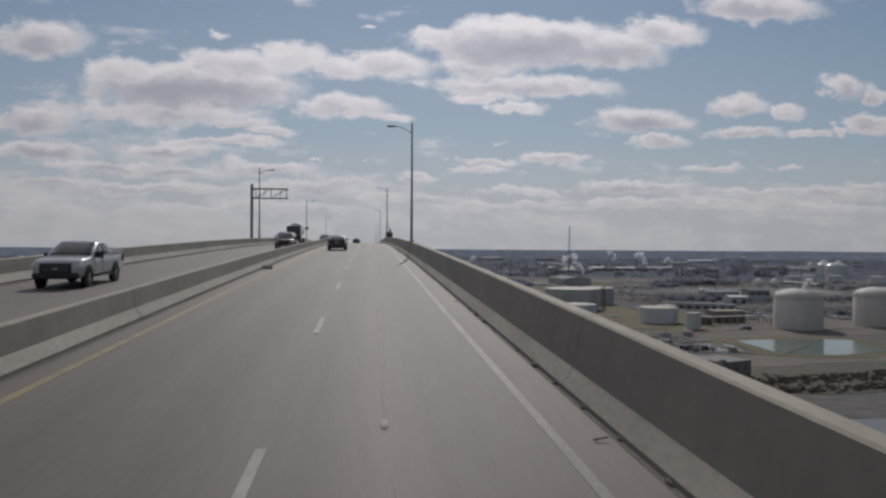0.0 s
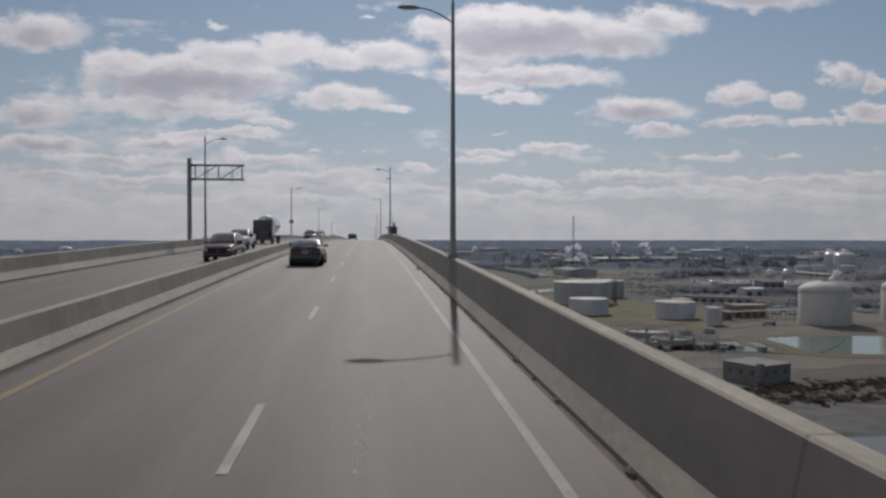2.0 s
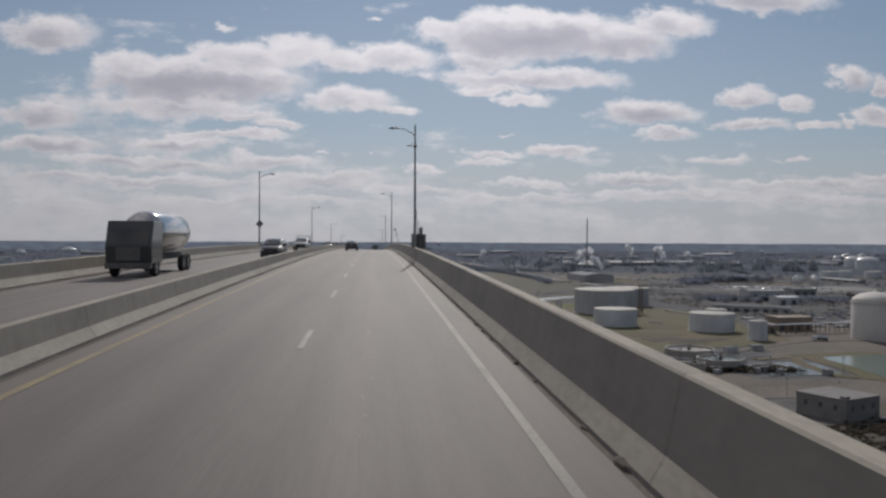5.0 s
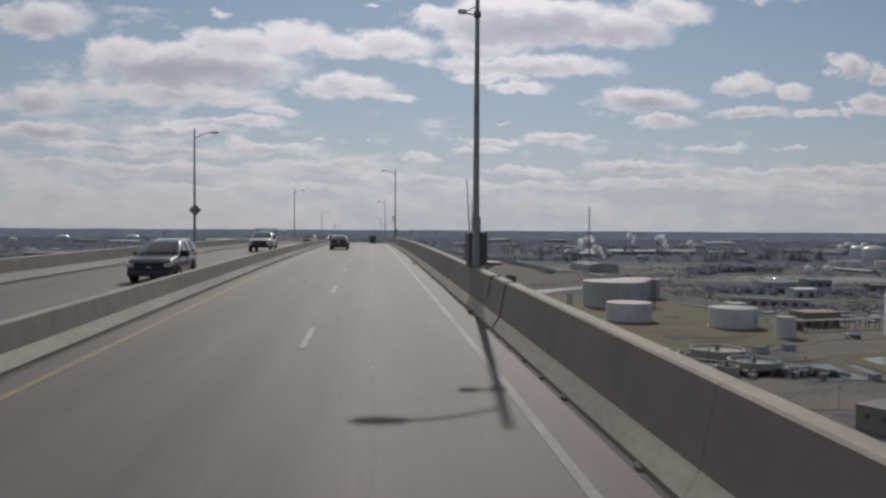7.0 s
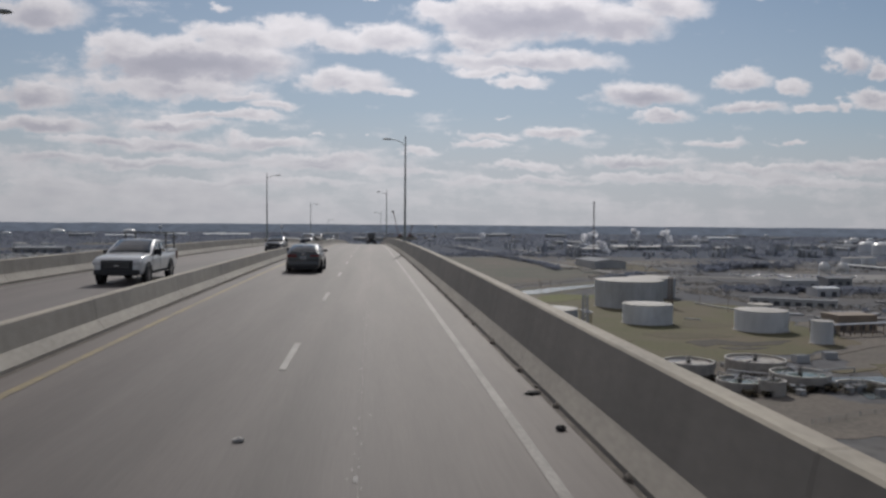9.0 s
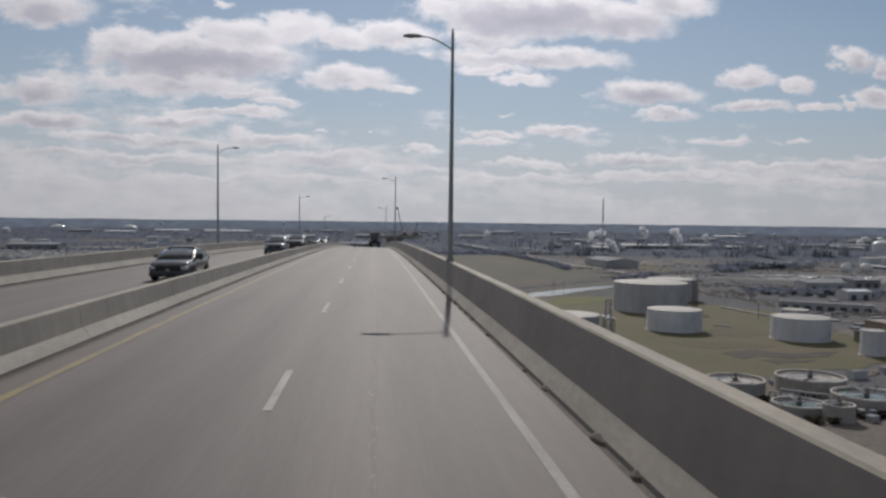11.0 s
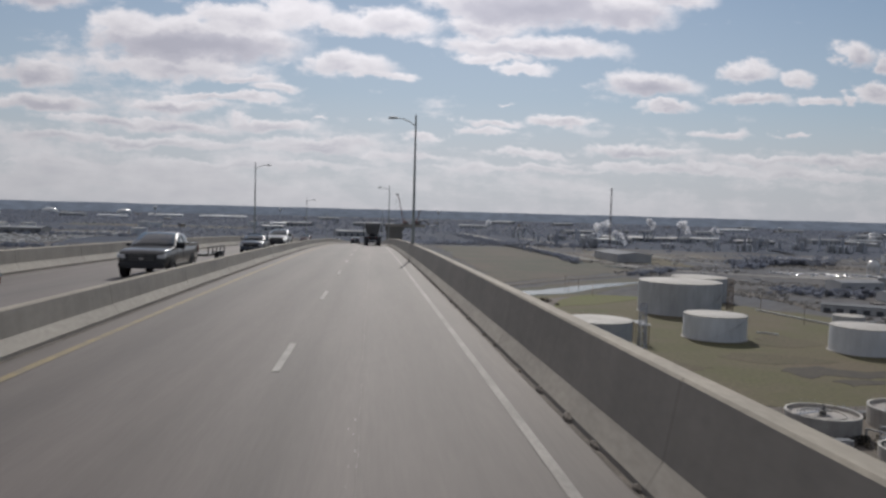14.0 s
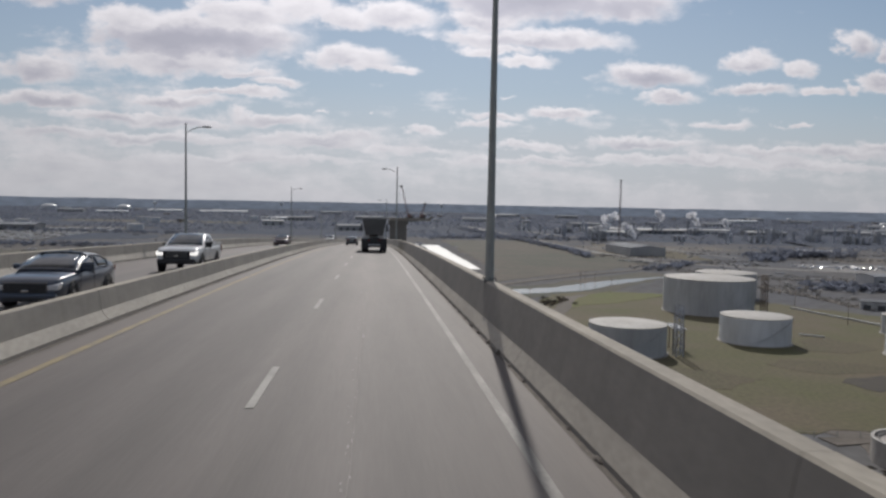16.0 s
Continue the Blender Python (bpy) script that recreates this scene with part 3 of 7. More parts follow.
def turned(profile, seg=32, z=0.0):
    """A body of revolution from (radius, height) pairs."""
    bm = bmesh.new()
    rings = []
    for r, h in profile:
        rings.append([bm.verts.new((max(r, 0.001) * math.cos(2 * math.pi * i / seg), max(r, 0.001) * math.sin(2 * math.pi * i / seg), h + z)) for i in range(seg)])
    for lo, hi in zip(rings, rings[1:]):
        for i in range(seg):
            bm.faces.new((lo[i], lo[(i + 1) % seg], hi[(i + 1) % seg], hi[i]))
    return bm


def profile_bm(points, length, axis="y"):
    """A closed outline in (x, z), pulled along y from 0 to length."""
    bm = bmesh.new()
    a = [bm.verts.new((x, 0, z)) for x, z in points]
    b = [bm.verts.new((x, length, z)) for x, z in points]
    n = len(points)
    for i in range(n):
        bm.faces.new((a[i], b[i], b[(i + 1) % n], a[(i + 1) % n]))
    bm.faces.new(a)
    bm.faces.new(list(reversed(b)))
    bmesh.ops.recalc_face_normals(bm, faces=bm.faces)
    return bm


def side_bm(outline, x0, x1, bevel=0.0):
    """A side outline in (y, z), pulled across from x0 to x1."""
    bm = bmesh.new()
    a = [bm.verts.new((x0, y, z)) for y, z in outline]
    b = [bm.verts.new((x1, y, z)) for y, z in outline]
    n = len(outline)
    fa, fb = bm.faces.new(a), bm.faces.new(list(reversed(b)))
    for i in range(n):
        bm.faces.new((a[i], a[(i + 1) % n], b[(i + 1) % n], b[i]))
    bmesh.ops.recalc_face_normals(bm, faces=bm.faces)
    if bevel:
        bmesh.ops.bevel(bm, geom=list(fa.edges) + list(fb.edges), offset=bevel, segments=2, affect="EDGES", profile=0.6)
    return bm


def patch(name, points, mat, z, kind="structure", label="", category="", wobble=0.0, depth=0.4):
    """A flat piece of ground or water with an uneven rim and a real edge down into the ground."""
    ring = []
    n = len(points)
    for i in range(n):
        a, b = Vector((*points[i], 0)), Vector((*points[(i + 1) % n], 0))
        k = max(1, int((b - a).length / 4)) if wobble and wobble < 10 else max(1, int((b - a).length / 12)) if wobble else 1
        for j in range(k):
            p = a.lerp(b, j / k)
            if wobble:
                p += Vector((noise.noise(p * 0.05), noise.noise(p * 0.05 + Vector((40, 0, 0))), 0)) * wobble
                p += Vector((noise.noise(p * 0.21), noise.noise(p * 0.21 + Vector((70, 0, 0))), 0)) * wobble * 0.4
            ring.append(p)
    bm = bmesh.new()
    top = [bm.verts.new((p.x, p.y, z)) for p in ring]
    low = [bm.verts.new((p.x, p.y, z - depth)) for p in ring]
    f = bm.faces.new(top)
    k = len(ring)
    for i in range(k):
        bm.faces.new((top[i], low[i], low[(i + 1) % k], top[(i + 1) % k]))
    bmesh.ops.recalc_face_normals(bm, faces=bm.faces)
    f.normal_update()
    if f.normal.z < 0:
        bmesh.ops.reverse_faces(bm, faces=bm.faces)
    bmesh.ops.triangulate(bm, faces=[f])
    return single(name, bm, mat, label, category, kind)


def ribbon_points(line, width):
    """The two banks of a strip along a line, as one closed outline."""
    left, right = [], []
    for i, p in enumerate(line):
        a, b = Vector(line[max(i - 1, 0)]), Vector(line[min(i + 1, len(line) - 1)])
        d = (b - a).normalized()
        w = width[i] if isinstance(width, (list, tuple)) else width
        left.append((p[0] - d.y * w / 2, p[1] + d.x * w / 2))
        right.append((p[0] + d.y * w / 2, p[1] - d.x * w / 2))
    return left + right[::-1]


# ---------------------------------------------------------------- the bridge's line
RISE = (3.5763, -0.67515, -0.16104, 0.02478)


def deck_axis(s):
    """Height of the deck on the axis x = 0, s metres along the bridge: a long crest, then an even fall."""
    def poly(u):
        return sum(a * u ** (i + 1) for i, a in enumerate(RISE))
    u = s / 100
    if u < -0.3:
        return poly(-0.3) + (u + 0.3) * 3.9
    if u <= 3.0:
        return poly(u)
    fall = sum((i + 1) * a * 3.0 ** i for i, a in enumerate(RISE))
    k = -2.4
    end = (-4.9 - fall) / k
    w = u - 3.0
    if w <= end:
        return poly(3.0) + fall * w + k * w * w / 2
    return poly(3.0) + fall * end + k * end * end / 2 - 4.9 * (w - end)


def deck_height(s, x):
    u = min(max(s / 100, -0.3), 3.2)
    fall = -0.0110 + 0.00528 * u - 0.002625 * u * u
    if x < -6.4:                                   # the other carriageway falls away from the median
        return deck_axis(s) + fall * -6.4 + 0.011 * (x + 6.4)
    return deck_axis(s) + fall * x


def on_deck(s, x, turn=0.0, lift=0.0):
    """A pose on the deck, level across and pitched with the grade; turn 180 faces the camera."""
    g = math.degrees(math.atan((deck_axis(s + 1) - deck_axis(s - 1)) / 2))
    return pose(x, s, deck_height(s, x) + lift, 0, 0, 0) @ pose(0, 0, 0, g, 0, 0) @ pose(0, 0, 0, 0, 0, turn)


DECK_START, DECK_END = -60.0, 1500.0
BAR_R, BAR_M, BAR_L = 2.80, -6.05, -14.95      # feet of the barriers
STATIONS = [DECK_START + 5 * i for i in range(int((700 - DECK_START) / 5))] + [700 + 20 * i for i in range(41)]


def strip(x0, x1, stations, lift, mat, name, thick=0.0, wander=None, **tags):
    bm = bmesh.new()
    rows = []
    n = max(1, int(abs(x1 - x0) / 3))
    for s in stations:
        off = float(np.interp(s, *wander)) if wander else 0.0
        rows.append([bm.verts.new((x0 + off + (x1 - x0) * i / n, s, deck_height(s, x0 + (x1 - x0) * i / n) + lift)) for i in range(n + 1)])
    for a, b in zip(rows, rows[1:]):
        for i in range(n):
            bm.faces.new((a[i], a[i + 1], b[i + 1], b[i]))
    if thick:
        ext = bmesh.ops.extrude_face_region(bm, geom=list(bm.faces))
        for v in ext["geom"]:
            if isinstance(v, bmesh.types.BMVert):
                v.co.z -= thick
        bmesh.ops.recalc_face_normals(bm, faces=bm.faces)
    return single(name, bm, mat, **tags)


# ---------------------------------------------------------------- ground, water, distance
def build_ground():
    # one sheet, dipping into the river channel on the right-hand side of the bridge
    bm = bmesh.new()
    R = 4950
    xs = [-R, -2500, -1200, -600, -300, -150, -60, 0, 60, 120, 200, 300, 450, 700, 1200, 2500, R]
    ys = [-R, -2500, -1200, -600, -300, -120, 0, 100, 180, 230, 262, 300, 400, 600, 900, 1300, 1800, 2500, 3400, R]
    grid = []
    for y in ys:
        grid.append([bm.verts.new((x, y, GROUND - (4.0 if -600 < y < 262 else 0.0))) for x in xs])
    for a, b in zip(grid, grid[1:]):
        for i in range(len(xs) - 1):
            bm.faces.new((a[i], a[i + 1], b[i + 1], b[i]))
    single("ground", bm, M_GROUND, "flat industrial plain of haze-greyed grass and earth", "ground", "structure")
    patch("river", [(-4800, -1150), (4800, -1150), (4800, 285), (900, 330), (300, 330), (215, 312), (165, 288), (120, 268), (40, 255), (-4800, 255)], M_RIVER, GROUND - 0.5, label="wide grey-brown river under the bridge", category="water", wobble=5, depth=0.3)
    # a glowing wall of far woods all round, its height set to meet the horizon
    bm = bmesh.new()
    seg = 360
    lo, hi = [], []
    for i in range(seg):
        a = 2 * math.pi * i / seg
        r = 4650
        p = Vector((math.sin(a) * r, 180 + math.cos(a) * r, 0))
        h = 49 + 3.0 * noise.noise(p * 0.004) + 1.5 * noise.noise(p * 0.02)
        lo.append(bm.verts.new((p.x, p.y, GROUND - 2)))
        hi.append(bm.verts.new((p.x * 1.004, p.y * 1.004, GROUND + h)))
    for i in range(seg):
        bm.faces.new((lo[i], hi[i], hi[(i + 1) % seg], lo[(i + 1) % seg]))
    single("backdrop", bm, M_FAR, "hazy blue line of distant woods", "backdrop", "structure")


build_ground()

patch("grass_field", [(75, 500), (150, 500), (205, 520), (262, 548), (268, 640), (300, 715), (240, 800), (150, 835), (110, 800), (75, 690)], M_GRASS, GROUND + 0.15, label="olive winter grass round the storage tanks", category="grass", wobble=8)
patch("dirt_yard", [(205, 470), (300, 500), (400, 520), (400, 640), (270, 640), (262, 560), (222, 520)], M_DIRT, GROUND + 0.10, label="bare tan earth yard", category="yard", wobble=9)
patch("dirt_yard", [(120, 380), (200, 372), (300, 400), (345, 425), (240, 415), (170, 418), (165, 500), (125, 500)], M_DIRT, GROUND + 0.12, label="bare brown earth beside the clarifiers", category="yard", wobble=7)
patch("dirt_yard", [(150, 330), (240, 350), (420, 372), (420, 405), (300, 395), (190, 368)], M_FIELD, GROUND + 0.08, label="rough brown bank above the river", category="yard", wobble=6)
patch("pond_bank", [(220, 408), (262, 400), (318, 412), (326, 492), (275, 499), (226, 492)], M_GRASS, GROUND + 0.2, label="grassy bank round the treatment pond", category="bank", wobble=4)
patch("pond", [(230, 418), (262, 411), (304, 424), (312, 480), (275, 487), (236, 479)], M_POND, GROUND + 0.28, label="pale green treatment pond", category="pond", wobble=2)
patch("floating_boom", ribbon_points([(236, 420), (262, 446), (288, 482)], 0.9), M_BLACK, GROUND + 0.55, label="dark floating boom across the pond", category="boom")
patch("pond", [(181, 426), (216, 428), (222, 462), (186, 464)], M_WATER, GROUND + 0.28, label="small blue-grey settling pond", category="pond", wobble=3)
patch("canal_bank", ribbon_points([(62, 800), (100, 832), (145, 855), (185, 905), (262, 985)], [56, 58, 58, 54, 40]), M_FIELD, GROUND + 0.06, label="brown grass canal banks", category="bank", wobble=5)
patch("canal", ribbon_points([(62, 812), (98, 830), (140, 848), (178, 890), (217, 925), (250, 948)], [22, 24, 26, 22, 14, 4]), M_WATER, GROUND + 0.25, label="pale grey drainage canal", category="canal", wobble=3)
patch("channel", ribbon_points([(92, 1005), (90, 1060), (84, 1180), (80, 1400)], [14, 17, 22, 24]), M_GLINT, GROUND + 0.25, label="glinting straight water channel beside the bridge", category="canal", wobble=2)
patch("channel", ribbon_points([(64, 1170), (60, 1260), (54, 1420)], [12, 16, 20]), M_GLINT, GROUND + 0.25, label="glinting narrow water channel beyond a dike", category="canal", wobble=2)
patch("levee_road", ribbon_points([(55, 832), (93, 873), (163, 946), (238, 1009), (300, 1078)], 7), M_DIRT, GROUND + 0.35, label="pale dirt road on the levee", category="road")
patch("woodland", [(-3600, 1700), (-1200, 1640), (-300, 1660), (60, 1640), (420, 1620), (900, 1440), (1500, 1380), (3600, 1500), (4300, 2000), (3000, 3500), (1500, 4350), (0, 4580), (-1500, 4350), (-3000, 3500), (-4300, 2000)], M_WOOD_FLOOR, GROUND + 0.05, label="haze-tinted grey winter woodland floor across the far plain", category="woodland", wobble=30)
patch("brown_field", [(62, 868), (92, 892), (160, 966), (236, 1030), (300, 1100), (290, 1560), (110, 1560), (112, 1010)], M_FIELD, GROUND + 0.1, label="wide brown grass field", category="field", wobble=12)
patch("highway", ribbon_points([(800, 880), (420, 1040), (314, 1115), (285, 1300), (270, 1600), (240, 2300)], 18), M_ASPHALT, GROUND + 0.3, label="pale asphalt highway across the plain", category="road")
patch("access_road", ribbon_points([(120, 492), (200, 505), (262, 545), (330, 548), (520, 560)], 7), M_DIRT, GROUND + 0.3, label="dusty access road between the tanks", category="road")
patch("parking_lot", [(300, 1330), (520, 1350), (520, 1460), (300, 1440)], M_DIRT, GROUND + 0.2, label="pale parking lot", category="parking lot")
patch("parking_lot", [(440, 1020), (650, 1000), (660, 1100), (460, 1120)], M_ASPHALT, GROUND + 0.2, label="asphalt lot full of parked vehicles", category="parking lot")
patch("rail_yard", [(-900, 1330), (-450, 1330), (-430, 1480), (-470, 1700), (-420, 1900), (-900, 1950)], M_GRAVEL, GROUND + 0.2, label="pale gravel storage yard", category="yard", wobble=10)
patch("brown_field", [(-1500, 900), (-250, 850), (-230, 1200), (-1500, 1250)], M_FIELD, GROUND + 0.1, label="dull brown grass field", category="field", wobble=15)
patch("brown_field", [(252, 1246), (295, 1300), (345, 1502), (391, 1452), (411, 1310), (391, 1155), (350, 1180), (322, 1200)], M_WORN, GROUND + 0.12, label="dull olive field beside the highway", category="field", wobble=10)
patch("access_road", ribbon_points([(340, 2000), (368, 1700), (400, 1553), (412, 1426), (424, 1323), (440, 1210)], [16, 14, 12, 11, 10, 9]), M_ASPHALT, GROUND + 0.32, label="pale road between the works and the field", category="road", wobble=2)
patch("access_road", ribbon_points([(306, 748), (306, 800), (304, 850), (300, 890), (292, 960)], 9), M_DIRT, GROUND + 0.31, label="pale dirt road beside a warehouse", category="road", wobble=2)
patch("access_road", ribbon_points([(330, 968), (370, 946), (420, 924), (520, 900)], 8), M_DIRT, GROUND + 0.33, label="pale dirt road between scrub", category="road", wobble=2)
patch("bare_plot", [(545, 1150), (620, 1130), (640, 1240), (560, 1260)], M_DIRT, GROUND + 0.14, label="bare brown plot behind the parked cars", category="ground", wobble=12)
patch("brown_field", [(-760, 2240), (-320, 2220), (-300, 2380), (-780, 2400)], M_FIELD, GROUND + 0.12, label="dull brown strip of far field", category="field", wobble=25)
patch("dark_thicket", [(-440, 1391), (-330, 1480), (-330, 1560), (-430, 1650), (-480, 1560)], M_WOOD_FLOOR, GROUND + 0.24, label="haze-tinted dark thicket floor beside the yard", category="woodland", wobble=15)

patch("meadow", [(116, 752), (150, 772), (186, 800), (206, 824), (168, 836), (134, 806), (112, 775)], M_MEADOW, GROUND + 0.27, label="bright green grass beside the canal", category="grass", wobble=5)
patch("river_bank", [(112, 292), (160, 311), (185, 299), (215, 303), (330, 312), (520, 322), (520, 356), (330, 354), (252, 354), (204, 352), (170, 342), (128, 326)], M_SCRUB_FLOOR, GROUND + 0.2, label="dark brown overgrown river bank", category="bank", wobble=6)
patch("pond_rim", ribbon_points([(196, 474), (222, 482), (212, 458), (212, 424), (240, 404), (276, 402)], 7), M_GRASS, GROUND + 0.32, label="green grassy berm between the ponds", category="bank", wobble=2)
patch("dirt_track", ribbon_points([(92, 700), (103, 727), (117, 763), (129, 797), (142, 815)], [9, 8, 9, 10, 6]), M_DIRT, GROUND + 0.3, label="pale dirt track along the canal", category="road", wobble=2)
patch("scorched_patch", [(166, 557), (174, 566), (186, 571), (192, 563), (202, 558), (216, 562), (226, 563), (214, 549), (196, 545), (182, 548), (171, 545)], M_BURNT, GROUND + 0.25, label="dark scorched patch in the grass", category="ground", wobble=5)
patch("scorched_patch", [(176, 541), (190, 543), (203, 540), (194, 535), (180, 534)], M_BURNT, GROUND + 0.25, label="dark scorched patch in the grass", category="ground", wobble=4)
patch("worn_grass", [(150, 585), (168, 596), (190, 590), (206, 578), (188, 576), (165, 574)], M_WORN, GROUND + 0.22, label="brown worn ground in the grass", category="ground", wobble=6)
patch("worn_grass", [(185, 618), (205, 612), (222, 622), (215, 650), (196, 640)], M_WORN, GROUND + 0.22, label="brown worn ground between two tanks", category="ground", wobble=6)
patch("worn_grass", [(92, 560), (118, 552), (140, 565), (128, 582), (98, 586)], M_WORN, GROUND + 0.22, label="brown worn ground in the grass", category="ground", wobble=6)


# ---------------------------------------------------------------- deck, lines, piers
strip(BAR_L - 0.75, BAR_R + 0.85, STATIONS, 0.0, M_ROAD, "road", 0.45, label="worn grey concrete bridge deck with darker wheel tracks", category="road", kind="structure")
NEAR = [s for s in STATIONS if s <= 700]
# line offsets fitted to the camera's view: stations along the bridge and offsets across it
EDGE_WANDER = ([8, 25, 43, 60, 78, 123, 142, 161, 220, 240, 270, 299], [0.0, -0.05, -0.04, 0.0, 0.04, 0.02, 0.07, -0.02, -0.07, 0.0, 0.07, 0.0])
YELLOW_WANDER = ([12, 30, 47, 65, 74, 127, 146, 166, 225, 244, 274, 303], [0.0, 0.01, 0.09, -0.04, -0.07, 0.0, 0.04, 0.03, 0.0, 0.06, -0.02, 0.05])
strip(1.955, 2.095, STATIONS, 0.006, M_EDGE_LINE, "edge_line", wander=EDGE_WANDER, label="worn white edge line", category="road marking", kind="structure")
strip(-5.48, -5.31, STATIONS, 0.006, M_YELLOW_LINE, "yellow_line", wander=YELLOW_WANDER, label="worn yellow edge line", category="road marking", kind="structure")
strip(-14.25, -14.10, STATIONS, 0.006, M_EDGE_LINE, "edge_line", label="worn white edge line", category="road marking", kind="structure")
strip(-7.75, -7.62, STATIONS, 0.006, M_YELLOW_LINE, "yellow_line", wander=YELLOW_WANDER, label="worn yellow edge line", category="road marking", kind="structure")
strip(BAR_R - 0.075, BAR_R + 0.02, NEAR, 0.005, M_DIRT_LINE, "gutter_dirt", label="dark line of grit along the barrier's foot", category="dirt", kind="structure")
strip(BAR_M - 0.03, BAR_M + 0.10, NEAR, 0.005, M_DIRT_LINE, "gutter_dirt", label="dark line of grit along the barrier's foot", category="dirt", kind="structure")
strip(BAR_L - 0.03, BAR_L + 0.14, NEAR, 0.005, M_DIRT_LINE, "gutter_dirt", label="dark line of grit along the barrier's foot", category="dirt", kind="structure")


def lane_dash():
    bm = bmesh.new()
    add_box(bm, -0.065, -3.05, -0.01, 0.065, 0.0, 0.008, 0)
    return mesh_of(bm, "lane_dash", M_WHITE_LINE)


DASH = lane_dash()
marks = thing("lane_marking", "worn broken white lane line", "road marking", kind="structure")
for k in range(-4, 60):
    ob = new("dash", DASH)
    ob.matrix_basis = on_deck(10.056 + 12.192 * k, -1.50)
    ob.parent = marks


def build_pier():
    """A plain two-column pier that carries the deck, 20 m wide at the cap."""
    p = thing("bridge_pier", "plain grey concrete bridge pier", "pier")
    bm = box(-10, -1.2, -3.0, 10, 1.2, -0.6, 0.1)
    part("cap", bm, M_CONCRETE, p)
    for x in (-6, 6):
        part("column", box(x - 1.4, -1.1, -90, x + 1.4, 1.1, -3.0, 0.15), M_CONCRETE, p)
    return p


first_pier = build_pier()
first_pier.matrix_basis = pose(-6, -40, deck_axis(-40), 0, 0, 0)
tagged(first_pier, group="bridge piers")
for s in (170, 290, 400, 510, 620, 730, 840, 950, 1060, 1170, 1280):
    copy_thing(first_pier, pose(-6, s, deck_axis(s), 0, 0, 0))

# right parapet, median and left parapet as cast lengths with open joints
LENGTH = 7.65
OUT_R = [(0, 0), (0.01, 0.075), (0.148, 0.315), (0.168, 0.355), (0.33, 1.155), (0.36, 1.185), (0.58, 1.185), (0.61, 1.155), (0.62, -0.5), (0.0, -0.4)]
OUT_M = [(0.0, 0), (0.0, 0.08), (-0.17, 0.31), (-0.24, 0.775), (-0.265, 0.80), (-0.405, 0.80), (-0.43, 0.775), (-0.50, 0.31), (-0.67, 0.08), (-0.67, -0.2), (0.0, -0.2)]
OUT_L = [(0, -0.4), (0.0, 0.09), (-0.17, 0.36), (-0.20, 0.42), (-0.26, 0.98), (-0.29, 1.01), (-0.52, 1.01), (-0.55, 0.98), (-0.58, -0.5)]


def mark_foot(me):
    """Gives a barrier's sloped foot and top paler concrete: sunlight put into the colour."""
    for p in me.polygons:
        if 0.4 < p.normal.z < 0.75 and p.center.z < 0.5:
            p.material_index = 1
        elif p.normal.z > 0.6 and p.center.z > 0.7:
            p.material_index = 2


def barrier(name, outline, foot, label, length=LENGTH, mat=M_BARRIER):
    b = thing(name, label, "barrier", kind="structure")
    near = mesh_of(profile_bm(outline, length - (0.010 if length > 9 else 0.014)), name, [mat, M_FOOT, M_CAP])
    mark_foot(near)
    k = 0
    s = -54.9 if length == LENGTH else DECK_START
    while s < 640:
        if foot == BAR_R and s < 145.6 < s + length:
            s += length
            continue
        ob = new("section", near)
        g = math.degrees(math.atan((deck_axis(s + length) - deck_axis(s)) / length))
        ob.matrix_basis = pose(foot, s, deck_height(s, foot), 0, 0, 0) @ pose(0, 0, 0, g, 0, 0)
        ob.parent = b
        s += length
    # the far stretch down the slope
    bm = bmesh.new()
    n = len(outline)
    rows = [[bm.verts.new((foot + x, y, deck_height(y, foot) + z)) for x, z in outline] for y in [s + 25 * i for i in range(int((DECK_END - s) / 25))]]
    for p, q in zip(rows, rows[1:]):
        for i in range(n):
            bm.faces.new((p[i], q[i], q[(i + 1) % n], p[(i + 1) % n]))
    bmesh.ops.recalc_face_normals(bm, faces=bm.faces)
    part("far_stretch", bm, mat, b)
    return b


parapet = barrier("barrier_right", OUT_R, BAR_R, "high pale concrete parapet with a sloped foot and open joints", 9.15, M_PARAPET)


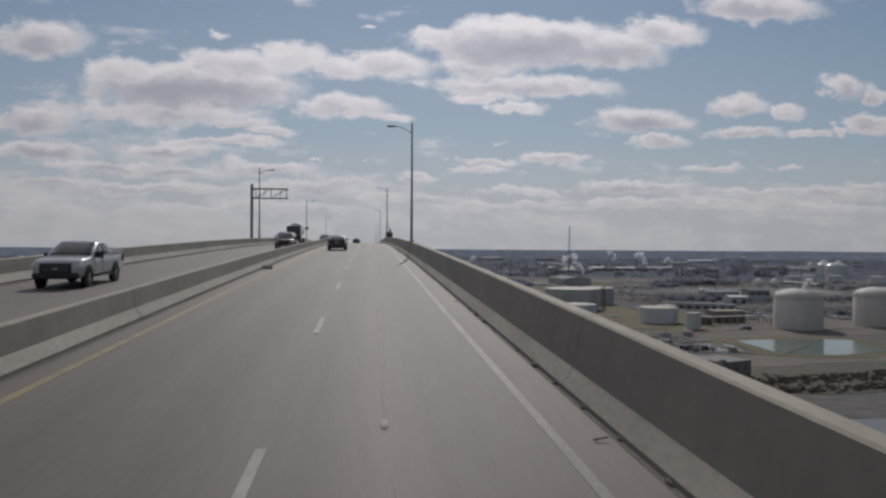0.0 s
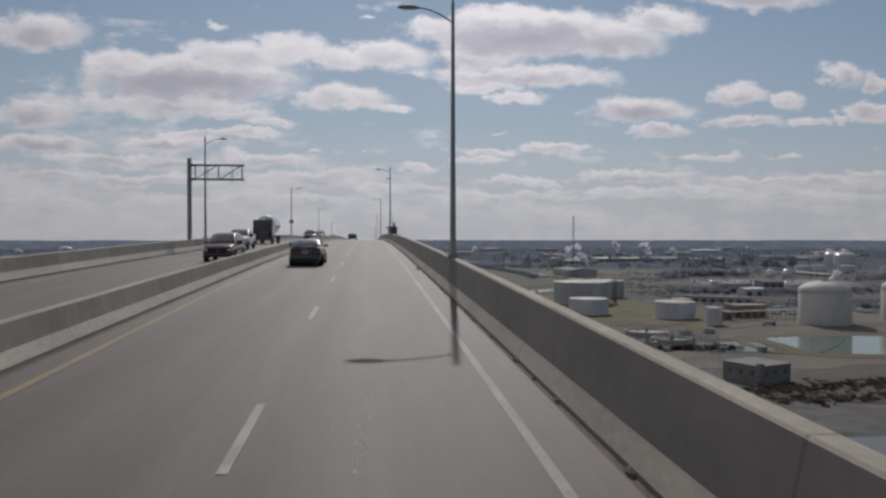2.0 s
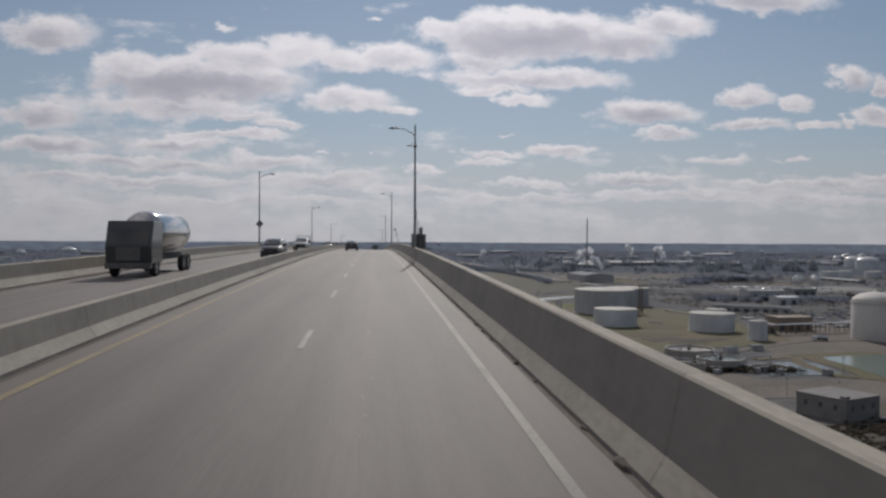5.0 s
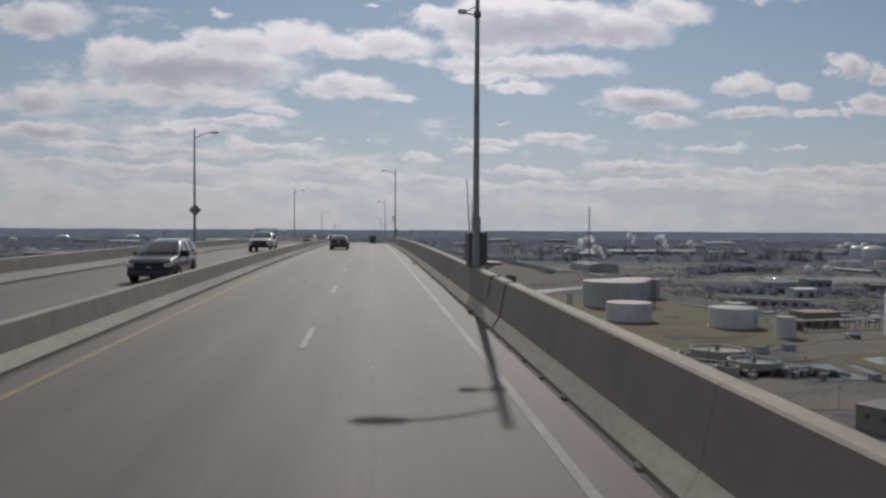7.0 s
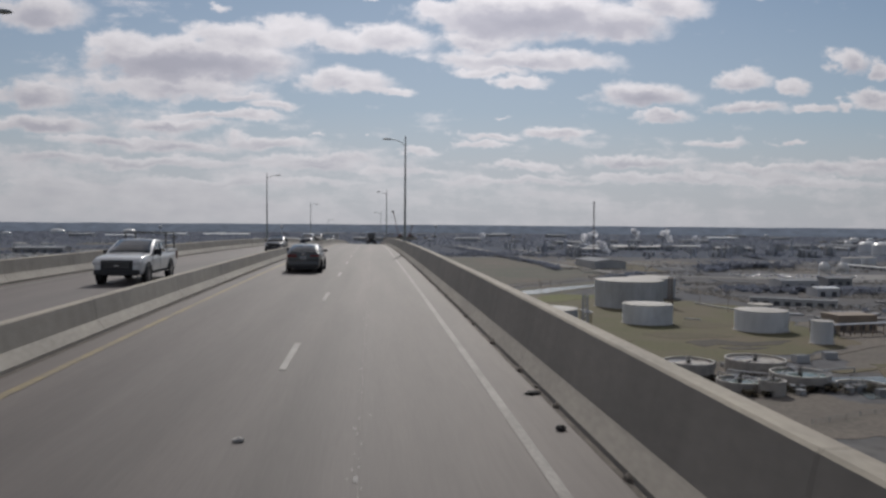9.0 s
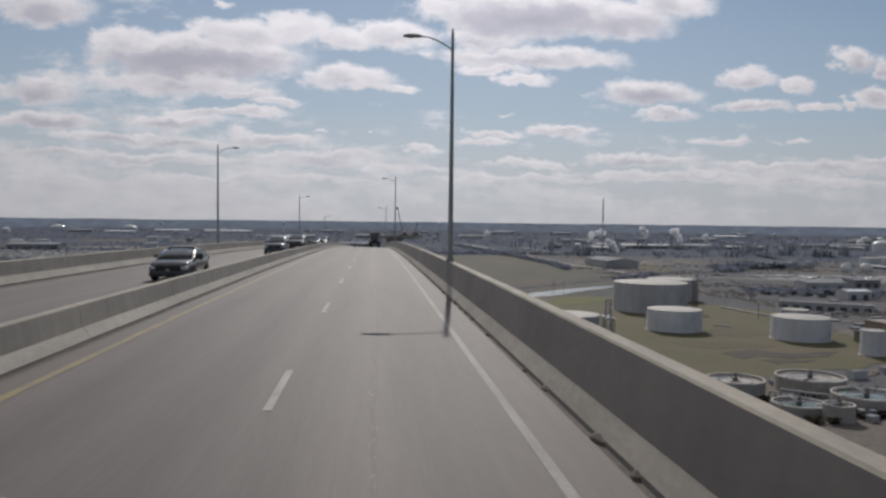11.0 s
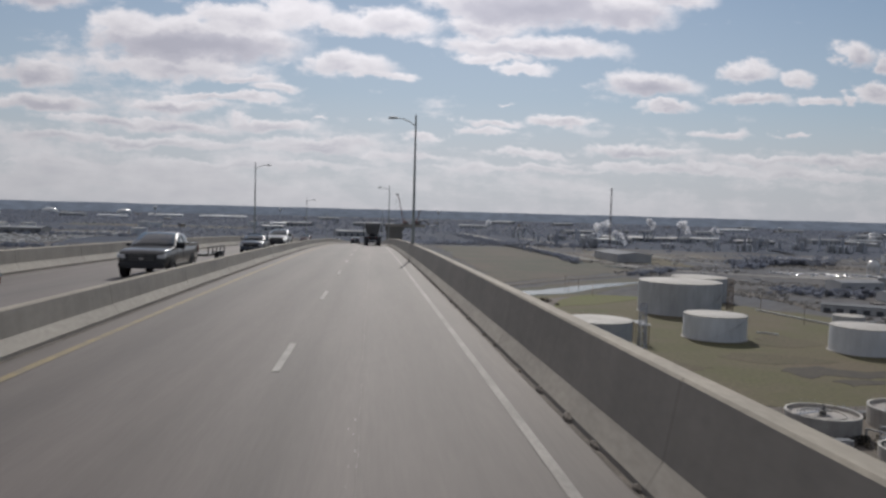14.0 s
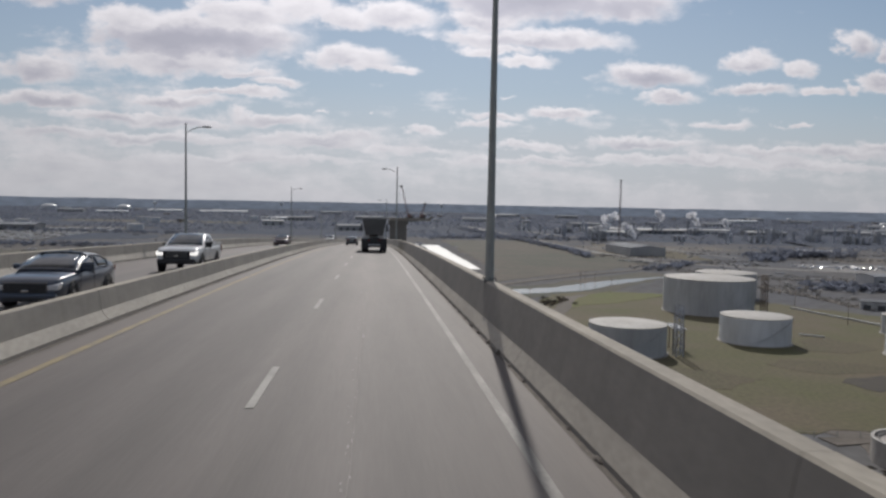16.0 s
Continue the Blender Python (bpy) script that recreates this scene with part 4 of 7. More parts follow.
def notched_section():
    """The length of parapet beside the cabinets: a slot through its top, a sill, a rusty bracket and a sealed joint."""
    s0, s1 = DECK_START + 22 * 9.15, DECK_START + 23 * 9.15
    low = [(x, min(z, 1.04)) for x, z in OUT_R]

    def piece(a, b, outline, name, mat, label=""):
        g = math.degrees(math.atan((deck_axis(b) - deck_axis(a)) / (b - a)))
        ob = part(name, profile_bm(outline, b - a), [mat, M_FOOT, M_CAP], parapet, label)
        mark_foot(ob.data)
        ob.matrix_basis = pose(BAR_R, a, deck_height(a, BAR_R), g, 0, 0)

    piece(s0, 143.59, OUT_R, "section", M_PARAPET)
    piece(143.61, 145.60, OUT_R, "section", M_PARAPET)
    piece(145.60, 146.10, low, "slot_sill", M_PARAPET, "lowered slot in the parapet's top")
    piece(146.10, s1 - 0.012, OUT_R, "section", M_PARAPET)
    z = deck_height(145.6, BAR_R)
    part("sill_plate", box(BAR_R + 0.42, 145.75, z + 1.055, BAR_R + 1.0, 146.09, z + 1.085, 0.005), M_BARRIER, parapet)
    bracket = part("bracket", box(BAR_R + 0.86, 145.25, z + 0.55, BAR_R + 0.89, 145.59, z + 1.22, 0.004), M_PIPE_RUST, parapet, "rust-brown steel bracket")
    part("flange", box(BAR_R + 0.66, 145.56, z + 0.55, BAR_R + 0.86, 145.59, z + 1.22), M_PIPE_RUST, bracket)
    # rust run-off under the slot
    bm = bmesh.new()
    rows = []
    for h, x, w in ((1.03, 0.304, 0.26), (0.9, 0.279, 0.22), (0.75, 0.250, 0.19), (0.62, 0.225, 0.10), (0.55, 0.211, 0.02)):
        rows.append([bm.verts.new((BAR_R + x - 0.004, 145.83 + d * w + 0.02 * math.sin(h * 9), z + h)) for d in (-1, -0.3, 0.4, 1)])
    for a, b in zip(rows, rows[1:]):
        for i in range(3):
            bm.faces.new((a[i], a[i + 1], b[i + 1], b[i]))
    part("rust_stain", bm, M_RUN_OFF, parapet, "dark brown run-off stain")


def joint_seal(s, r):
    """A black rubber seal pressed into an expansion joint, from the top down the face to the foot."""
    z = deck_height(s, BAR_R)
    path = [(0.56, 1.193, 0.0), (0.37, 1.193, 0.0), (0.325, 1.145, 0.0), (0.268, 0.85, 0.02), (0.193, 0.46, 0.0), (0.155, 0.34, -0.03), (0.02, 0.17, -0.06), (-0.006, 0.02, -0.05)]
    bm = bmesh.new()
    for a, b in zip(path, path[1:]):
        add_tube(bm, (BAR_R + a[0], s + a[2], z + a[1]), (BAR_R + b[0], s + b[2], z + b[1]), r, seg=6)
    part("joint_seal", bm, M_BLACK, parapet, "black rubber joint seal")


notched_section()
joint_seal(143.6, 0.014)
median = barrier("barrier_median", OUT_M, BAR_M, "low concrete median barrier with dark cracked joints")


def spall(s, wide, crack):
    """A broken joint in the median's foot: a dark wedge that narrows upwards into a crack."""
    z = deck_height(s, BAR_M)
    bm = bmesh.new()
    line = [(0.004, 0.0, wide), (0.004, 0.08, wide * 0.85), (-0.08, 0.200, wide * 0.5), (-0.166, 0.315, wide * 0.22)]
    line += [(-0.203, 0.54, 0.014), (-0.236, 0.77, 0.01)] if crack else []
    rows = []
    for i, (x, h, w) in enumerate(line):
        lean = 0.05 * i / 3 + 0.012 * math.sin(i * 2.1 + s)
        rows.append([bm.verts.new((BAR_M + x + dx, s + lean + dy, z + h)) for dx, dy in ((0, -w / 2), (0.003, 0), (0, w / 2))])
    for a, b in zip(rows, rows[1:]):
        for i in range(2):
            bm.faces.new((a[i], a[i + 1], b[i + 1], b[i]))
    part("spall", bm, M_DIRT_LINE, median, "dark broken joint")


for s, wide, crack in ((21.5, 0.07, True), (37.4, 0.13, True), (68.3, 0.04, False), (75.4, 0.10, True), (83.0, 0.07, False), (130.8, 0.16, True), (172.4, 0.12, True), (228.4, 0.03, True), (250.4, 0.22, True), (289.0, 0.05, False)):
    spall(s, wide, crack)
barrier("barrier_left", OUT_L, BAR_L, "pale concrete parapet with a sloped foot")


# ---------------------------------------------------------------- street lamps
def build_street_lamp(reach):
    """A tapered steel pole on the parapet with a curved arm and a flat lamp head; reach is the arm's way in x."""
    lamp = thing("street_lamp", "tall tapered grey steel street lamp on the bridge parapet", "street lamp")
    d = 1 if reach > 0 else -1
    part("base_plate", box(-0.19, -0.19, 0, 0.19, 0.19, 0.045, 0.01), M_STEEL_DARK, lamp)
    for x, y in itertools.product((-0.145, 0.145), repeat=2):
        part("bolt", tube((x, y, 0.0), (x, y, 0.12), 0.02, seg=6), M_STEEL_DARK, lamp)
    pole = part("pole", tube((0, 0, 0.04), (0, 0, 9.62), 0.118, 0.060, 16), M_GALV, lamp, smooth=False)
    part("cap", turned([(0.068, 0), (0.068, 0.05), (0.03, 0.09), (0, 0.1)], 12, 9.61), M_GALV, pole)
    part("photocell", turned([(0.035, 0), (0.045, 0.05), (0.04, 0.11), (0, 0.13)], 10, 9.70), M_STEEL_DARK, pole)
    bm = bmesh.new()
    pts = [(0, 0, 8.92)] + [(reach * t, 0, 8.92 + 0.56 * math.sin(t * math.pi / 2) ** 0.9) for t in (0.10, 0.22, 0.36, 0.52, 0.72, 1.0)]
    for a, b in zip(pts, pts[1:]):
        add_tube(bm, a, b, 0.034, 0.032, 8)
    part("arm", bm, M_GALV, lamp)
    bm = bmesh.new()
    bmesh.ops.create_uvsphere(bm, u_segments=16, v_segments=8, radius=1.0)
    for v in bm.verts:
        v.co = Vector((reach + d * 0.33 + v.co.x * 0.42, v.co.y * 0.16, 9.47 + max(v.co.z, -0.35) * 0.11))
    head = part("lamp_head", bm, M_GALV, lamp, smooth=True)
    bm = bmesh.new()
    bmesh.ops.create_uvsphere(bm, u_segments=12, v_segments=6, radius=1.0)
    for v in bm.verts:
        v.co = Vector((reach + d * 0.42 + v.co.x * 0.2, v.co.y * 0.11, 9.435 + v.co.z * 0.05))
    part("lens", bm, M_LENS, head, "pale glass lens", smooth=True)
    return lamp


lamp_r = build_street_lamp(-1.36)
PARAPET_R, PARAPET_L = BAR_R + 0.44, BAR_L - 0.50
RIGHT_LAMPS = [64.8, 149.9, 236.2, 321.2, 406.0, 491.5, 577.0, 662.5]
lamp_r.matrix_basis = pose(PARAPET_R, RIGHT_LAMPS[0], deck_height(RIGHT_LAMPS[0], PARAPET_R) + 1.18)
tagged(lamp_r, group="street lamps beside this carriageway")
for s in RIGHT_LAMPS[1:]:
    copy_thing(lamp_r, pose(PARAPET_R, s, deck_height(s, PARAPET_R) + 1.18))
lamp_l = build_street_lamp(1.36)
LEFT_LAMPS = [111.3, 194.5, 282.2, 367.5, 450.6, 536.0, 621.5]
lamp_l.matrix_basis = pose(PARAPET_L, LEFT_LAMPS[0], deck_height(LEFT_LAMPS[0], PARAPET_L) + 1.0)
tagged(lamp_l, group="street lamps beside the oncoming carriageway")
for s in LEFT_LAMPS[1:]:
    copy_thing(lamp_l, pose(PARAPET_L, s, deck_height(s, PARAPET_L) + 1.0))


def build_gantry():
    """A sign gantry post outside the left parapet with a lattice arm and no sign on it."""
    s, x = 105.7, BAR_L - 0.72
    z = deck_height(s, x)
    g = thing("sign_gantry", "grey steel cantilever sign gantry with an empty lattice arm", "gantry", pose(x, s, z))
    part("post", tube((0, 0, -0.6), (0, 0, 8.1), 0.20, 0.19, 16), M_GALV, g)
    part("post_cap", turned([(0.20, 0), (0.20, 0.04), (0, 0.1)], 16, 8.1), M_GALV, g)
    part("bracket", box(-0.3, -0.45, -0.7, 0.6, 0.45, 0.1, 0.02), M_CONCRETE, g)
    for z0 in (7.55, 6.3):
        part("chord", tube((0.0, 0, z0), (4.75, 0, z0), 0.10, seg=12), M_GALV, g)
        part("collar", tube((0.16, 0, z0), (0.34, 0, z0), 0.14, seg=12), M_GALV, g)
    for x0 in (0.52, 2.52, 4.55):
        part("upright", tube((x0, 0, 6.3), (x0, 0, 7.55), 0.06, seg=8), M_GALV, g)
    for x0 in (0.62, 2.72):
        part("diagonal", tube((x0, 0, 6.38), (x0 + 1.72, 0, 7.5), 0.045, seg=8), M_GALV, g)
    for x0 in (1.62, 3.72):
        part("sign_hanger", box(x0 - 0.03, -0.15, 6.05, x0 + 0.03, -0.10, 7.6), M_GALV, g)


build_gantry()


def build_diamond_sign():
    s = LEFT_LAMPS[1] + 0.16
    z = deck_height(s, PARAPET_L)
    sg = thing("warning_sign", "grey back of a diamond warning sign on a lamp pole", "sign", pose(PARAPET_L, s, z + 3.75))
    bm = box(-0.38, 0, -0.38, 0.38, 0.012, 0.38)
    bmesh.ops.rotate(bm, verts=bm.verts, cent=(0, 0, 0), matrix=Matrix.Rotation(radians(45), 3, "Y"))
    part("panel", bm, M_SIGN_BACK, sg)
    for zz in (-0.25, 0.25):
        part("clamp", box(-0.13, -0.3, zz - 0.03, 0.13, 0.0, zz + 0.03), M_GALV, sg)


build_diamond_sign()


# ---------------------------------------------------------------- monitoring gear at the second lamp
def build_cabinet(name, w, d, h, m, label):
    c = thing(name, label, "cabinet", m)
    part("body", box(-w / 2, -d / 2, 0, w / 2, d / 2, h, 0.015), M_CABINET, c)
    part("hood", box(-w / 2 - 0.03, -d / 2 - 0.03, h, w / 2 + 0.03, d / 2 + 0.03, h + 0.04, 0.01), M_CABINET, c)
    door = part("door", box(-w / 2 + 0.04, -d / 2 - 0.015, 0.05, w / 2 - 0.04, -d / 2, h - 0.05, 0.005), M_CABINET, c)
    part("handle", box(w / 2 - 0.12, -d / 2 - 0.04, h * 0.5, w / 2 - 0.09, -d / 2 - 0.015, h * 0.5 + 0.12), M_STEEL_DARK, door)
    for z in (0.2, h - 0.2):
        part("hinge", tube((-w / 2 + 0.05, -d / 2 - 0.02, z), (-w / 2 + 0.05, -d / 2 - 0.02, z + 0.08), 0.012, seg=6), M_STEEL_DARK, door)
    return c


s2 = RIGHT_LAMPS[1]
zc = deck_height(s2, PARAPET_R)
build_cabinet("control_cabinet", 0.42, 0.34, 1.07, pose(PARAPET_R - 0.02, s2 + 0.36, zc + 1.187, 0, 0, 8), "dark grey-green control cabinet fixed behind the lamp pole")
build_cabinet("control_cabinet", 0.36, 0.30, 1.06, pose(PARAPET_R + 0.28, s2 + 0.9, zc + 1.187, 0, 0, -6), "dark grey-green control cabinet beside the lamp pole")


def build_platform():
    """A steel bracket platform outside the parapet with two cabinets, a drum and aerials."""
    s, x = s2 + 6.0, BAR_R + 1.25
    z = deck_height(s, BAR_R) + 1.05
    p = thing("service_platform", "grey steel grating platform bracketed off the parapet", "platform", pose(x, s, z))
    part("deck_plate", box(-0.62, -0.40, -0.035, 1.05, 0.40, 0.0, 0.01), M_STEEL_DARK, p)
    for y in (-0.36, 0.36):
        part("beam", box(-0.7, y - 0.03, -0.11, 1.0, y + 0.03, -0.035), M_STEEL_DARK, p)
        part("brace", tube((0.75, y, -0.09), (-0.68, y, -0.75), 0.03, seg=6), M_STEEL_DARK, p)
    build_cabinet("equipment_cabinet", 0.34, 0.42, 1.10, pose(x - 0.20, s, z, 0, 0, 14), "dark grey equipment cabinet on the platform")
    build_cabinet("equipment_cabinet", 0.50, 0.45, 1.16, pose(x + 0.22, s + 0.15, z, 0, 0, -4), "dark grey equipment cabinet with a round dial")
    u = thing("sensor_unit", "pale grey sensor housing with a forked wind gauge", "sensor", pose(x + 0.02, s + 0.1, z + 1.14))
    part("housing", box(-0.165, -0.15, 0, 0.165, 0.15, 0.66, 0.02), M_GALV, u)
    part("stem", tube((0.02, 0, 0.66), (0.02, 0, 0.78), 0.02, seg=6), M_STEEL_DARK, u)
    for d in (-1, 1):
        part("prong", add_tube(tube((0.02, 0, 0.77), (0.02 + d * 0.07, 0, 0.82), 0.012, seg=6), (0.02 + d * 0.07, 0, 0.82), (0.02 + d * 0.09, 0, 0.91), 0.012, seg=6), M_STEEL_DARK, u)
    a = thing("whip_aerial", "thin dark whip aerial clamped to the cabinet", "aerial", pose(x - 0.22, s + 0.05, z + 0.7))
    part("mast", tube((0, 0, 0), (-0.16, 0, 2.62), 0.028, 0.016, 8), M_STEEL_DARK, a)
    part("second_rod", tube((0.06, 0, 0.7), (0.05, 0, 1.75), 0.013, 0.01, 6), M_STEEL_DARK, a)
    part("clamp", box(-0.03, -0.05, 0.1, 0.12, 0.05, 0.16), M_STEEL_DARK, a)


build_platform()


def build_traffic_camera():
    c = thing("traffic_camera", "grey traffic camera on a bracket arm of the lamp pole", "camera", pose(PARAPET_R, s2, zc + 1.18 + 8.05))
    part("bracket", add_tube(tube((0, 0, 0), (-0.45, 0, 0.05), 0.025, seg=6), (0, 0, 0.3), (-0.45, 0, 0.05), 0.018, seg=6), M_GALV, c)
    part("housing", box(-0.62, -0.08, 0.02, -0.34, 0.08, 0.15, 0.03), M_SHELL, c, "white housing")
    part("dome", turned([(0.10, 0), (0.11, -0.06), (0.08, -0.13), (0, -0.16)], 12, 0.02), M_BLACK, c)
    part("pole_clamp", turned([(0.11, -0.06), (0.12, -0.06), (0.12, 0.1), (0.11, 0.1)], 14), M_STEEL_DARK, c)


build_traffic_camera()


# ---------------------------------------------------------------- tanks and works on the plain
def build_tank(x, y, r, h, shell, label, stair=True, z=GROUND, roof=M_TANK_ROOF, turn=0.0):
    t = thing("storage_tank", label, "tank", pose(x, y, z, 0, 0, turn), "storage tanks")
    seg = 48
    part("shell", turned([(r, 0), (r, h)], seg), shell, t, smooth=True)
    part("roof", turned([(r - 0.05, h - 0.3), (r + 0.12, h - 0.05), (r + 0.12, h + 0.12), (r * 0.55, h + r * 0.045), (0, h + r * 0.06)], seg), roof, t, "pale slightly conical roof")
    part("footing", turned([(r + 0.9, 0), (r + 0.9, 0.35), (r, 0.4)], seg), M_CONCRETE, t)
    for k in (0.33, 0.66):
        part("wind_girder", turned([(r, h * k), (r + 0.16, h * k), (r + 0.16, h * k + 0.18), (r, h * k + 0.18)], seg), shell, t)
    if stair:
        bm = bmesh.new()
        n = 26
        for i in range(n):
            a = -2.2 + 1.5 * i / n
            zz = h * (i + 1) / n
            bmesh.ops.create_cube(bm, size=1.0, matrix=Matrix.Rotation(a, 4, "Z") @ Matrix.Translation((r + 0.55, 0, zz)) @ Matrix.Diagonal((0.7, r * 1.5 / n * 0.6, 0.08, 1)))
        for i in range(n):
            a = -2.2 + 1.5 * i / n
            bmesh.ops.create_cube(bm, size=1.0, matrix=Matrix.Rotation(a, 4, "Z") @ Matrix.Translation((r + 1.0, 0, h * (i + 1) / n + 0.55)) @ Matrix.Diagonal((0.05, 0.05, 1.1, 1)))
        part("stair", bm, M_PIPE, t, kind="stuff")
    bm = bmesh.new()
    for i in range(40):
        a = 2 * math.pi * i / 40
        add_tube(bm, ((r - 0.1) * math.cos(a), (r - 0.1) * math.sin(a), h), ((r - 0.1) * math.cos(a), (r - 0.1) * math.sin(a), h + 1.0), 0.04, seg=4)
    part("railing", bm, M_PIPE, t, kind="stuff")
    return t


build_tank(175, 640, 15.5, 12.2, M_SHELL, "white cylindrical storage tank on a grass field")
build_tank(231.5, 604, 15.0, 12.2, M_SHELL, "white cylindrical storage tank with a clean shell", turn=40)
build_tank(238.5, 553, 5.5, 12.0, M_SHELL, "small white cylindrical storage tank", turn=70)
build_tank(106.5, 615, 16.0, 12.3, M_SHELL_DIM, "weathered grey storage tank beside a lattice stair tower")
build_tank(197, 740, 25.6, 20.0, M_SHELL_DIM, "largest weathered grey-white storage tank", turn=30)
build_tank(241, 812, 20.0, 17.0, M_SHELL_DIM, "weathered storage tank behind the largest one", turn=60)
build_tank(261, 662, 8.0, 9.5, M_SHELL_DIM, "low pale storage tank behind the yard", stair=False)


def build_dome_tank(x, y):
    t = thing("domed_tank", "tall cream concrete domed tank with a low dome", "tank", pose(x, y, GROUND), "domed tanks")
    r, h = 17.2, 23.5
    part("wall", turned([(r, 0), (r, h), (r - 0.3, h + 0.4)], 56), M_DOME, t, smooth=True)
    part("dome", turned([(r - 0.3, h + 0.35)] + [(r * math.cos(a), h + 0.3 + 6.4 * math.sin(a)) for a in (0.12, 0.35, 0.6, 0.85, 1.1, 1.35, 1.5)], 56), M_DOME, t, smooth=True)
    part("ring_beam", turned([(r, h - 0.9), (r + 0.35, h - 0.8), (r + 0.35, h + 0.1), (r, h + 0.2)], 56), M_DOME, t)
    part("roof_platform", box(-2.5, -2.0, h + 6.2, 2.5, 2.0, h + 7.6, 0.1), M_GALV, t)
    for dx in (-2, 0.5, 2.2):
        part("vent_pipe", tube((dx, 0, h + 7.4), (dx, 0, h + 9.8), 0.35, seg=8), M_GALV, t)
    bm = bmesh.new()
    for i in range(24):
        add_box(bm, r + 0.1, -0.8, 1.0 * i, r + 1.4, 0.8, 1.0 * i + 0.15)
    part("ladder_tower", bm, M_PIPE, t, kind="stuff")
    return t


build_dome_tank(320, 553)
build_dome_tank(396, 572)


def build_clarifier(x, y, r, h, water, label, arms=1):
    c = thing("clarifier", label, "clarifier", pose(x, y, GROUND), "round treatment basins")
    part("wall", turned([(r, 0), (r, h - 0.25), (r - 0.5, h - 0.25), (r - 0.5, h - 1.2), (0, h - 1.2)], 40), M_CONCRETE, c)
    part("rim", turned([(r + 0.1, h - 0.25), (r + 0.1, h), (r - 0.6, h), (r - 0.6, h - 0.25)], 40), M_RIM_CONCRETE, c, "pale rim")
    part("water", turned([(r - 0.52, h - 0.9), (0, h - 0.89)], 40), water, c)
    part("launder", turned([(r - 1.4, h - 0.8), (r - 1.4, h - 0.35), (r - 1.6, h - 0.35), (r - 1.6, h - 0.8)], 40), M_CONCRETE, c)
    part("inner_ring", turned([(r * 0.62, h - 0.88), (r * 0.62, h - 0.6), (r * 0.6, h - 0.6), (r * 0.6, h - 0.88)], 40), M_RIM_CONCRETE, c)
    for k in range(arms):
        a = math.radians(200 + 360 * k / arms)
        bm = bmesh.new()
        add_box(bm, 0.6, -0.55, h + 0.1, r, 0.55, h + 0.3)
        for i in range(int(r / 1.5) + 1):
            for y0 in (-0.55, 0.55):
                add_tube(bm, (0.8 + i * 1.5, y0, h + 0.3), (0.8 + i * 1.5, y0, h + 1.35), 0.05, seg=4)
        for y0 in (-0.55, 0.55):
            for zz in (0.85, 1.35):
                add_tube(bm, (0.8, y0, h + zz), (r, y0, h + zz), 0.045, seg=4)
        bmesh.ops.rotate(bm, verts=bm.verts, cent=(0, 0, 0), matrix=Matrix.Rotation(a, 3, "Z"))
        part("bridge", bm, M_PIPE, c)
    bm = box(-1.7, -1.7, h + 0.25, 1.7, 1.7, h + 0.45)
    for x0, y0 in itertools.product((-1.65, 0, 1.65), repeat=2):
        add_tube(bm, (x0, y0, h + 0.4), (x0, y0, h + 1.5), 0.05, seg=4)
    for q0 in (-1.65, 1.65):
        add_tube(bm, (-1.65, q0, h + 1.5), (1.65, q0, h + 1.5), 0.05, seg=4)
        add_tube(bm, (q0, -1.65, h + 1.5), (q0, 1.65, h + 1.5), 0.05, seg=4)
    part("platform", bm, M_STEEL_DARK, c)
    part("drive", turned([(0.9, h - 0.9), (0.9, h + 0.4), (0.55, h + 0.5), (0.55, h + 1.5), (0.25, h + 1.6), (0.25, h + 2.2), (0, h + 2.25)], 14), M_STEEL_DARK, c)
    bm = bmesh.new()
    n = int(r * 3)
    for i in range(n):
        a = 2 * math.pi * i / n
        add_tube(bm, ((r - 0.2) * math.cos(a), (r - 0.2) * math.sin(a), h), ((r - 0.2) * math.cos(a), (r - 0.2) * math.sin(a), h + 1.1), 0.03, seg=4)
    part("rim_railing", bm, M_PIPE, c, kind="stuff")
    return c


build_clarifier(163, 478, 12.3, 6.0, M_SLUDGE, "tall round concrete clarifier with a centre drive")
build_clarifier(132, 474, 10.3, 6.0, M_SLUDGE, "round concrete clarifier at the field's edge")
build_clarifier(168, 452, 11.2, 5.0, M_POND, "round clarifier full of greenish water", arms=3)
build_clarifier(141, 447, 8.6, 3.5, M_POND, "half-sunk round basin of greenish water", arms=3)
build_clarifier(148, 436, 4.8, 5.5, M_WATER, "small deep round concrete tank")
build_clarifier(190, 446, 9.5, 1.2, M_WATER, "low round basin at the settling pond")


def build_pipe_run(points, r, label):
    bm = bmesh.new()
    for a, b in zip(points, points[1:]):
        add_tube(bm, (a[0], a[1], GROUND + a[2]), (b[0], b[1], GROUND + b[2]), r, seg=8)
    for a in points:
        add_box(bm, a[0] - 0.2, a[1] - 0.2, GROUND, a[0] + 0.2, a[1] + 0.2, GROUND + a[2])
    single("pipe_run", bm, M_SHELL_DIM, label, "pipe", group="pipes between the basins")


build_pipe_run([(146, 468, 3.2), (152, 462, 3.2), (158, 458, 3.2), (176, 440, 3.2)], 0.35, "pale pipe between the clarifiers")
build_pipe_run([(143, 470, 2.0), (150, 458, 2.0), (156, 446, 2.0)], 0.25, "thin pale pipe between the clarifiers")
build_pipe_run([(255, 752, 0.9), (259, 728, 0.9), (264, 704, 0.9), (268, 682, 0.9)], 0.5, "long pale pipe along the tank field")
build_pipe_run([(206, 656, 0.8), (214, 649, 0.8)], 0.4, "short pale pipe beside a tank")
build_pipe_run([(178, 466, 2.2), (190, 470, 2.2), (205, 474, 2.2)], 0.25, "thin pale pipe beyond the clarifiers")


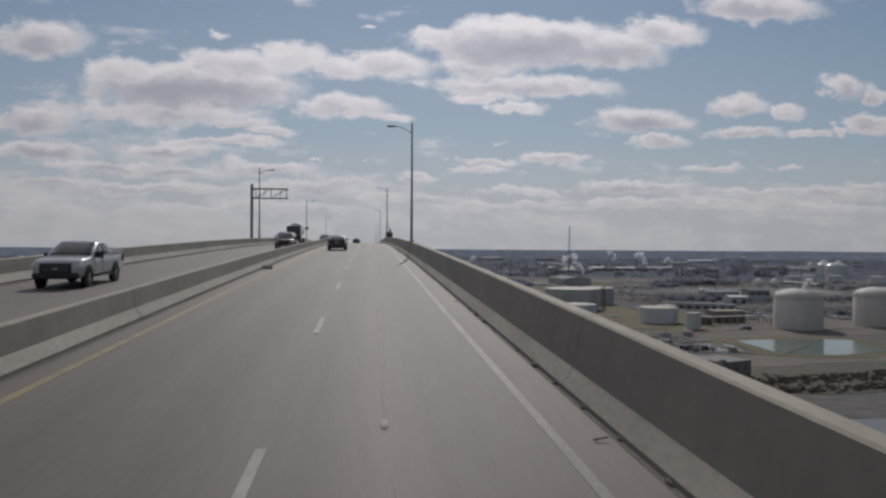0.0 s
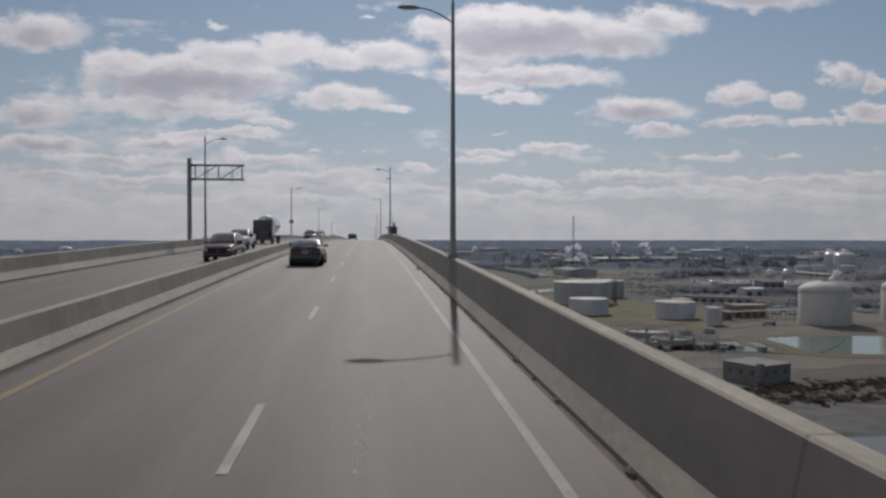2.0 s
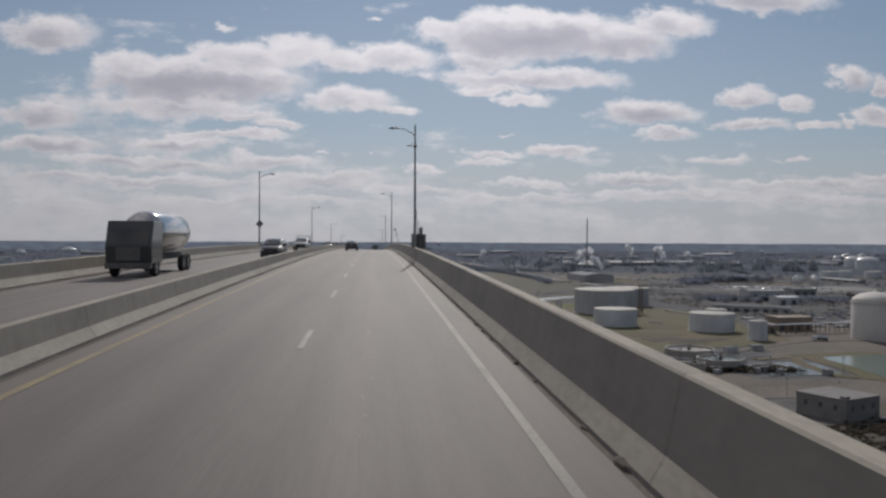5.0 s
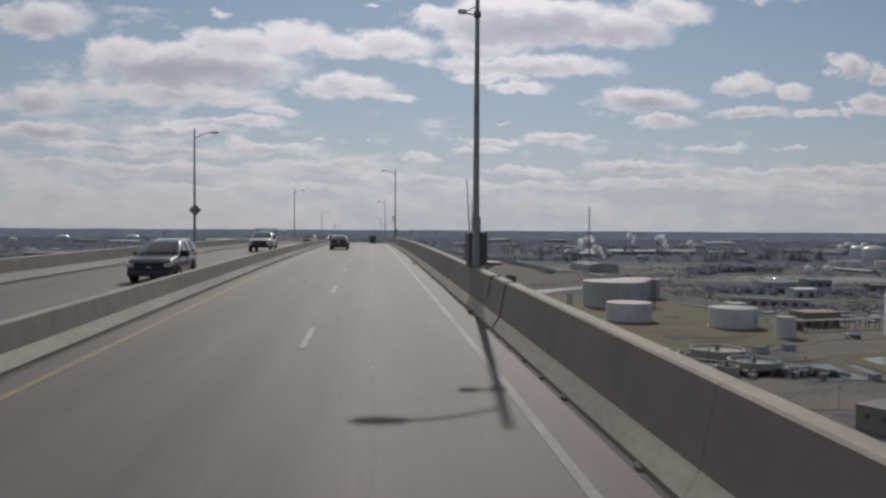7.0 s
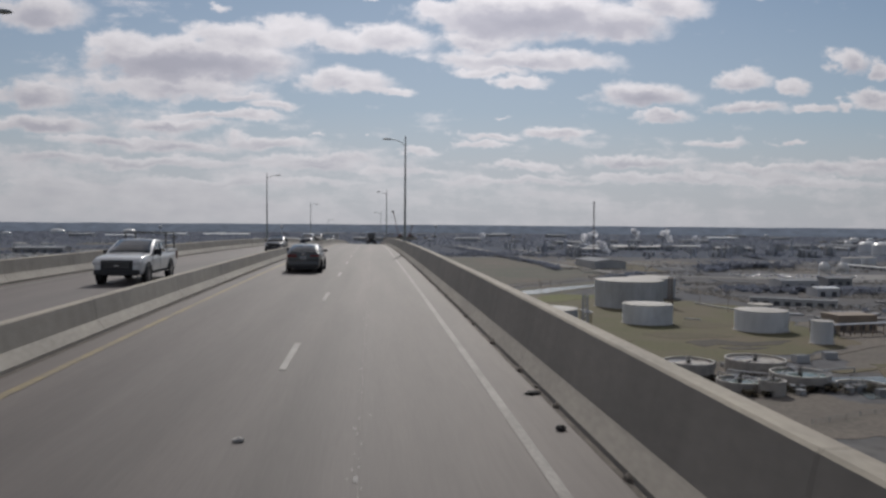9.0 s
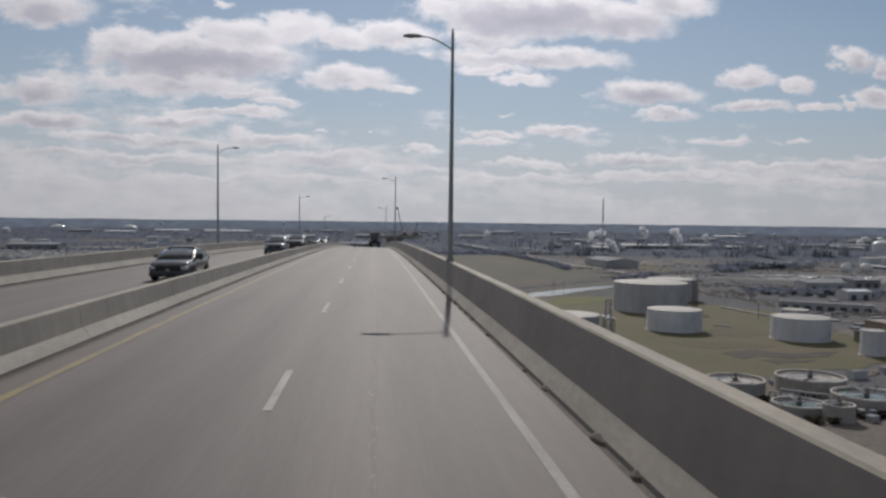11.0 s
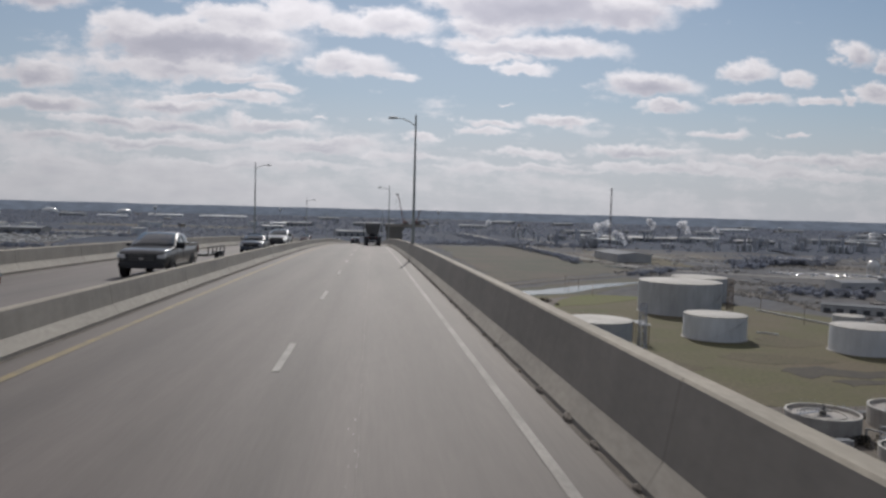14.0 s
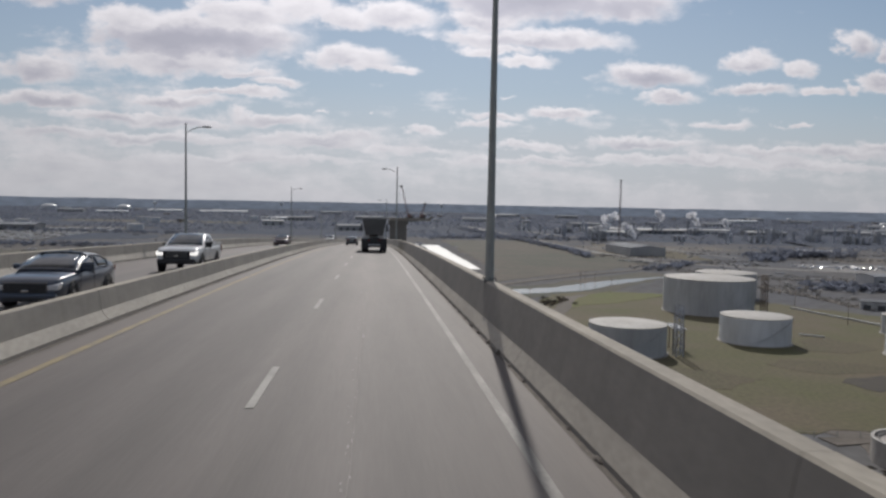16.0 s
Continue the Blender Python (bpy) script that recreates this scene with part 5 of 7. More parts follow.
def build_gear_box(x, y, w, d, h, turn, label):
    g = thing("equipment_box", label, "equipment", pose(x, y, GROUND, 0, 0, turn), "gear between the basins")
    part("body", box(-w / 2, -d / 2, 0.2, w / 2, d / 2, h, 0.06), M_WALL_PALE, g)
    part("plinth", box(-w / 2 - 0.2, -d / 2 - 0.2, 0, w / 2 + 0.2, d / 2 + 0.2, 0.2), M_CONCRETE, g)
    part("lid", box(-w / 2 - 0.1, -d / 2 - 0.1, h, w / 2 + 0.1, d / 2 + 0.1, h + 0.15), M_ROOF_PALE, g)


for x, y, w, d, h, t in ((147, 489, 6, 4, 3.0, 10), (158, 434, 3, 2.4, 2.0, 20), (178, 436, 3.4, 2.2, 2.2, -15), (187, 431, 2.6, 2.6, 2.4, 0), (172, 470, 3, 2, 1.8, 8), (143, 461, 3, 2.4, 2.0, 12), (155, 490, 3, 2, 1.7, 30), (208, 428, 4, 3, 2.6, 5), (152, 466, 4, 3, 2.6, 30), (160, 440, 5, 3, 2.4, -10), (184, 466, 5, 4, 3.0, 5), (183, 438, 4, 3, 2.6, 15), (128, 458, 5, 3, 2.4, 0), (196, 500, 7, 4, 3.2, 12), (215, 508, 6, 4, 3.0, -8)):
    build_gear_box(x, y, w, d, h, t, "small pale equipment housing between the basins")


def build_shed(x, y, w, d, h, turn, label, wall=None, roof=None, openings=3, pitch=0.12, group="sheds on the plain"):
    """A pitched metal shed: walls, roof, doors."""
    wall, roof = wall or M_WALL_PALE, roof or M_ROOF_PALE
    s = thing("industrial_shed", label, "building", pose(x, y, GROUND, 0, 0, turn), group)
    rise = d * pitch / 2
    out = [(-d / 2, 0), (d / 2, 0), (d / 2, h), (0, h + rise), (-d / 2, h)]
    part("wall", side_bm(out, -w / 2, w / 2), wall, s)
    top = [(-d / 2 - 0.5, h - 0.05), (0, h + rise + 0.08), (d / 2 + 0.5, h - 0.05), (d / 2 + 0.5, h + 0.25), (0, h + rise + 0.4), (-d / 2 - 0.5, h + 0.25)]
    part("roof", side_bm(top, -w / 2 - 0.5, w / 2 + 0.5), roof, s)
    for i in range(openings):
        xx = -w / 2 + w * (i + 0.5) / openings
        ow = min(4.5, w / openings * 0.55)
        part("door", box(xx - ow / 2, -d / 2 - 0.12, 0, xx + ow / 2, -d / 2 + 0.02, h * 0.6), M_DARK_OPENING, s)
    return s



def build_pump_house(x, y, w, d, h, turn):
    p = thing("pump_house", "plain grey block building with small high windows beside the river", "building", pose(x, y, GROUND, 0, 0, turn), "works buildings")
    part("wall", box(-w / 2, -d / 2, 0, w / 2, d / 2, h, 0.05), M_BLOCK, p)
    part("roof", box(-w / 2 - 0.25, -d / 2 - 0.25, h, w / 2 + 0.25, d / 2 + 0.25, h + 0.35, 0.04), M_BLOCK, p, "flat concrete roof slab")
    part("parapet", box(-w / 2 + 0.5, -d / 2 + 0.5, h + 0.34, -w / 2 + 3.0, -d / 2 + 2.6, h + 1.2, 0.04), M_BLOCK, p)
    for k in (0.2, 0.5, 0.8):
        part("window", box(-w / 2 + w * k - 0.7, -d / 2 - 0.06, h * 0.5, -w / 2 + w * k + 0.7, -d / 2 + 0.02, h * 0.74), M_DARK_OPENING, p)
        part("window", box(-w / 2 - 0.06, -d / 2 + d * k - 0.7, h * 0.5, -w / 2 + 0.02, -d / 2 + d * k + 0.7, h * 0.74), M_DARK_OPENING, p)
    part("door", box(w / 2 - 2.4, -d / 2 - 0.07, 0, w / 2 - 1.2, -d / 2 + 0.02, 2.1), M_DARK_OPENING, p)


build_pump_house(163.5, 349, 19, 19, 7.6, 24)
build_shed(330, 742, 62, 14, 5.0, -32, "long pale warehouse with dark loading doors", wall=M_SHELL_DIM, openings=8, pitch=0.05, group="works buildings")
build_shed(402, 820, 22, 16, 7, 4, "pale shed with a white roof among scrub", roof=M_SHELL, openings=2, group="works buildings")
build_shed(483, 932, 28, 18, 8, 4, "pale shed with a blue-grey wall", group="works buildings")
build_shed(289, 608, 26, 16, 9, 5, "brown process building among pipe racks", wall=M_WALL_BRICK, roof=M_WALL_BRICK, openings=4, pitch=0.0, group="works buildings")
build_shed(262, 590, 12, 9, 6, 0, "small brown process building", wall=M_WALL_BRICK, roof=M_WALL_BRICK, openings=2, pitch=0.0, group="works buildings")


def build_pipe_rack(x, y, n, gap, h, turn, label):
    r = thing("pipe_rack", label, "pipe rack", pose(x, y, GROUND, 0, 0, turn), "pipe racks")
    for i in range(n):
        for yy in (-2.5, 2.5):
            part("post", box(i * gap - 0.2, yy - 0.2, 0, i * gap + 0.2, yy + 0.2, h), M_PIPE_RUST, r)
        part("beam", box(i * gap - 0.2, -3, h, i * gap + 0.2, 3, h + 0.35), M_PIPE_RUST, r)
    for k in range(5):
        yy = -2.2 + 1.1 * k
        part("pipe", tube((-3, yy, h + 0.65), ((n - 1) * gap + 3, yy, h + 0.65), 0.2 + 0.07 * (k % 3), seg=8), M_PIPE if k % 2 else M_SHELL, r)
    return r


build_pipe_rack(262, 578, 9, 8, 6.0, 12, "rust-brown pipe rack across the yard")
build_pipe_rack(130, 618, 3, 5, 9.0, 85, "tall dark pipe rack beside a tank")


def build_lattice_tower(name, x, y, z0, z1, w0, w1, panels, mat, label, category):
    t = thing(name, label, category, pose(x, y, 0))
    bm = bmesh.new()
    rs = [w0 + (w1 - w0) * i / panels for i in range(panels + 1)]
    zs = [z0 + (z1 - z0) * i / panels for i in range(panels + 1)]
    th = max(w1 * (0.13 if name == "radio_mast" else 0.09), 0.08)
    corners = ((-1, -1), (1, -1), (1, 1), (-1, 1))
    for k in range(4):
        (ax, ay) = corners[k]
        part("leg", tube((ax * w0 / 2, ay * w0 / 2, z0), (ax * w1 / 2, ay * w1 / 2, z1), th, th * 0.8, 5), mat, t)
    for i in range(panels):
        for k in range(4):
            (ax, ay), (bx, by) = corners[k], corners[(k + 1) % 4]
            part("brace", tube((ax * rs[i] / 2, ay * rs[i] / 2, zs[i]), (bx * rs[i + 1] / 2, by * rs[i + 1] / 2, zs[i + 1]), th * 0.6, seg=4), mat, t)
            part("strut", tube((ax * rs[i + 1] / 2, ay * rs[i + 1] / 2, zs[i + 1]), (bx * rs[i + 1] / 2, by * rs[i + 1] / 2, zs[i + 1]), th * 0.5, seg=4), mat, t)
    return t


build_lattice_tower("stair_tower", 125, 606, GROUND, GROUND + 21, 3.2, 2.6, 8, M_PIPE, "dark lattice stair tower beside a tank", "tower")
build_lattice_tower("stair_tower", 224, 726, GROUND, GROUND + 23, 3.0, 2.6, 9, M_PIPE_RUST, "brown lattice stair tower beside the largest tank", "tower")
build_lattice_tower("radio_mast", 423, 1609, GROUND, 50, 2.6, 1.9, 22, M_MAST, "very tall thin lattice mast", "mast")


def build_refinery():
    """Columns, frames and sheds of the refinery, as separate things."""
    rnd = random.Random(7)
    for i in range(58):
        x, y = rnd.uniform(330, 980), rnd.uniform(1560, 2050)
        if rnd.random() < 0.45:
            c = thing("process_column", "slim grey process column with ring platforms", "column", pose(x, y, GROUND), "refinery columns")
            h, r = rnd.uniform(14, 34), rnd.uniform(1.2, 2.6)
            part("shell", turned([(r, 0), (r, h), (r * 0.6, h + r * 0.7), (0, h + r)], 16), M_SHELL_DIM if rnd.random() < 0.4 else M_PIPE, c, smooth=True)
            for k in range(3):
                part("platform", turned([(r, h * (0.35 + 0.25 * k)), (r + 1.3, h * (0.35 + 0.25 * k)), (r + 1.3, h * (0.35 + 0.25 * k) + 0.9), (r + 1.2, h * (0.35 + 0.25 * k) + 0.9)], 16), M_PIPE, c)
        else:
            f = thing("process_frame", "open steel process frame with vessels", "structure", pose(x, y, GROUND, 0, 0, rnd.uniform(-10, 10)), "refinery frames")
            w, d, h = rnd.uniform(12, 34), rnd.uniform(8, 16), rnd.uniform(9, 24)
            for fl in range(1, 4):
                part("floor", box(-w / 2, -d / 2, h * fl / 3 - 0.4, w / 2, d / 2, h * fl / 3), M_PIPE, f)
            for xx in np.linspace(-w / 2, w / 2, 5):
                for yy in (-d / 2, d / 2):
                    part("post", box(xx - 0.35, yy - 0.35, 0, xx + 0.35, yy + 0.35, h), M_PIPE, f)
            for xx in np.linspace(-w / 3, w / 3, 3):
                part("vessel", turned([(0, 0), (2.0, 0.4), (2.0, h * 0.8), (0, h * 0.8 + 1.2)], 12, 0.5), M_SHELL_DIM, f, smooth=True).location = (xx, 0, 0)
    for x, y, w in ((560, 2050, 170), (640, 2000, 110), (860, 1950, 90), (500, 1850, 80), (760, 2050, 120)):
        build_shed(x, y, w, 34, 8, rnd.uniform(-3, 3), "long pale-roofed refinery shed", roof=M_SHELL_DIM, openings=6, group="refinery sheds")
    build_lattice_tower("flare_tower", 690, 1690, GROUND, GROUND + 29, 10, 3, 9, M_PIPE, "pale tapered lattice tower in the refinery", "tower")


build_refinery()


def build_steam(x, y, z, size, lean):
    """A drifting steam plume of many soft puffs."""
    rnd = random.Random(int(x))
    bm = bmesh.new()
    for i in range(34):
        t = (i / 33) ** 0.8
        r = size * (0.10 + 0.20 * t) * rnd.uniform(0.7, 1.2)
        c = Vector((x + lean * size * t * 1.3 + rnd.gauss(0, 0.08 + 0.14 * t) * size, y + rnd.gauss(0, 0.15) * size, z + size * t * 1.25 + rnd.gauss(0, 0.08) * size))
        res = bmesh.ops.create_icosphere(bm, subdivisions=2, radius=r, matrix=Matrix.Translation(c))
        for v in res["verts"]:
            d = v.co - c
            v.co = c + d * (1 + 0.35 * noise.noise(v.co * (2.2 / r * 0.5)))
    return single("steam_plume", bm, M_STEAM, "white drifting steam plume over the refinery", "steam", "stuff", smooth=True)


build_steam(505, 1980, GROUND + 4, 27, 0.5)
build_steam(470, 1660, GROUND + 3, 18, -0.8)
build_steam(640, 1980, GROUND + 28, 16, -0.5)
build_steam(735, 2000, GROUND + 18, 20, -0.8)
build_steam(800, 1990, GROUND + 12, 15, -0.6)
build_steam(322, 550, GROUND + 30, 5, 0.7)
build_steam(330, 2500, GROUND + 8, 16, 0.6)


def build_sphere_tank(x, y, r):
    t = thing("sphere_tank", "white spherical gas tank on legs", "tank", pose(x, y, GROUND), "sphere tanks")
    bm = bmesh.new()
    bmesh.ops.create_uvsphere(bm, u_segments=28, v_segments=16, radius=r, matrix=Matrix.Translation((0, 0, r + 2.5)))
    part("ball", bm, M_GLOSS_SHELL, t, smooth=True)
    for k in range(8):
        a = k * math.pi / 4
        part("leg", tube((r * 0.97 * math.cos(a), r * 0.97 * math.sin(a), 0), (r * 0.97 * math.cos(a), r * 0.97 * math.sin(a), r + 2.2), 0.4, seg=6), M_SHELL, t)
    part("top_platform", turned([(1.6, 2 * r + 2.3), (1.6, 2 * r + 3.2), (0, 2 * r + 3.2)], 12), M_PIPE, t)


for x, y in ((583, 1114), (606, 1110)):
    build_sphere_tank(x, y, 6.6)


def build_gas_holder(x, y, r, h):
    t = thing("domed_tank", "white domed storage tank far across the plain", "tank", pose(x, y, GROUND), "far domed tanks")
    part("shell", turned([(r, 0), (r, h)], 36), M_SHELL, t, smooth=True)
    part("dome", turned([(r, h)] + [(r * math.cos(a), h + r * 0.42 * math.sin(a)) for a in (0.2, 0.5, 0.8, 1.1, 1.4, 1.56)], 36), M_GLOSS_SHELL, t, smooth=True)
    part("ring", turned([(r, h - 0.5), (r + 0.5, h - 0.4), (r + 0.5, h + 0.2), (r, h + 0.3)], 36), M_SHELL_DIM, t)


for x, y, r, h in ((1105, 1744, 24, 19), (1177, 1905, 21, 18), (1680, 2724, 16, 14), (1746, 2736, 13, 14)):
    build_gas_holder(x, y, r, h)
build_sphere_tank(1284, 2150, 10)


def build_water_tower(x, y, h):
    t = thing("water_tower", "white bulb water tower far across the plain", "water tower", pose(x, y, GROUND), "water towers")
    part("bowl", turned([(1.5, h - 8), (7, h - 5), (9.5, h - 1), (9.5, h + 1.5), (7, h + 4.5), (0, h + 6)], 24), M_SHELL, t, smooth=True)
    part("stem", tube((0, 0, 0), (0, 0, h - 7), 2.2, 1.6, 16), M_SHELL, t)


for x, y, r in ((-1403, 3311, 17), (-1440, 3900, 33), (-1180, 4100, 33)):
    build_gas_holder(x, y, r, 9)
build_shed(-985, 3344, 112, 40, 5, 2, "long white warehouse far across the plain", wall=M_SHELL, roof=M_SHELL, openings=8, group="works buildings")
build_shed(-880, 3700, 140, 50, 6, 3, "wide white-roofed warehouse far across the plain", wall=M_SHELL, roof=M_SHELL, openings=8, group="works buildings")
build_shed(-650, 3760, 200, 50, 5, 4, "very long white-roofed warehouse far across the plain", wall=M_SHELL, roof=M_SHELL, openings=10, group="works buildings")
build_shed(-277, 2591, 54, 30, 8, 2, "white shed across the plain beyond the bridge", wall=M_SHELL, roof=M_SHELL, openings=4, group="works buildings")
build_shed(1181, 2055, 165, 16, 7, 90, "long white-roofed warehouse near the domed tanks", roof=M_SHELL, openings=8, group="works buildings")
build_shed(598, 1300, 52, 16, 5, -30, "low pale-roofed shed behind the parked cars", roof=M_SHELL_DIM, group="works buildings")
build_shed(716, 1222, 92, 14, 4, -88, "low pale-roofed shed beside the spherical tanks", roof=M_SHELL_DIM, openings=5, group="works buildings")
build_shed(1458, 3294, 150, 50, 9, 10, "long white-roofed warehouse far across the plain", wall=M_SHELL, roof=M_SHELL, openings=8, group="works buildings")
build_shed(-235, 2150, 50, 26, 11, 8, "pale grey shed across the plain beyond the bridge", wall=M_SHELL_DIM, roof=M_SHELL_DIM, openings=3, group="works buildings")

build_water_tower(1576, 3132, 20)
build_water_tower(-420, 3900, 40)
build_water_tower(330, 4100, 45)
build_water_tower(-900, 3600, 36)


# ---------------------------------------------------------------- sheds, tanks and woods out on the plain
def clear_of(x, y, pads):
    return all(abs(x - a) > w or abs(y - b) > h for a, b, w, h in pads)


KEEP = [(200, 640, 220, 270), (610, 1800, 330, 330), (200, 1290, 130, 280), (160, 950, 170, 330), (595, 1112, 60, 40), (0, 900, 60, 900), (300, 450, 260, 120), (1150, 1720, 190, 260), (410, 1390, 130, 80), (550, 1060, 130, 65)]


def scatter_sheds():
    rnd = random.Random(11)
    made = []
    protos = [
        build_shed(420, 900, 40, 22, 8, 3, "long pale industrial shed on the plain"),
        build_shed(-620, 1700, 90, 45, 10, 1, "wide pale-roofed warehouse on the plain", openings=7),
        build_shed(520, 880, 22, 14, 6, -4, "small grey industrial shed", wall=M_WALL_BRICK),
    ]
    n = 0
    while n < 62:
        x, y = rnd.uniform(-2300, 2300), rnd.uniform(850, 4000)
        if (x < 0 and y < 3000 and rnd.random() < 0.7) or abs(x) > 0.62 * y + 250 or not clear_of(x, y, KEEP) or any(abs(x - a) < 45 and abs(y - b) < 40 for a, b in made):
            continue
        made.append((x, y))
        copy_thing(rnd.choice(protos), pose(x, y, GROUND, 0, 0, rnd.choice((0, 90, 4, -6, 12)) + rnd.uniform(-3, 3)))
        n += 1
    tank = build_tank(-720, 1850, 14, 12, M_SHELL, "white storage tank far across the plain", stair=False)
    for x, y in ((-690, 1900), (-760, 1930), (-520, 2200), (-560, 2240), (-1000, 2300), (-1060, 2330), (-900, 1800), (760, 1330), (800, 1350), (840, 1330), (900, 1300), (700, 900), (760, 930), (-300, 2500), (-340, 2540), (-1350, 2500), (-430, 1750)):
        copy_thing(tank, pose(x, y, GROUND))


scatter_sheds()


def foliage(name, spots, mat, label, category, seed, puffs=7, kind="stuff"):
    """Many ragged clumps: each spot (x, y, radius, height) is a tree of several small uneven leaf clumps over a trunk."""
    rnd = np.random.default_rng(seed)
    bm = bmesh.new()
    bmesh.ops.create_icosphere(bm, subdivisions=1, radius=1.0)
    base = np.array([v.co[:] for v in bm.verts])
    faces = np.array([[v.index for v in f.verts] for f in bm.faces])
    bm.free()
    spots = np.array(spots)
    n = len(spots)
    c = np.repeat(spots, puffs, axis=0)
    k = n * puffs
    ang, rad = rnd.uniform(0, 2 * np.pi, k), np.sqrt(rnd.uniform(0, 1, k)) * 0.75
    hz = rnd.uniform(0.2, 0.8, k)
    taper = 1.0 - 0.55 * np.abs(hz - 0.5) * 1.2
    px = c[:, 0] + np.cos(ang) * rad * c[:, 2] * taper
    py = c[:, 1] + np.sin(ang) * rad * c[:, 2] * taper
    pz = GROUND + hz * c[:, 3]
    size = c[:, 2] * rnd.uniform(0.28, 0.55, k)
    v = base[None] * (size[:, None, None] * rnd.uniform(0.55, 1.35, (k, len(base), 1))) * np.array([1, 1, 0.5])
    v = v + np.stack([px, py, pz], 1)[:, None, :]
    f = (faces[None] + (np.arange(k) * len(base))[:, None, None]).reshape(-1, 3)
    f = f[rnd.random(len(f)) < 0.55]      # ragged, with gaps
    # trunks: three-sided spikes
    tv = np.array([[-0.5, -0.3, 0], [0.5, -0.3, 0], [0, 0.55, 0], [0, 0, 1.0]])
    trunk = tv[None] * np.stack([spots[:, 2] * 0.12, spots[:, 2] * 0.12, spots[:, 3] * 0.7], 1)[:, None, :]
    trunk = trunk + np.stack([spots[:, 0], spots[:, 1], np.full(n, GROUND - 0.2)], 1)[:, None, :]
    tf = np.array([[0, 1, 3], [1, 2, 3], [2, 0, 3]])[None] + (np.arange(n) * 4)[:, None, None] + k * len(base)
    verts = np.concatenate([v.reshape(-1, 3), trunk.reshape(-1, 3)])
    tris = np.concatenate([f.reshape(-1, 3), tf.reshape(-1, 3)])
    me = bpy.data.meshes.new(name)
    me.vertices.add(len(verts))
    me.vertices.foreach_set("co", verts.astype(np.float32).ravel())
    me.loops.add(tris.size)
    me.loops.foreach_set("vertex_index", tris.astype(np.int32).ravel())
    me.polygons.add(len(tris))
    me.polygons.foreach_set("loop_start", np.arange(0, tris.size, 3, dtype=np.int32))
    me.update(calc_edges=True)
    me.materials.append(mat)
    return tagged(new(name, me), label, category, "", kind)


def woods_spots():
    rnd = random.Random(5)
    spots = []
    # far woodland in broad belts
    while len(spots) < 14000:
        y = rnd.uniform(1000, 4500)
        x = rnd.uniform(-0.75 * y - 300, 0.75 * y + 300)
        if not clear_of(x, y, KEEP[:1] + KEEP[2:]) or (not clear_of(x, y, KEEP[1:2]) and rnd.random() < 0.25):
            continue
        d = noise.noise(Vector((x * 0.0022, y * 0.0045, 3.1))) + 0.5 * noise.noise(Vector((x * 0.008, y * 0.012, 9.0))) + (y - 1500) / 1500
        if d < 0.30:
            continue
        g = 1.0 + y / 7000
        spots.append((x, y, rnd.uniform(3.0, 5.0) * g, rnd.uniform(3.2, 5.8)))
    return spots


foliage("woods", woods_spots(), M_WOODS, "haze-tinted winter woods across the far plain", "woods", 3, puffs=4)


def hedge_spots(line, width, step, r, h, seed):
    rnd = random.Random(seed)
    out = []
    for a, b in zip(line, line[1:]):
        a, b = Vector(a), Vector(b)
        k = max(1, int((b - a).length / step))
        for i in range(k):
            p = a.lerp(b, (i + rnd.random()) / k)
            out.append((p.x + rnd.gauss(0, width / 2), p.y + rnd.gauss(0, width / 2), r * rnd.uniform(0.6, 1.3), h * rnd.uniform(0.6, 1.25)))
    return out


spots = hedge_spots([(445, 1150), (470, 1180), (475, 1240)], 16, 1.5, 4.5, 7, 1)
spots += hedge_spots([(330, 860), (450, 870), (700, 850), (1000, 900)], 34, 2.0, 3.6, 4.5, 2)
spots += hedge_spots([(380, 690), (470, 650), (640, 640)], 30, 2.0, 3.6, 4.5, 3)
spots += hedge_spots([(260, 1020), (300, 1060), (330, 1090)], 12, 2.2, 3.6, 4.5, 4)
spots += hedge_spots([(-900, 1290), (-600, 1300), (-330, 1280), (-150, 1200)], 26, 2.2, 4.5, 6, 5)
spots += hedge_spots([(-1100, 1650), (-700, 1680), (-300, 1640)], 30, 3, 4.5, 6, 6)
spots += hedge_spots([(105, 1600), (200, 1640), (300, 1620), (420, 1590)], 20, 2.4, 4.5, 7, 7)
spots += hedge_spots([(205, 2050), (232, 1700), (258, 1310), (250, 1180)], 9, 1.6, 3.6, 6, 17)
spots += hedge_spots([(500, 1225), (540, 1250), (585, 1240)], 26, 0.8, 5.5, 11, 18)
spots += hedge_spots([(345, 880), (400, 850), (470, 835)], 24, 0.9, 4.0, 6, 19)
spots += hedge_spots([(690, 1090), (900, 1120), (1200, 1200)], 40, 2.4, 4.5, 6, 8)
foliage("tree_belt", spots, M_WOODS, "dark haze-tinted belts of scrubby trees between the works", "trees", 8, puffs=10)
brush = hedge_spots([(140, 318), (175, 328), (235, 342), (330, 352), (520, 360)], 11, 0.35, 1.5, 1.5, 9)
brush += hedge_spots([(150, 306), (200, 312), (300, 325)], 8, 0.4, 1.4, 1.4, 10)
brush += hedge_spots([(85, 735), (105, 760), (120, 790)], 8, 1.2, 2.2, 2.5, 13)
brush += hedge_spots([(118, 466), (140, 460), (155, 462)], 6, 0.7, 1.5, 2.6, 30)
brush += hedge_spots([(136, 432), (160, 440), (182, 440), (200, 436)], 4, 0.5, 1.6, 3.0, 31)
brush += hedge_spots([(176, 470), (184, 482)], 5, 0.6, 1.4, 2.4, 32)
foliage("brush", brush, M_BRUSH, "brown bare brush along the banks", "brush", 21, puffs=8)


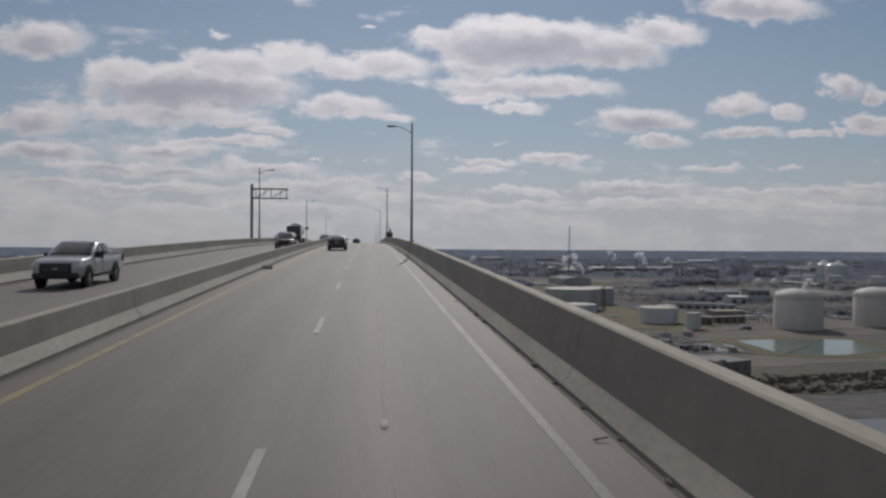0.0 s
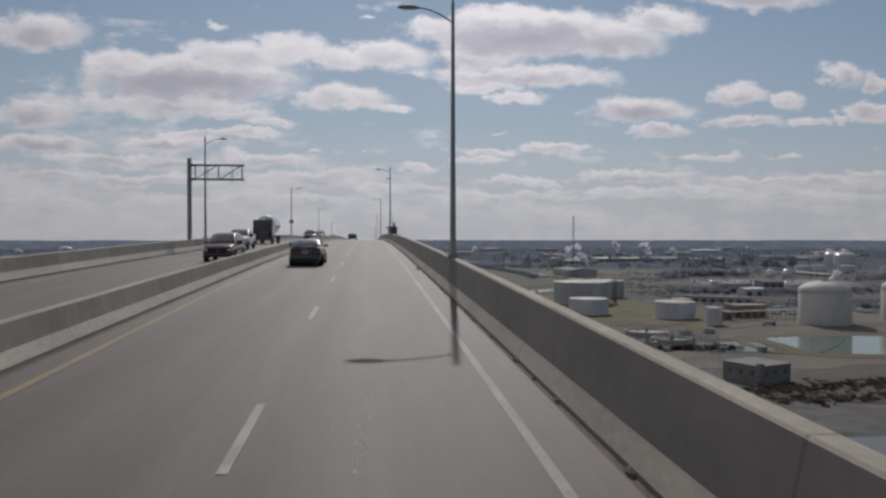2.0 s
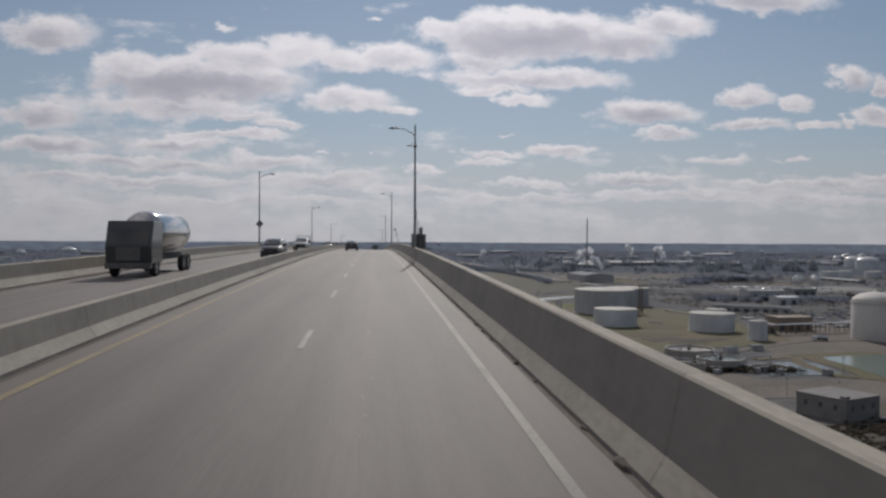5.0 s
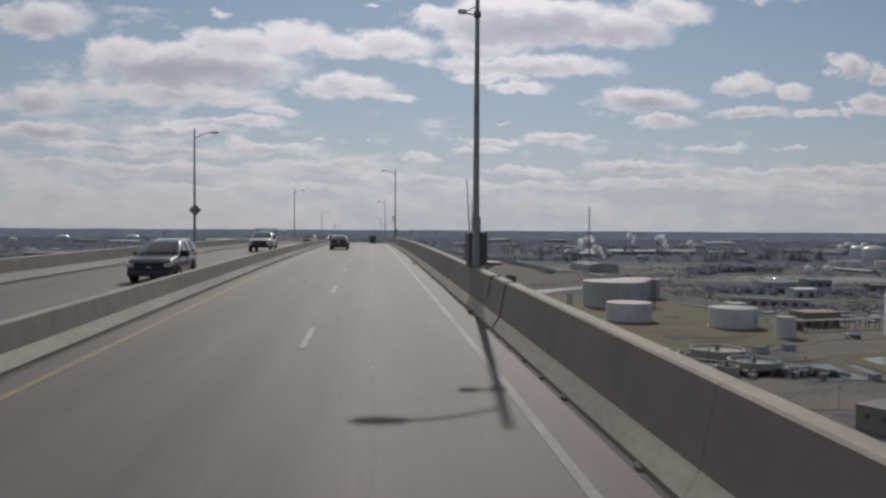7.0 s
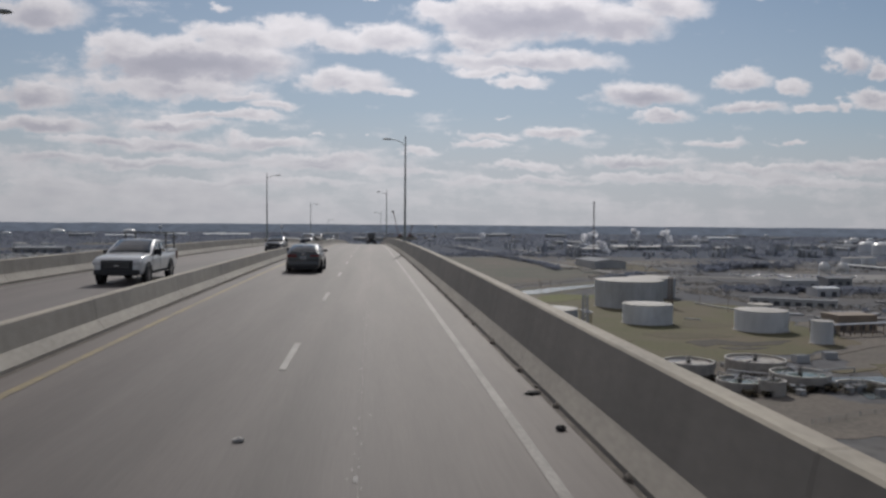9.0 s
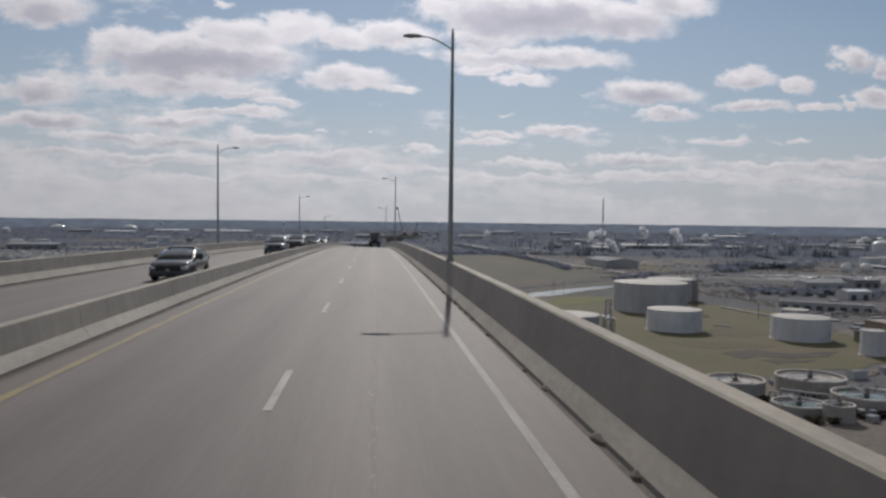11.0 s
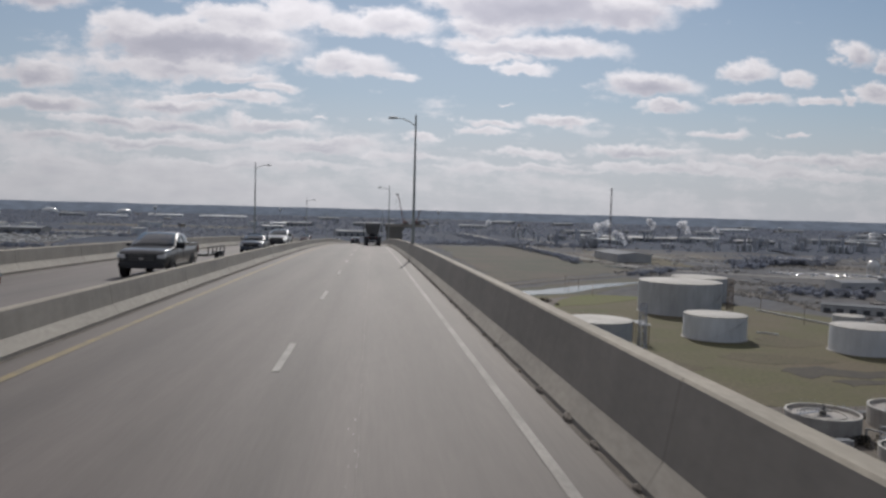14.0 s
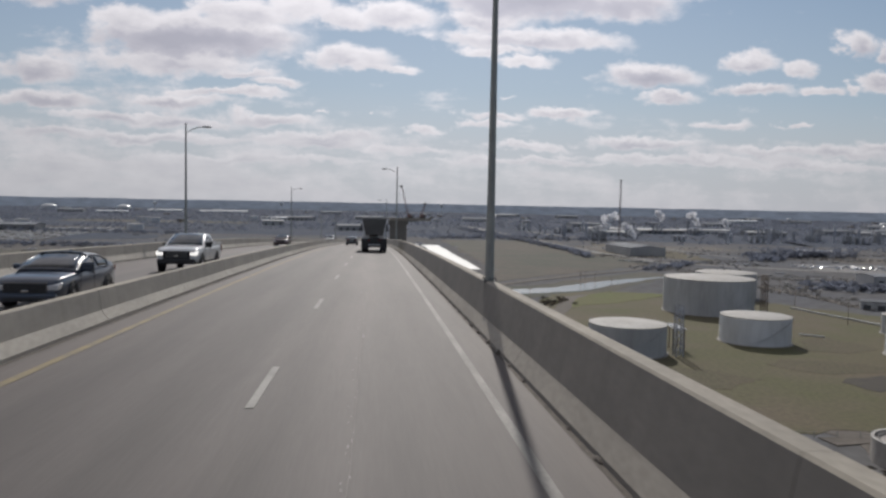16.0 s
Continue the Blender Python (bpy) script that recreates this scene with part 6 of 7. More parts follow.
def scrub_spots():
    rnd = random.Random(23)
    out = []
    while len(out) < 2400:
        x, y = rnd.uniform(250, 1000), rnd.uniform(640, 1320)
        if x > 0.75 * y + 60 or (x < 300 and y < 820) or noise.noise(Vector((x * 0.012, y * 0.02, 1.3))) < 0.12 or (425 < x < 670 and 985 < y < 1125):
            continue
        out.append((x, y, rnd.uniform(1.6, 3.6), rnd.uniform(1.0, 2.6)))
    return out


foliage("scrub", scrub_spots(), M_SCRUB, "haze-lightened grey-brown scrub across the rough ground", "scrub", 24, puffs=4)


def yard_clutter():
    """Low stacks, roofs and trailers that fill the works far off."""
    rnd = random.Random(17)
    verts, faces = [], []
    n = 0
    while n < 1300:
        y = 620 + 2300 * rnd.random() ** 2.0
        x = rnd.uniform(-0.7 * y - 100, 0.75 * y + 150)
        if not clear_of(x, y, PADS) or noise.noise(Vector((x * 0.004, y * 0.006, 7.7))) < -0.12:
            continue
        a = rnd.choice((0, 0.06, -0.1, 1.57)) + rnd.gauss(0, 0.05)
        w, d, h = rnd.uniform(2, 12), rnd.uniform(2, 7), rnd.uniform(0.5, 1.6)
        c, s = math.cos(a), math.sin(a)
        k = len(verts)
        for z in (GROUND - 0.1, GROUND + h):
            for px, py in ((-w / 2, -d / 2), (w / 2, -d / 2), (w / 2, d / 2), (-w / 2, d / 2)):
                verts.append((x + px * c - py * s, y + px * s + py * c, z))
        faces += [(k + 4, k + 5, k + 6, k + 7)] + [(k + i, k + (i + 1) % 4, k + 4 + (i + 1) % 4, k + 4 + i) for i in range(4)]
        n += 1
    me = bpy.data.meshes.new("yard_clutter")
    me.from_pydata(verts, [], faces)
    me.materials.append(M_CLUTTER)
    tagged(new("yard_clutter", me), "low sheds, stacks and trailers scattered over the far works", "clutter", "", "stuff")


PADS = [(170, 640, 115, 200), (200, 1290, 120, 280), (0, 900, 70, 900), (270, 440, 120, 90), (160, 950, 130, 180), (-620, 1440, 300, 130), (550, 1060, 125, 70)]
yard_clutter()


def storage_rows():
    """Long rows of pale stacked goods in the gravel yard, with gaps between the stacks."""
    rnd = random.Random(41)
    verts, faces = [], []
    for row in range(24):
        x = -890 + row * 18.5
        y = 1345 + rnd.uniform(0, 60)
        while y < min(1890, 1500 + (x + 900) * 0.9):
            w, d, h = rnd.uniform(1.8, 3.2), rnd.uniform(5, 18), rnd.uniform(0.6, 1.8)
            k = len(verts)
            xx = x + rnd.gauss(0, 0.8)
            for z in (GROUND - 0.1, GROUND + 0.2 + h):
                verts += [(xx - w, y, z), (xx + w, y, z), (xx + w, y + d, z), (xx - w, y + d, z)]
            faces += [(k + 4, k + 5, k + 6, k + 7)] + [(k + i, k + (i + 1) % 4, k + 4 + (i + 1) % 4, k + 4 + i) for i in range(4)]
            y += d + rnd.choice((1.5, 3, 7, 22))
    me = bpy.data.meshes.new("storage_rows")
    me.from_pydata(verts, [], faces)
    me.materials.append(M_SHELL_DIM)
    tagged(new("storage_rows", me), "long rows of pale stacked goods in a gravel yard", "stacks", "", "stuff")


storage_rows()


def parked_cars():
    """Rows of small glossy parked vehicles far off in the lots, sloped and tipped to glint at the camera."""
    rnd = random.Random(4)
    bm = bmesh.new()

    def car(x, y, heading):
        pts = [(-2.2, 0.35), (2.2, 0.35), (2.2, 1.0), (1.7, 1.05), (1.2, 1.55), (0.0, 1.6), (-0.95, 1.02), (-2.2, 0.9)]
        m = Matrix.Translation((x, y, GROUND)) @ Matrix.Rotation(heading + rnd.gauss(0, 0.16), 4, "Z") @ Matrix.Rotation(rnd.gauss(0, 0.16), 4, "Y")
        sides = [[bm.verts.new(m @ Vector((px, py, pz))) for px, pz in pts] for py in (-0.9, 0.9)]
        n = len(pts)
        bm.faces.new(sides[0])
        bm.faces.new(sides[1][::-1])
        for i in range(n):
            bm.faces.new((sides[0][i], sides[1][i], sides[1][(i + 1) % n], sides[0][(i + 1) % n]))

    for row in range(4):
        for k in range(36):
            if rnd.random() < (0.35 if row in (1, 2) else 0.6):
                continue
            car(446 + k * 3.9 + rnd.gauss(0, 0.3), 1052 + row * 13 - k * 0.5, 0.0)
    for row in range(3):
        for k in range(30):
            if rnd.random() < 0.6:
                continue
            car(305 + k * 6.6, 1350 + row * 30 + k * 0.4, rnd.choice((0, 1.57, -1.57)))
    for k in range(8):
        car(698 + k * 3.6, 1444 - k * 2.9, 0.2)
    for k in range(14):
        if rnd.random() < 0.75:
            car(268 + k * 3.4, 1140 - k * 4.5, -0.9)
    bmesh.ops.recalc_face_normals(bm, faces=bm.faces)
    single("parked_cars", bm, M_CAR_MIX, "rows of glinting parked cars in far lots", "cars", "stuff")


M_CAR_MIX = surface("mixed_car_paint", (0.5, 0.5, 0.52), (0.12, 0.12, 0.13), 0.35, 0.24, 0.0, 4.0, coat=1.0)
parked_cars()


def build_utility_pole(h):
    """A wooden pole with a crossarm and insulators."""
    p = thing("utility_pole", "thin grey-brown wooden utility pole with a crossarm", "utility pole", group="utility poles")
    part("pole", tube((0, 0, -0.5), (0, 0, h), 0.20, 0.13, 8), M_PIPE_RUST, p)
    part("crossarm", box(-1.2, -0.08, h - 0.9, 1.2, 0.08, h - 0.72), M_PIPE_RUST, p)
    for x in (-1.05, -0.45, 0.45, 1.05):
        part("insulator", turned([(0.05, 0), (0.09, 0.08), (0.05, 0.2), (0, 0.24)], 6, h - 0.72), M_STEEL_DARK, p).location.x = x
    return p


first_pole = build_utility_pole(10.5)
first_pole.matrix_basis = pose(158, 879, GROUND, 0, 0, 40)
for x, y, turn in ((154, 852, 40), (166, 868, 40), (165, 825, 35), (204, 828, 30), (95, 762, 30), (252, 690, 20), (262, 760, 20), (290, 830, 30)):
    copy_thing(first_pole, pose(x, y, GROUND, 0, 0, turn))


def build_yard_light(h):
    """A slim steel post with two flood lamps on a short crosspiece."""
    p = thing("yard_light", "slim grey steel yard light with two flood lamps", "yard light", group="yard lights")
    part("post", tube((0, 0, -0.2), (0, 0, h), 0.10, 0.07, 8), M_STEEL_DARK, p)
    part("crosspiece", box(-0.75, -0.06, h - 0.1, 0.75, 0.06, h + 0.04), M_STEEL_DARK, p)
    for sx in (-1, 1):
        part("flood_lamp", box(sx * 0.75 - 0.35, -0.35, h - 0.05, sx * 0.75 + 0.35, 0.25, h + 0.4, 0.05), M_STEEL_DARK, p)
    return p


first_light = build_yard_light(7.5)
first_light.matrix_basis = pose(227, 413, GROUND, 0, 0, 15)
for x, y in ((162, 380), (217, 430), (152, 462), (186, 474), (176, 432)):
    copy_thing(first_light, pose(x, y, GROUND, 0, 0, x * 7 % 50))


def build_yard_fence(points, label):
    """A low wire fence: posts with three thin rails between them."""
    f = thing("yard_fence", label, "fence", group="yard fences")
    for (ax, ay), (bx, by) in zip(points, points[1:]):
        n = max(1, int(math.hypot(bx - ax, by - ay) / 6))
        for k in range(n):
            x, y = ax + (bx - ax) * k / n, ay + (by - ay) * k / n
            part("post", box(x - 0.07, y - 0.07, GROUND, x + 0.07, y + 0.07, GROUND + 1.9), M_GALV, f)
        for z in (0.5, 1.15, 1.8):
            part("rail", tube((ax, ay, GROUND + z), (bx, by, GROUND + z), 0.04, seg=5), M_GALV, f)


build_yard_fence([(112, 496), (150, 494), (196, 506)], "grey wire fence between the clarifiers and the grass")
build_yard_fence([(138, 393), (153, 399), (167, 405), (205, 404)], "grey wire fence along the dirt yard")


# ---------------------------------------------------------------- new bridge under construction and its cranes
def build_new_pier():
    p = thing("unfinished_pier", "dark concrete pier of an unfinished bridge", "pier", pose(19, 905, 0))
    part("shaft", box(-6.5, -5, GROUND, 6.5, 5, -13, 0.2), M_PARAPET, p)
    part("head", box(-7.5, -6, -13, 7.5, 6, -9.8, 0.3), M_PARAPET, p)
    d = thing("deck_segment", "pale unfinished deck segment on the pier", "bridge deck", pose(28, 905, 0))
    part("slab", box(-16, -7, -9.8, 16, 7, -8.6, 0.1), M_BARRIER, d)
    part("edge_rail", box(-16, -7.1, -8.6, 16, -6.8, -7.7), M_BARRIER, d)


build_new_pier()


def build_crane(x, y, z0, tip, label):
    c = thing("lattice_crane", label, "crane", pose(x, y, z0), "cranes on the new bridge")
    part("carrier", box(-3, -2, 0, 3, 2, 1.6, 0.2), M_BLACK, c)
    part("cab", box(-1.2, -1.6, 1.6, 1.6, 1.6, 3.8, 0.2), M_CRANE, c)
    part("counterweight", box(1.8, -1.6, 1.6, 3.4, 1.6, 3.2, 0.1), M_STEEL_DARK, c)
    a, b = Vector((-0.8, 0, 2.5)), Vector(tip)
    w = 0.7
    n = 12
    side = (b - a).normalized().cross(Vector((0, 1, 0))).normalized()
    rails = [(Vector((0, w, 0)) + side * w), (Vector((0, -w, 0)) + side * w), (Vector((0, -w, 0)) - side * w), (Vector((0, w, 0)) - side * w)]
    bm = bmesh.new()
    for r in rails:
        add_tube(bm, a + r, b + r * 0.5, 0.11, 0.08, 4)
    for i in range(n):
        for k in range(4):
            f0, f1 = i / n, (i + 1) / n
            add_tube(bm, a.lerp(b, f0) + rails[k] * (1 - 0.5 * f0), a.lerp(b, f1) + rails[(k + 1) % 4] * (1 - 0.5 * f1), 0.07, seg=4)
    boom = part("boom", bm, M_CRANE, c)
    part("jib_head", box(b.x - 1.8, -0.5, b.z - 0.4, b.x + 0.8, 0.5, b.z + 0.8, 0.1), M_STEEL_DARK, boom)
    part("hoist_rope", tube((b.x - 1.5, 0, b.z), (b.x - 1.5, 0, b.z - 12), 0.06, seg=4), M_STEEL_DARK, c)


build_crane(27.5, 905, -8.6, (-6, 0, 25), "tall red lattice boom crane on the new pier")
build_crane(37, 903, -8.6, (3, 0, 12), "shorter dark lattice boom crane")


# ---------------------------------------------------------------- vehicles
def paint(name, col, rough=0.3):
    return surface(name, col, tuple(c * 0.85 for c in col), 1.5, rough, 0.0, 10.0, coat=0.6, speck=0.03)


P_SILVER = paint("silver_car_paint", (0.42, 0.43, 0.44))
P_WHITE = paint("white_car_paint", (0.66, 0.66, 0.65))
P_BLACK = paint("black_car_paint", (0.030, 0.030, 0.032))
P_NAVY = paint("dark_blue_car_paint", (0.03, 0.045, 0.075))
P_MAROON = paint("dark_maroon_car_paint", (0.09, 0.03, 0.03))
P_GREY = paint("dark_grey_car_paint", (0.045, 0.048, 0.052))
P_TRAILER = paint("dull_dark_trailer_paint", (0.085, 0.085, 0.085), 0.7)


def build_wheel(v, x, y, r, w, side):
    t = part("wheel", turned([(r * 0.62, -w / 2), (r * 0.93, -w / 2), (r, -w * 0.32), (r, w * 0.32), (r * 0.93, w / 2), (r * 0.62, w / 2)], 22), M_RUBBER, v)
    rim = part("rim", turned([(r * 0.64, -w * 0.3), (r * 0.64, w * 0.42), (r * 0.5, w * 0.36), (r * 0.2, w * 0.30), (r * 0.12, w * 0.42), (0, w * 0.44)], 16), M_RIM, t, "metal rim")
    for k in range(5):
        a = k * 2 * math.pi / 5
        bm = box(-0.035, r * 0.12, w * 0.30, 0.035, r * 0.62, w * 0.42)
        bmesh.ops.rotate(bm, verts=bm.verts, cent=(0, 0, 0), matrix=Matrix.Rotation(a, 3, "Z"))
        ob = part("spoke", bm, M_RIM, t)
    t.matrix_basis = pose(x, y, r, 0, 90 * side, 0)
    return t


def quad(bm, pts, thick, outward):
    """A thin pane with the given four corners."""
    o = Vector(outward).normalized() * thick
    a = [bm.verts.new(Vector(p)) for p in pts]
    b = [bm.verts.new(Vector(p) + o) for p in pts]
    bm.faces.new(a)
    bm.faces.new(b[::-1])
    for i in range(4):
        bm.faces.new((a[i], b[i], b[(i + 1) % 4], a[(i + 1) % 4]))
    bmesh.ops.recalc_face_normals(bm, faces=bm.faces)
    return bm


def lerp_y(a, b, f):
    return a + (b - a) * f


def loft_body(stations, W, low, square):
    """A car's lower body from (y, top, width share) stations, with tucked sills and rounded shoulders."""
    bm = bmesh.new()
    rings = []
    for y, top, share in stations:
        w = W * share
        r = 0.05 if square else 0.09
        half = [(0.0, low), (w * 0.90, low), (w * 0.975, low + 0.12), (w, low + (top - low) * 0.45), (w * 0.985, low + (top - low) * 0.75), (w * 0.965, top - r), (w * 0.93, top - r * 0.3), (w * 0.86, top), (w * 0.45, top + 0.02), (0.0, top + 0.025)]
        pts = [(x, z) for x, z in half] + [(-x, z) for x, z in half[-2:0:-1]]
        rings.append([bm.verts.new((x, y, z)) for x, z in pts])
    n = len(rings[0])
    for a, b in zip(rings, rings[1:]):
        for i in range(n):
            bm.faces.new((a[i], a[(i + 1) % n], b[(i + 1) % n], b[i]))
    bm.faces.new(rings[0][::-1])
    bm.faces.new(rings[-1])
    bmesh.ops.recalc_face_normals(bm, faces=bm.faces)
    return bm


class Cabin:
    """The skin of a car's cabin over its belt line."""

    def __init__(self, line, belt, roof, wb, wt):
        self.line, self.belt, self.roof, self.wb, self.wt = line, belt, roof, wb, wt

    def top(self, y):
        for (ya, za), (yb, zb) in zip(self.line, self.line[1:]):
            if ya <= y <= yb:
                f = (y - ya) / (yb - ya)
                return za + (zb - za) * f
        return self.belt

    def width(self, z):
        return self.wb + (self.wt - self.wb) * min(1.0, max(0.0, (z - self.belt) / (self.roof - self.belt))) ** 1.15

    def on_side(self, sx, y, f, off=0.0):
        z = self.belt + (self.top(y) - 0.05 - self.belt) * f
        return Vector((sx * (self.width(z) + off), y, z + off * 0.3))

    def on_top(self, y, g, off=0.0):
        z = self.top(y)
        return Vector((g * (self.width(z) - 0.03), y, z + 0.035 * (1 - g * g) - 0.01 + off))

    def shell(self):
        bm = bmesh.new()
        ys = []
        for (ya, _), (yb, _) in zip(self.line, self.line[1:]):
            ys += [ya + (yb - ya) * k / 3 for k in range(3)]
        ys.append(self.line[-1][0])
        rings = []
        for y in ys:
            up = [self.on_side(1, y, f) for f in (-0.02, 0.3, 0.6, 0.9, 1.0)] if self.top(y) - self.belt > 0.06 else [Vector((self.wb, y, self.belt - 0.01 + 0.001 * k)) for k in range(5)]
            ring = up + [self.on_top(y, g) for g in (0.96, 0.8, 0.4, 0.0)]
            ring += [Vector((-p.x, p.y, p.z)) for p in reversed(ring[:-1])]
            rings.append([bm.verts.new(p) for p in ring])
        for a, b in zip(rings, rings[1:]):
            for i in range(len(a) - 1):
                bm.faces.new((a[i], a[i + 1], b[i + 1], b[i]))
        bmesh.ops.recalc_face_normals(bm, faces=bm.faces)
        return bm

    def grid(self, rows):
        bm = bmesh.new()
        g = [[bm.verts.new(p) for p in r] for r in rows]
        for a, b in zip(g, g[1:]):
            for i in range(len(a) - 1):
                bm.faces.new((a[i], a[i + 1], b[i + 1], b[i]))
        bmesh.ops.recalc_face_normals(bm, faces=bm.faces)
        out = bmesh.ops.solidify(bm, geom=list(bm.faces), thickness=0.006)
        return bm

    def pane_top(self, ya, yb):
        return self.grid([[self.on_top(ya + (yb - ya) * k / 6, gg, 0.014) for gg in (-0.92, -0.6, -0.2, 0.2, 0.6, 0.92)] for k in range(7)])

    def pane_side(self, sx, ya, yb):
        return self.grid([[self.on_side(sx, ya + (yb - ya) * k / 5, f, 0.012) for f in (0.08, 0.4, 0.7, 0.92)] for k in range(6)])


M_PLATE = surface("number_plate", (0.45, 0.45, 0.46), None, 4, 0.5)


def wrap_lamp(sx, W, yr, belt):
    """A tail lamp that runs along the tail and wraps round the corner."""
    bm = box(sx * W * 0.40, yr - 0.015, belt - 0.16, sx * W * 0.87, yr + 0.14, belt - 0.05, 0.03)
    pts = [(yr + 0.0, belt - 0.16), (yr + 0.10, belt - 0.17), (yr + 0.38, belt - 0.05), (yr + 0.32, belt - 0.02), (yr + 0.02, belt - 0.04)]
    a = [bm.verts.new((sx * W * 0.80, y, z)) for y, z in pts]
    b = [bm.verts.new((sx * W * (0.885 + 0.16 * (y - yr)), y, z)) for y, z in pts]
    bm.faces.new(a)
    bm.faces.new(b[::-1])
    for i in range(5):
        bm.faces.new((a[i], a[(i + 1) % 5], b[(i + 1) % 5], b[i]))
    bmesh.ops.recalc_face_normals(bm, faces=bm.faces)
    return bm


def build_car(kind, colour, label, m, lights_on=False, rack=False):
    """A car facing +y at its own origin on the road under its middle: pickup, suv or sedan."""
    pick, suv = kind == "pickup", kind == "suv"
    L = {"pickup": 5.75, "suv": 4.75, "sedan": 4.75}[kind]
    W = {"pickup": 0.99, "suv": 0.94, "sedan": 0.90}[kind]
    belt = {"pickup": 1.22, "suv": 1.08, "sedan": 1.00}[kind]
    roof = {"pickup": 1.82, "suv": 1.72, "sedan": 1.46}[kind]
    hood = {"pickup": 1.16, "suv": 1.02, "sedan": 0.88}[kind]
    wr = {"pickup": 0.40, "suv": 0.36, "sedan": 0.33}[kind]
    low = {"pickup": 0.42, "suv": 0.30, "sedan": 0.24}[kind]
    yf, yr = L / 2, -L / 2
    ax_f, ax_r = yf - 0.95, yr + (1.2 if pick else 0.95)
    v = thing({"pickup": "pickup_truck", "suv": "suv", "sedan": "sedan"}[kind], label, {"pickup": "pickup truck", "suv": "car", "sedan": "car"}[kind], m, "traffic on the bridge")
    # lower body: lofted from nose to tail
    ar = wr + (0.10 if pick else 0.055)
    ws = yf - (1.55 if pick else 1.35)          # foot of the windscreen
    nose = [(yf + 0.03, hood - 0.34, 0.80), (yf + 0.01, hood - 0.20, 0.88), (yf - 0.10, hood - 0.08, 0.94), (yf - 0.40, hood - 0.01, 0.985), (lerp_y(yf - 0.4, ws, 0.5), hood + 0.03, 1.0), (ws, hood + 0.06, 1.0), (ws - 0.12, belt, 1.0)]
    if pick:
        tail = [(ax_r, belt + 0.02, 1.0), (yr + 0.15, belt + 0.05, 0.99), (yr, belt + 0.03, 0.965)]
    elif suv:
        tail = [(ax_r, belt, 1.0), (yr + 0.3, belt, 0.97), (yr + 0.05, belt - 0.04, 0.91), (yr, belt - 0.16, 0.88)]
    else:
        tail = [(ax_r, belt, 1.0), (yr + 0.75, belt + 0.05, 0.98), (yr + 0.2, belt + 0.07, 0.93), (yr + 0.03, belt + 0.02, 0.89), (yr, belt - 0.14, 0.86)]
    body = part("body", loft_body(nose + tail, W, low, pick), colour, v, smooth=True)
    for sx in (-1, 1):
        for yy in (ax_f, ax_r):
            # flat black disc on the uncut side, the well's shade put into its colour
            bm = turned([(ar, -0.02), (ar, 0.012), (0, 0.012)], 24)
            bmesh.ops.rotate(bm, verts=bm.verts, cent=(0, 0, 0), matrix=Matrix.Rotation(radians(90 * sx), 3, "Y"))
            bmesh.ops.translate(bm, verts=bm.verts, vec=(sx * (W + 0.002), yy, wr + 0.03))
            part("wheel_well_disc", bm, M_BLACK, v)
        part("sill", box(sx * (W - 0.05), ax_r + ar, low - 0.03, sx * (W + 0.015), ax_f - ar, low + 0.09, 0.015), M_BLACK, v)
        for yy in ((ws - 0.15, ws - 1.25) if not suv else (ws - 0.2, ws - 1.3, ws - 2.3)):
            part("door_seam", box(sx * (W - 0.004), yy - 0.008, low + 0.14, sx * (W + 0.003), yy + 0.008, belt - 0.05), M_BLACK, v)
    # cabin: a curved roof line, with panes laid on its skin
    if pick:
        line = [(ws - 2.38, belt), (ws - 2.32, belt + 0.34), (ws - 2.16, roof - 0.05), (ws - 1.7, roof), (ws - 1.1, roof - 0.03), (ws - 0.52, belt + 0.32), (ws, belt + 0.01)]
    elif suv:
        line = [(yr + 0.06, belt), (yr + 0.16, belt + 0.34), (yr + 0.36, roof - 0.07), (yr + 0.9, roof), (ws - 1.7, roof), (ws - 1.0, roof - 0.05), (ws - 0.46, belt + 0.30), (ws, belt + 0.01)]
    else:
        line = [(yr + 0.42, belt + 0.01), (yr + 0.85, belt + 0.26), (yr + 1.3, roof - 0.06), (yr + 1.8, roof - 0.01), (yr + 2.3, roof), (ws - 1.15, roof - 0.04), (ws - 0.55, belt + 0.28), (ws, belt + 0.01)]
    skin = Cabin(line, belt, roof, W - 0.03, W - (0.25 if not pick else 0.22))
    cab = part("cabin", skin.shell(), colour, v, smooth=True)
    y0b, y1b = line[0][0], line[-1][0]
    part("windscreen", skin.pane_top(line[-3][0] - 0.02, line[-1][0] - 0.06), M_GLASS, cab, "dark glass", smooth=True)
    rear0, rear1 = line[0][0] + (0.02 if pick or suv else 0.06), line[2][0] - 0.03
    part("rear_window", skin.pane_top(rear0, rear1), M_GLASS, cab, "dark glass", smooth=True)
    for sx in (-1, 1):
        ya, yb = line[1][0] + 0.08, line[-2][0] + 0.12
        cuts = [(0.0, 0.45), (0.51, 1.0)] if not suv else [(0.0, 0.27), (0.32, 0.62), (0.67, 1.0)]
        for c0, c1 in cuts:
            part("side_window", skin.pane_side(sx, ya + (yb - ya) * c0, ya + (yb - ya) * c1), M_GLASS, cab, "dark glass", smooth=True)
        part("mirror", box(sx * (W - 0.03), y1b - 0.48, belt + 0.0, sx * (W + 0.19), y1b - 0.34, belt + 0.15, 0.055), colour if kind == "sedan" else M_BLACK, v)
